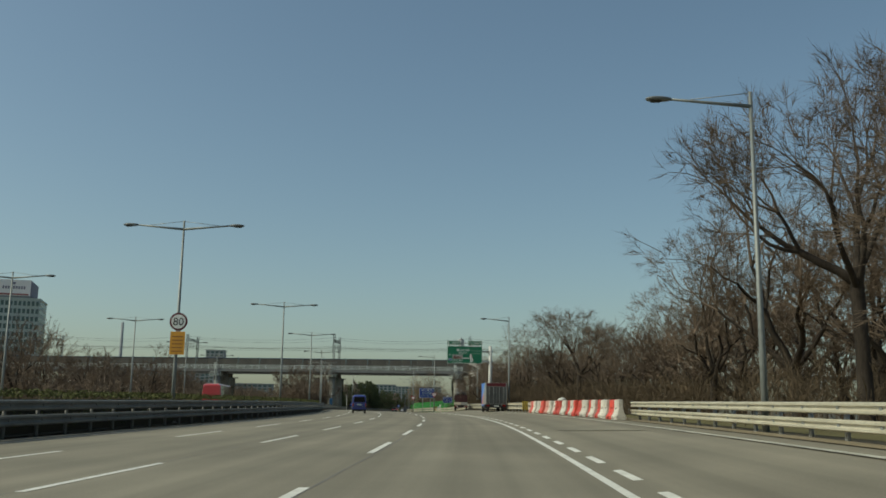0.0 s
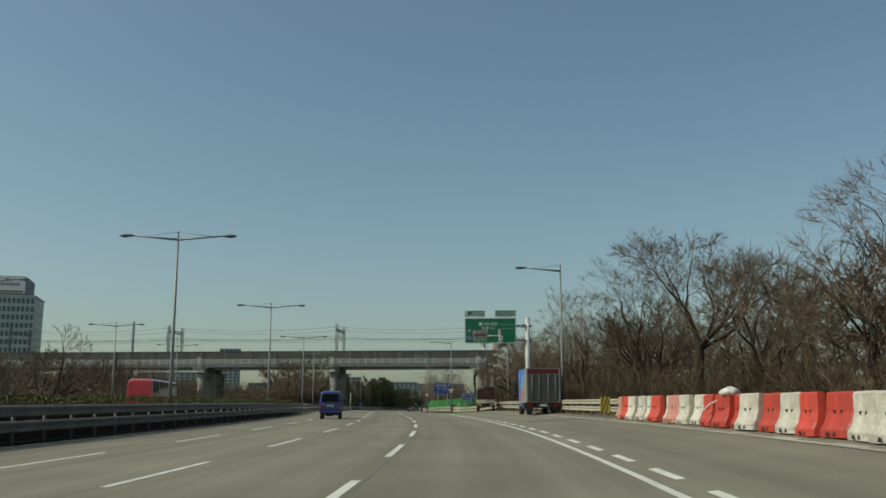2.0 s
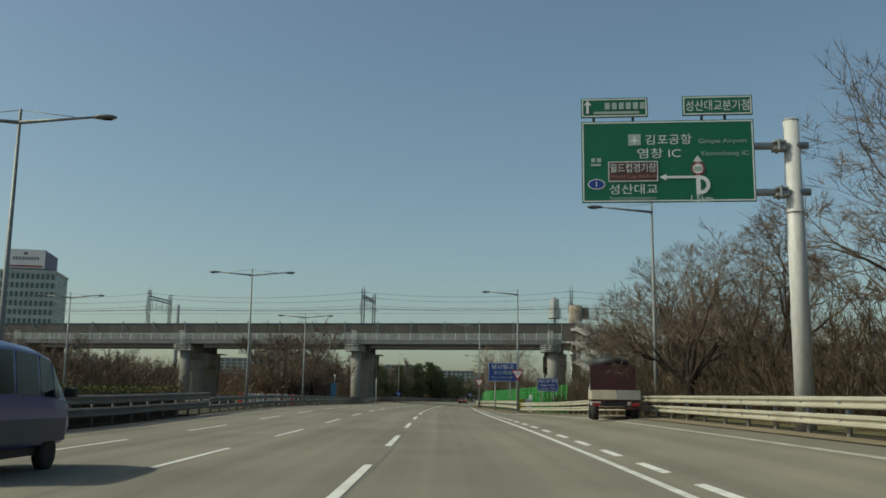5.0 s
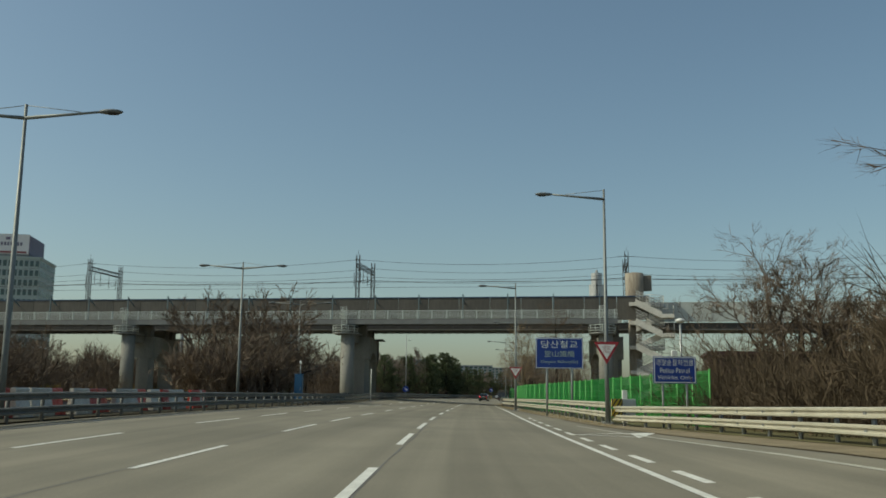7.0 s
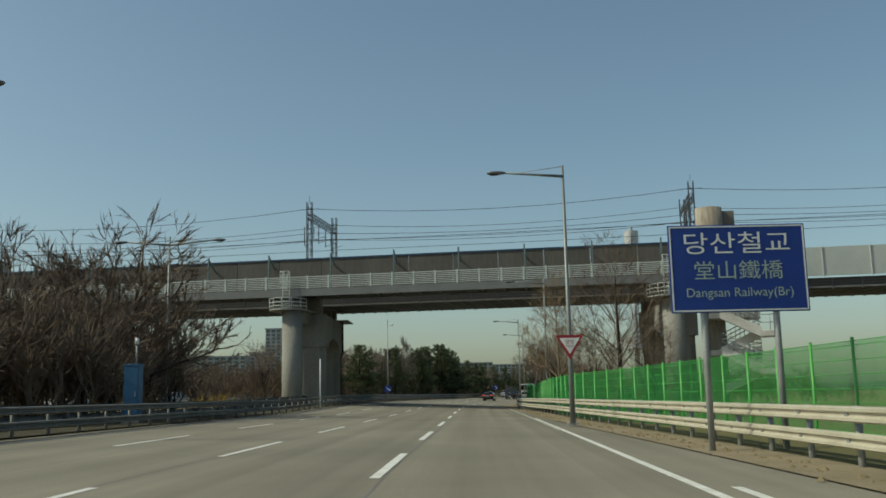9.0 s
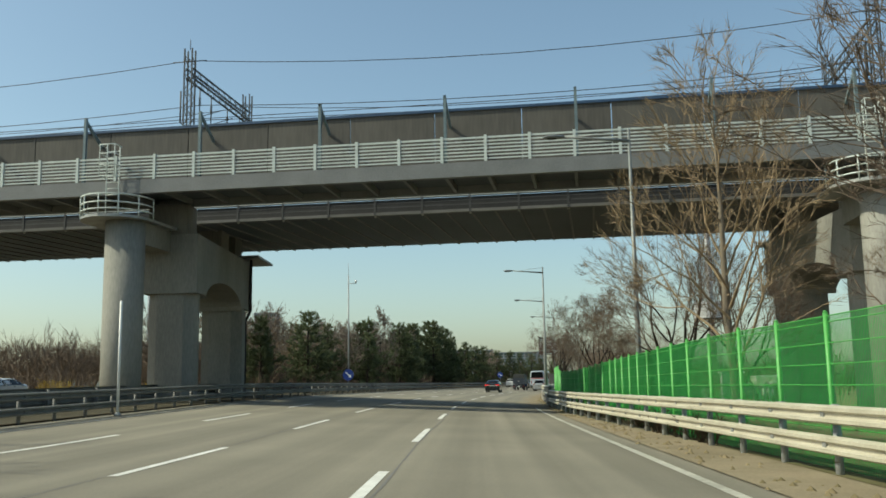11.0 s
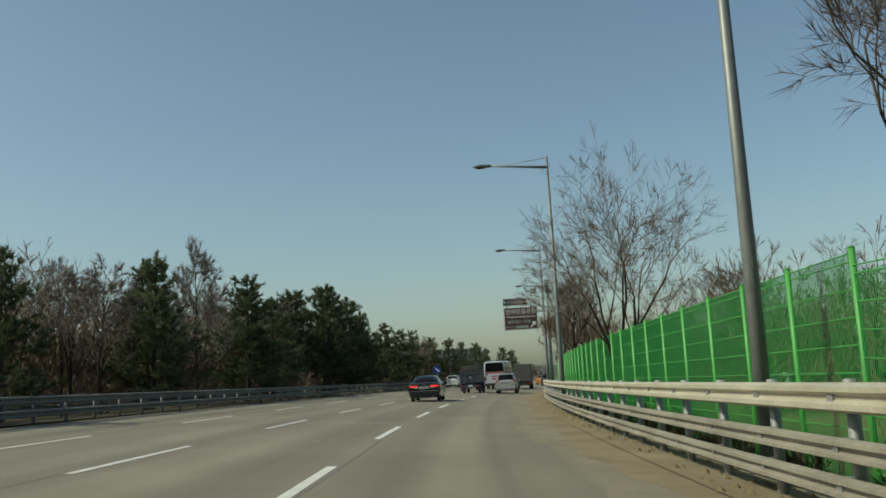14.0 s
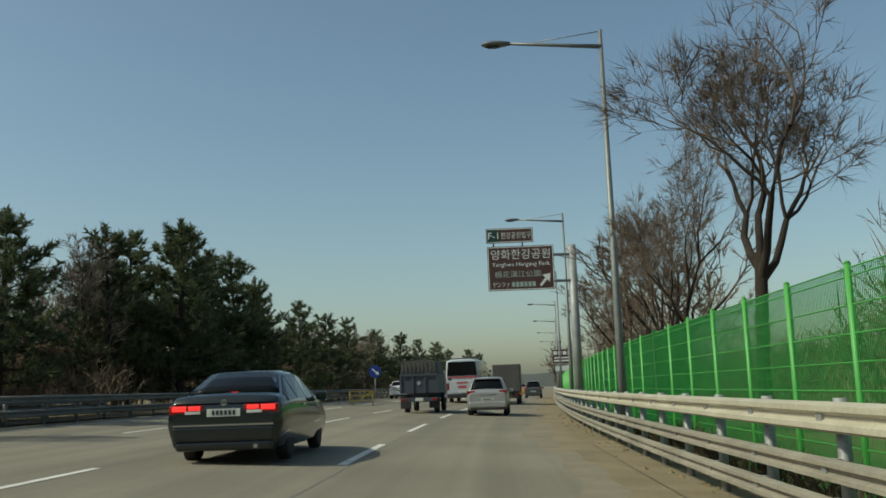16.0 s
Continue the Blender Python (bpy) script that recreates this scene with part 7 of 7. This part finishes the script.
for key, x, y, h in (("B", -35.0, 201.5, 11.0), ("A", -37.5, 206.0, 11.5), ("B", -37.6, 209.0, 9.5), ("A", -40.0, 199.5, 10.5), ("B", -37.0, 202.5, 9.0), ("C", -33.8, 205.5, 7.0), ("A", -62.0, 215.0, 8.5), ("B", -58.0, 200.0, 8.0), ("A", -41.5, 208.0, 9.5), ("C", -67.0, 222.0, 8.0), ("B", -66.0, 210.0, 8.0), ("A", -74.0, 225.0, 8.0), ("A", -65.0, 229.0, 7.0), ("C", -84.0, 214.0, 8.0), ("A", -33.5, 196.0, 6.5), ("C", -36.5, 197.0, 7.5)):
    tree(key, x + (3.2 if x > -45 else 0.0), y, h, 37 * h, "dense bare brown tree near the railway bridge", 0.2, "trees beyond the road")
rnd = random.Random(11)
for i in range(46):
    y = 266 + 3.6 * i + rnd.uniform(-2, 2)
    p = road(y, max(-20.5 - rnd.uniform(0, 9), OPP(y) + 1.0) if i % 2 else -16.8 - rnd.uniform(0, 4))
    tree("FGFGC"[i % 5], p.x, p.y, (rnd.uniform(8.0, 10.0) if not 326 < y < 346 else rnd.uniform(9.5, 11.0)), rnd.uniform(0, 360), "tall bare tree among the pines beside the road", p.z - 0.3, "median wood")
for key, x, y, h, b in (("F", -38.2, 310.7, 11.4, 4.2), ("G", -42.5, 303.0, 9.6, 4.0), ("F", -45.0, 307.0, 10.0, 4.2)):
    tree(key, x, y, h, 23 * h, "tall pale grey bare tree rising among the pines", 0.0, "median wood", breadth=b)

rnd = random.Random(19)
for i in range(27):
    y = 52 + 4.4 * i + rnd.uniform(-2, 2)
    p = road(y, rnd.uniform(15.5, 25))
    tree("ABAC"[i % 4], p.x, p.y, rnd.uniform(7.0, 9.6), rnd.uniform(0, 360), "bare brown tree standing further back from the road", 0.0, wide=1.2)


# ---- pines ----
def pine_meshes(seed, height=9.0):
    """A pine: a straight stem with whorls of rising branches that carry brushes of needles at their ends."""
    rnd = random.Random(seed)
    tr, nd = Geo(), Geo()
    lean = Vector((rnd.uniform(-0.05, 0.05), rnd.uniform(-0.05, 0.05), 1))
    tr.tube([lean * z for z in (-0.4, 1.0, 3.0, 5.5, 7.5, height - 0.3)], [0.17, 0.14, 0.115, 0.08, 0.045, 0.015], 8, caps=False)

    def brush(p, d, r):
        for k in range(10):
            v = skewed(d, rnd.uniform(0.15, 1.3), rnd) * r * rnd.uniform(0.7, 1.15)
            blade(nd, p + d * rnd.uniform(-0.15, 0.1), p + v, 0.038, 0, rnd)

    def bough(b, d, L, w, level):
        e = b + d * L
        mid = b.lerp(e, 0.5) - Vector((0, 0, 0.07 * L))
        tip = (e - mid).normalized() + Vector((0, 0, 0.35))
        tr.tube([b, mid, e], [w, w * 0.7, w * 0.3], 4 if level == 0 else 3, caps=False)
        m = max(2, int(L * 4.2))
        for j in range(m):
            f = (0.3 if level == 0 else 0.1) + (0.7 if level == 0 else 0.9) * (j + rnd.random()) / m
            q = b.lerp(mid, f * 2) if f < 0.5 else mid.lerp(e, f * 2 - 1)
            brush(q, (tip.normalized() + Vector((rnd.uniform(-0.7, 0.7), rnd.uniform(-0.7, 0.7), rnd.uniform(0, 0.6)))).normalized(), rnd.uniform(0.24, 0.4))
        if level == 0:
            for j in range(max(2, int(L * 2.6))):
                q = mid.lerp(e, rnd.uniform(-0.6, 0.8)) if rnd.random() < 0.6 else b.lerp(mid, rnd.uniform(0.5, 1))
                bough(q, skewed(d, rnd.uniform(0.5, 1.0), rnd), L * rnd.uniform(0.28, 0.45), w * 0.5, 1)

    z = height * rnd.uniform(0.12, 0.2)
    z0 = z
    while z < height - 0.5:
        f = (z - z0) / (height - z0)
        reach = (1 - f) ** 0.6 * height * 0.31 * rnd.uniform(0.65, 1.15) + 0.3
        n = rnd.choice((5, 5, 6))
        a0 = rnd.uniform(0, 6.3)
        for k in range(n):
            a = a0 + 2 * math.pi * k / n + rnd.uniform(-0.35, 0.35)
            up = rnd.uniform(0.05, 0.4) + 0.5 * f
            bough(lean * (z + rnd.uniform(-0.12, 0.12)), Vector((math.cos(a), math.sin(a), up)).normalized(), reach * rnd.uniform(0.55, 1.1), 0.04 * (1.1 - 0.6 * f), 0)
        z += rnd.uniform(0.5, 0.85) * (1 - 0.35 * f)
    for k in range(7):
        brush(lean * (height - 0.5 + 0.08 * k), skewed(Vector((0, 0, 1)), rnd.uniform(0.1, 0.7), rnd), 0.32)
    return tr.mesh("trunk", BARK), nd.mesh("crown", NEEDLE)


PINES = [pine_meshes(s) for s in (2, 9, 27, 33)]
rnd = random.Random(4)


def pine(x, y, h, z=0.4):
    t = tagged(new("pine_tree"), "dark green pine tree with a rounded uneven crown beside the road", "tree", "median wood")
    s = h / 9.0
    w = s * rnd.uniform(0.9, 1.35)
    t.matrix_basis = pose(x, y, z, 0, 0, rnd.uniform(0, 360)) @ Matrix.Diagonal((w, w, s, 1))
    for nm, me in zip(("trunk", "crown"), PINES[int(rnd.random() * 4)]):
        ob = new(nm, me)
        ob.parent = t


for x, y, h in ((-38.2, 266.5, 6.3), (-40.5, 273.0, 6.6), (-38.4, 279.5, 7.6), (-39.6, 291.0, 7.2), (-38.4, 304.0, 8.8), (-40.2, 307.5, 8.4), (-37.4, 318.8, 9.0), (-38.6, 322.5, 8.4), (-37.8, 327.0, 8.2),
                (-39.6, 343.0, 10.4), (-37.0, 346.0, 11.0), (-40.6, 347.5, 10.8), (-38.5, 351.0, 11.3), (-38.0, 354.5, 10.6), (-36.2, 357.0, 10.8), (-36.6, 360.5, 9.4), (-36.5, 364.0, 9.3), (-34.8, 371.0, 8.6), (-34.0, 380.0, 8.2),
                (-33.2, 390.0, 8.6), (-31.5, 402.0, 8.0), (-30.0, 415.0, 8.4), (-28.0, 430.0, 8.2), (-26.0, 446.0, 8.5), (-24.0, 462.0, 8.0), (-21.0, 480.0, 8.5), (-19.0, 500.0, 8.5), (-46.0, 300.0, 8.0), (-44.0, 350.0, 8.5)):
    pine(x, y, h)


# ---- undergrowth, hedges ----
def thicket(name, label, material, places, hgt, stems, spread, seed, category="undergrowth", tw=0.011):
    """Leafless shrubs (or, above 5 m, small trees) that divide into fine twigs, as one joined mass."""
    rnd = random.Random(seed)
    g = Geo()
    tall = hgt > 5

    def shoot(p, d, length, w, level):
        q = p + d * length
        blade(g, p, q, w, w * 0.6, rnd)
        if level == 0:
            for k in range(3):
                blade(g, p.lerp(q, rnd.uniform(0.2, 1)), q + skewed(d, rnd.uniform(0.2, 0.9), rnd) * length * rnd.uniform(0.5, 1.1), tw, 0, rnd)
            return
        for k in range(3 if level > 1 or tall else 2):
            f = 1.0 if k == 0 else rnd.uniform(0.35, 1.0)
            e = (skewed(d, rnd.uniform(0.2, 0.75), rnd) + Vector((0, 0, 0.12))).normalized()
            shoot(p.lerp(q, f), e, length * rnd.uniform(0.6, 0.88), max(w * 0.62, tw), level - 1)

    for p in places:
        h = hgt * rnd.uniform(0.6, 1.15)
        for k in range(stems):
            a, th = rnd.uniform(0, 6.28), rnd.uniform(0.02, 0.5 if tall else 0.75)
            r = spread * math.sqrt(rnd.random())
            b = p + Vector((r * math.cos(a), r * math.sin(a), -0.1))
            a = rnd.uniform(0, 6.28)
            d = Vector((math.cos(a) * math.sin(th), math.sin(a) * math.sin(th), math.cos(th)))
            k_ = rnd.uniform(0.6, 1.1)
            shoot(b, d, h * k_ * (0.31 if tall else 0.42), (0.05 if tall else 0.018) * k_, 3 if tall else 2)
    tagged(part(name, g, material), label, category, kind="stuff")


rnd = random.Random(77)
places = []
for i in range(240):
    y = 5 + 167 * rnd.random() ** 0.7
    p = road(y, rnd.uniform(11.5, 22))
    p.z += 0.2
    places.append(p)
thicket("undergrowth", "dense brown leafless shrubs under the roadside trees", BRUSH, places, 2.6, 9, 1.8, 1)
places = [road(rnd.uniform(55, 170), rnd.uniform(11.5, 17)) for i in range(130)]
thicket("undergrowth", "tall tangled brown shrubs behind the guard rail", BRUSH, places, 2.5, 15, 1.6, 21)
places = [road(rnd.uniform(82, 166), rnd.uniform(12.5, 20)) for i in range(80)]
thicket("undergrowth", "tall dense brown brush below the roadside trees", BRUSH, places, 4.4, 12, 2.0, 22, tw=0.013)
places = [road(rnd.uniform(85, 168), rnd.uniform(11.0, 13.5)) for i in range(70)]
thicket("hedge_shrubs", "brown leafless shrub hedge behind the guard rail", BRUSH, places, 1.9, 30, 1.3, 2)
places = []
for i in range(230):
    y = rnd.uniform(30, 300)
    p = road(y, OPP(y) - 15 - rnd.uniform(1.5, 14))
    places.append(p)
thicket("undergrowth", "brown leafless shrubs beyond the opposite carriageway", TWIG, places, 3.6, 8, 2.4, 3, tw=0.022)
places = []
for i in range(170):
    y = rnd.uniform(262, 440)
    places.append(road(y, -13.5 - rnd.uniform(1, 13)))
thicket("undergrowth", "brown undergrowth between the pines", TWIG, places, 2.6, 8, 1.8, 4, tw=0.02)
places = [road(rnd.uniform(250, 420), rnd.uniform(9, 26)) for i in range(110)]
thicket("undergrowth", "pale brown shrubs behind the green fence", TWIG_PALE, places, 2.2, 9, 1.8, 6)
places = [road(y, rnd.uniform(5.85, 6.1)) for y in [rnd.uniform(216, 335) for i in range(230)]]
thicket("fence_undergrowth", "low dry brown brush along the foot of the green fence", BRUSH, places, 0.7, 6, 0.15, 9, tw=0.008)
places = [road(y, OPP(y) - 15.0 - rnd.uniform(1, 3)) for y in (150, 158, 171, 180, 214, 222, 230, 246, 255, 262, 274, 280, 291, 298, 306, 318)]
thicket("forsythia", "yellow forsythia bushes in bloom beyond the road", YELLOW_BLOOM, places, 1.9, 40, 1.6, 8, "bush")


def hedge(y0, y1, d0, d1, h, label, seed):
    rnd = random.Random(seed)
    g = Geo()
    n = int((y1 - y0) * 300)
    for i in range(n):
        y, u = rnd.uniform(y0, y1), rnd.random()
        side = rnd.random()
        d = d0 + (d1 - d0) * (0.02 if side < 0.3 else 0.98 if side > 0.85 else u)
        z = h * (rnd.uniform(0.2, 1) if side < 0.3 or side > 0.85 else rnd.uniform(0.93, 1.06)) + 0.05 * math.sin(y * 1.3)
        p = road(y, d, z)
        a = Vector((rnd.uniform(-1, 1), rnd.uniform(-1, 1), rnd.uniform(-1, 1))).normalized() * 0.042
        b = a.cross(Vector((rnd.uniform(-1, 1), rnd.uniform(-1, 1), rnd.uniform(-1, 1)))).normalized() * 0.028
        g.add([p - a, p - b, p + a, p + b], [(0, 1, 2, 3)])
    tagged(part("hedge", g, HEDGE), label, "hedge", kind="stuff")


hedge(0, 132, -13.3, -11.0, 1.28, "clipped yellow-green hedge along the median", 1)
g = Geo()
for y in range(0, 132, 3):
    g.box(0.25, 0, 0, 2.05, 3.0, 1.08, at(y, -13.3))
tagged(part("hedge_core", g, mat("dark_hedge_inside", (0.035, 0.03, 0.015), 0.95, None, 2, 12, 0.5)), "plain dark boxes filling the inside of the clipped hedge", "hedge", kind="stuff")


# ---- buildings, far ----
FACADE = mat("pale_tower_facade", (0.42, 0.49, 0.48), 0.6, (0.34, 0.4, 0.39), 0.15, 2)
FGLASS = mat("greenish_facade_glass", (0.07, 0.12, 0.12), 0.15, (0.05, 0.09, 0.09), 0.3, 3)
BOARD = mat("pale_billboard", (0.78, 0.78, 0.79), 0.6, (0.7, 0.7, 0.71), 0.2, 3)
BOARD_D = mat("purple_grey_billboard", (0.16, 0.15, 0.22), 0.6, (0.13, 0.12, 0.18), 0.2, 3)
GREYB2 = mat("grey_far_wall", (0.26, 0.29, 0.31), 0.8, (0.2, 0.22, 0.24), 0.1, 2)


def tower_block(name, label, x, y, w, dpt, h, storeys, bays, rz, wall, board=False):
    t = thing(name, label, "building", "far buildings", m=pose(x, y, -0.4, 0, 0, rz))
    body = part("wall", Geo().box(-w / 2, 0, 0, w / 2, dpt, h), wall, t)
    fh, bw = h / storeys, w / bays
    pane = Geo().box(-bw * 0.32, -0.15, fh * 0.2, bw * 0.32, 0.05, fh * 0.8).mesh("window", FGLASS)
    for s in range(storeys):
        for b in range(bays):
            ob = new("window", pane)
            ob.parent, ob.location = t, (-w / 2 + bw * (b + 0.5), 0, s * fh)
    nb = max(2, int(dpt / bw))
    pane = Geo().box(-0.05, -bw * 0.3, fh * 0.2, 0.15, bw * 0.3, fh * 0.8).mesh("window", FGLASS)
    for s in range(storeys if board else 0):
        for b in range(nb):
            ob = new("window", pane)
            ob.parent, ob.location = t, (w / 2, dpt * (b + 0.5) / nb, s * fh)
    part("roof_slab", Geo().box(-w / 2 - 0.4, -0.4, h, w / 2 + 0.4, dpt + 0.4, h + 0.8), wall, t)
    if board:
        part("billboard", Geo().box(-w * 0.36, 0.5, h + 2.0, w * 0.3, 1.2, h + 10.5), BOARD, t)
        bars([(-w * 0.22 + w * 0.05 * k, h + 6.3, w * 0.032, 1.5) for k in range(9)] + [(-w * 0.03, h + 8.6, w * 0.07, 1.2)], t, BOARD_D, y=0.45, name="lettering_bar")
        bars([(-w * 0.03, h + 2.7, w * 0.6, 0.9)], t, mat("red_band", (0.3, 0.1, 0.1), 0.6), y=0.46, name="red_band")
        part("billboard_side", Geo().box(w * 0.3, 0.5, h + 2.0, w * 0.32, dpt * 0.9, h + 10.0), BOARD_D, t)
        part("roof_house", Geo().box(-w * 0.34, 1.3, h + 0.8, w * 0.3, dpt * 0.9, h + 9.5), GREYB2, t)
    return t


tower_block("tower_building", "pale green-grey tower building with a rooftop billboard", -244, 478, 26, 26, 57.5, 14, 12, 18, FACADE, True)
tower_block("office_building", "low beige building beside the tower", -225, 430, 22, 14, 26, 7, 8, 18, mat("beige_far_wall", (0.3, 0.26, 0.22), 0.8, None, 0.1, 2))
for i, (x, y, w, h) in enumerate(((-300, 865, 58, 36), (-251, 881, 17, 58), (-225, 930, 40, 28), (-160, 1000, 30, 36), (-120, 1100, 50, 34), (-90, 1300, 80, 38), (-270, 900, 20, 40))):
    tower_block("apartment_building", "distant grey apartment building on the skyline", x, y, w, 14, h, max(4, int(h / 3)), max(4, int(w / 5)), 6, GREYB2)

chimney = thing("chimney", "slim pale chimney on the skyline", "chimney", m=pose(-331, 850, -1))
part("shaft", Geo().tube([(0, 0, 0), (0, 0, 82)], [2.0, 1.3], 14), GREYB2, chimney)

# low brown shed and park lamps behind the fence
shed = thing("brown_shed", "dark brown metal shed behind the guard rail", "shed", m=pose(6.3, 181.5, -0.6, 0, 0, -3))
SHED = mat("brown_shed_panel", (0.065, 0.032, 0.024), 0.7, (0.045, 0.022, 0.017), 0.6, 8, 0.1)
part("wall", Geo().box(-3.5, 0, 0, 8.0, 6.0, 4.3), SHED, shed, bevel=0.03)
part("roof", Geo().box(-3.7, -0.2, 4.3, 8.2, 6.2, 4.5), SHED, shed)
g = Geo()
for k in range(30):
    g.box(-3.4 + 0.38 * k, -0.03, 0.1, -3.36 + 0.38 * k, 0.0, 4.2)
part("wall_ribs", g, SHED, shed)
for x, y, h in ((0.3, 181.0, 5.6), (4.6, 176.0, 5.9)):
    t = thing("park_lamp", "park lamp with a white globe head on a slim pole", "lamp", "park lamps", m=pose(x, y - 6, -0.5))
    part("pole", Geo().tube([(0, 0, 0), (0, 0, h)], 0.06, 8), GALV, t)
    g = Geo()
    g.loft([[(r * math.cos(a), r * math.sin(a), h + z) for a in [2 * math.pi * k / 14 for k in range(14)]] for z, r in ((0, 0.07), (0.05, 0.24), (0.12, 0.27), (0.2, 0.22), (0.26, 0.06))], smooth=True)
    part("globe", g, WHITE, t)
kiosk = thing("white_kiosk", "small white booth standing behind the green fence", "booth", m=pose(-4.6, 256.5, -0.7))
part("wall", Geo().box(-0.6, 0, 0, 0.6, 1.0, 2.3), WHITE, kiosk, bevel=0.02)
part("window", Geo().box(-0.2, -0.02, 1.2, 0.2, 0.0, 1.8), GLASS, kiosk)
part("roof", Geo().box(-0.7, -0.1, 2.3, 0.7, 1.1, 2.42), WHITE, kiosk)
wall = thing("picket_fence", "low white picket fence in the riverside park", "fence", m=pose(-3.4, 256.6, -0.7))
for k in range(16):
    part("picket", Geo().box(0.3 * k, 0, 0, 0.3 * k + 0.14, 0.06, 1.5), WHITE, wall)
part("top_bar", Geo().box(0, 0.06, 1.35, 4.7, 0.1, 1.48), WHITE, wall)
# parked cars beyond the green fence
for i, (col, nm) in enumerate((((0.62, 0.62, 0.6), "white"), ((0.05, 0.05, 0.055), "black"), ((0.3, 0.3, 0.31), "grey"), ((0.6, 0.6, 0.58), "white"), ((0.12, 0.13, 0.15), "dark grey"), ((0.45, 0.45, 0.44), "silver"))):
    hatch("parked_car", nm + " car parked in the lot beyond the green fence", pose(-9.0 + 2.8 * i, 287.5 + 0.5 * i, -0.62, 0, 0, 8), paint("parked_car_paint", col), Hh=1.5, group="parked cars")
# white tents far left
for i, (x, y) in enumerate(((-62, 150), (-56, 160), (-66, 168))):
    t = thing("market_tent", "white pitched tent beyond the bare trees", "tent", "tents", m=pose(x, y, rise(y), 0, 0, 10))
    part("roof", Geo().loft([[(-4, -3, 2.6), (4, -3, 2.6), (4, 3, 2.6), (-4, 3, 2.6)], [(-0.1, -0.1, 4.6), (0.1, -0.1, 4.6), (0.1, 0.1, 4.6), (-0.1, 0.1, 4.6)]]), WHITE, t)
    for a in (-3.8, 3.8):
        for b in (-2.8, 2.8):
            part("pole", Geo().tube([(a, b, -0.5), (a, b, 2.6)], 0.05, 6), GALV, t)
# far wooded bank that closes the view
rnd = random.Random(9)
places = []
for i in range(220):
    y = rnd.uniform(430, 800)
    d = rnd.choice((-1, 1)) * rnd.uniform(9, 60) - 3
    places.append(road(y, d if d < -14 or d > 8 else -20))
thicket("far_wood", "distant brown leafless wood along the road", TWIG, places, 9.0, 2, 4.0, 12, "wood", tw=0.05)
places = [Vector((x, rnd.uniform(300, 420) + (0 if x < -95 else 110), -0.5)) for x in [rnd.uniform(-280, -66) for i in range(250)]]
thicket("far_wood", "distant brown leafless wood beyond the bridge", TWIG, places, 11.5, 3, 4.5, 13, "wood", tw=0.055)
places = [Vector((rnd.uniform(30, 60), rnd.uniform(-60, 600), -1.5)) for i in range(150)]
thicket("river_shrubs", "brown riverside shrubs beyond the trees", TWIG, places, 4.0, 6, 3.0, 14, "wood", tw=0.02)
places = [Vector((rnd.uniform(-130, -64), rnd.uniform(205, 232), 0.0)) for i in range(90)] + [road(y, OPP(y) - 15 - rnd.uniform(4, 26)) for y in [rnd.uniform(110, 230) for i in range(130)]]
thicket("brown_wood", "dense brown leafless wood on both sides of the railway bridge", TWIG, places, 7.2, 3, 3.0, 15, "wood", tw=0.034)
places = []
for i in range(110):
    y = rnd.uniform(268, 400)
    places.append(road(y, rnd.uniform(OPP(y) + 1.0, -21.0)))
thicket("brown_wood", "tall brown leafless wood behind the pines", TWIG, places, 7.6, 4, 2.2, 16, "wood", tw=0.03)
places = [road(y, rnd.uniform(OPP(y) + 1.2, -14.8)) for y in [rnd.uniform(191, 211) for i in range(62)]] + [road(y, OPP(y) - 17.0 - rnd.uniform(0, 12)) for y in [rnd.uniform(190, 232) for i in range(52)]]
thicket("brown_wood", "dense reddish-brown leafless thicket before the railway bridge", TWIG, places, 6.6, 5, 2.0, 17, "wood", tw=0.028)
places = [road(rnd.uniform(284, 350), rnd.uniform(9, 26)) for i in range(60)]
thicket("brown_wood", "reddish-brown leafless young trees behind the green fence", TWIG, places, 5.2, 4, 2.0, 18, "wood", tw=0.016)
places = [road(y, rnd.uniform(OPP(y) + 1.0, -22.5)) for y in [rnd.uniform(290, 352) for i in range(36)]]
thicket("brown_wood", "tall pale brown leafless trees rising behind the pines", TWIG_PALE, places, 9.2, 5, 2.0, 19, "wood", tw=0.022)
places = [Vector((rnd.uniform(-4, 26), rnd.uniform(298, 372), -0.6)) for i in range(90)]
thicket("brown_wood", "dense brown leafless wood beyond the car park", BRUSH, places, 5.6, 4, 2.2, 20, "wood", tw=0.02)
places = [road(y, OPP(y) - 17.0 - rnd.uniform(0, 30)) for y in [rnd.uniform(258, 372) for i in range(130)]]
thicket("brown_wood", "dense brown leafless wood beyond the railway bridge", TWIG, places, 9.4, 5, 2.6, 23, "wood", tw=0.032)
HILL = mat("hazy_hill_wood", (0.09, 0.10, 0.09), 0.95, (0.06, 0.07, 0.065), 0.02, 0.2)
g = Geo()
rings = []
for k in range(60):
    x = -2600 + 5200 * k / 59
    h = 26 + 22 * noise.noise(Vector((x * 0.002, 0.3, 0))) + 8 * noise.noise(Vector((x * 0.011, 1.3, 0)))
    rings.append([(x, 2600, -6), (x, 2660, max(8, h)), (x, 2900, max(8, h) * 0.7), (x, 3000, -6)])
tagged(part("hills", g.loft(rings, closed=False, smooth=True), HILL), "low hazy wooded hills on the horizon", "hills", kind="structure")
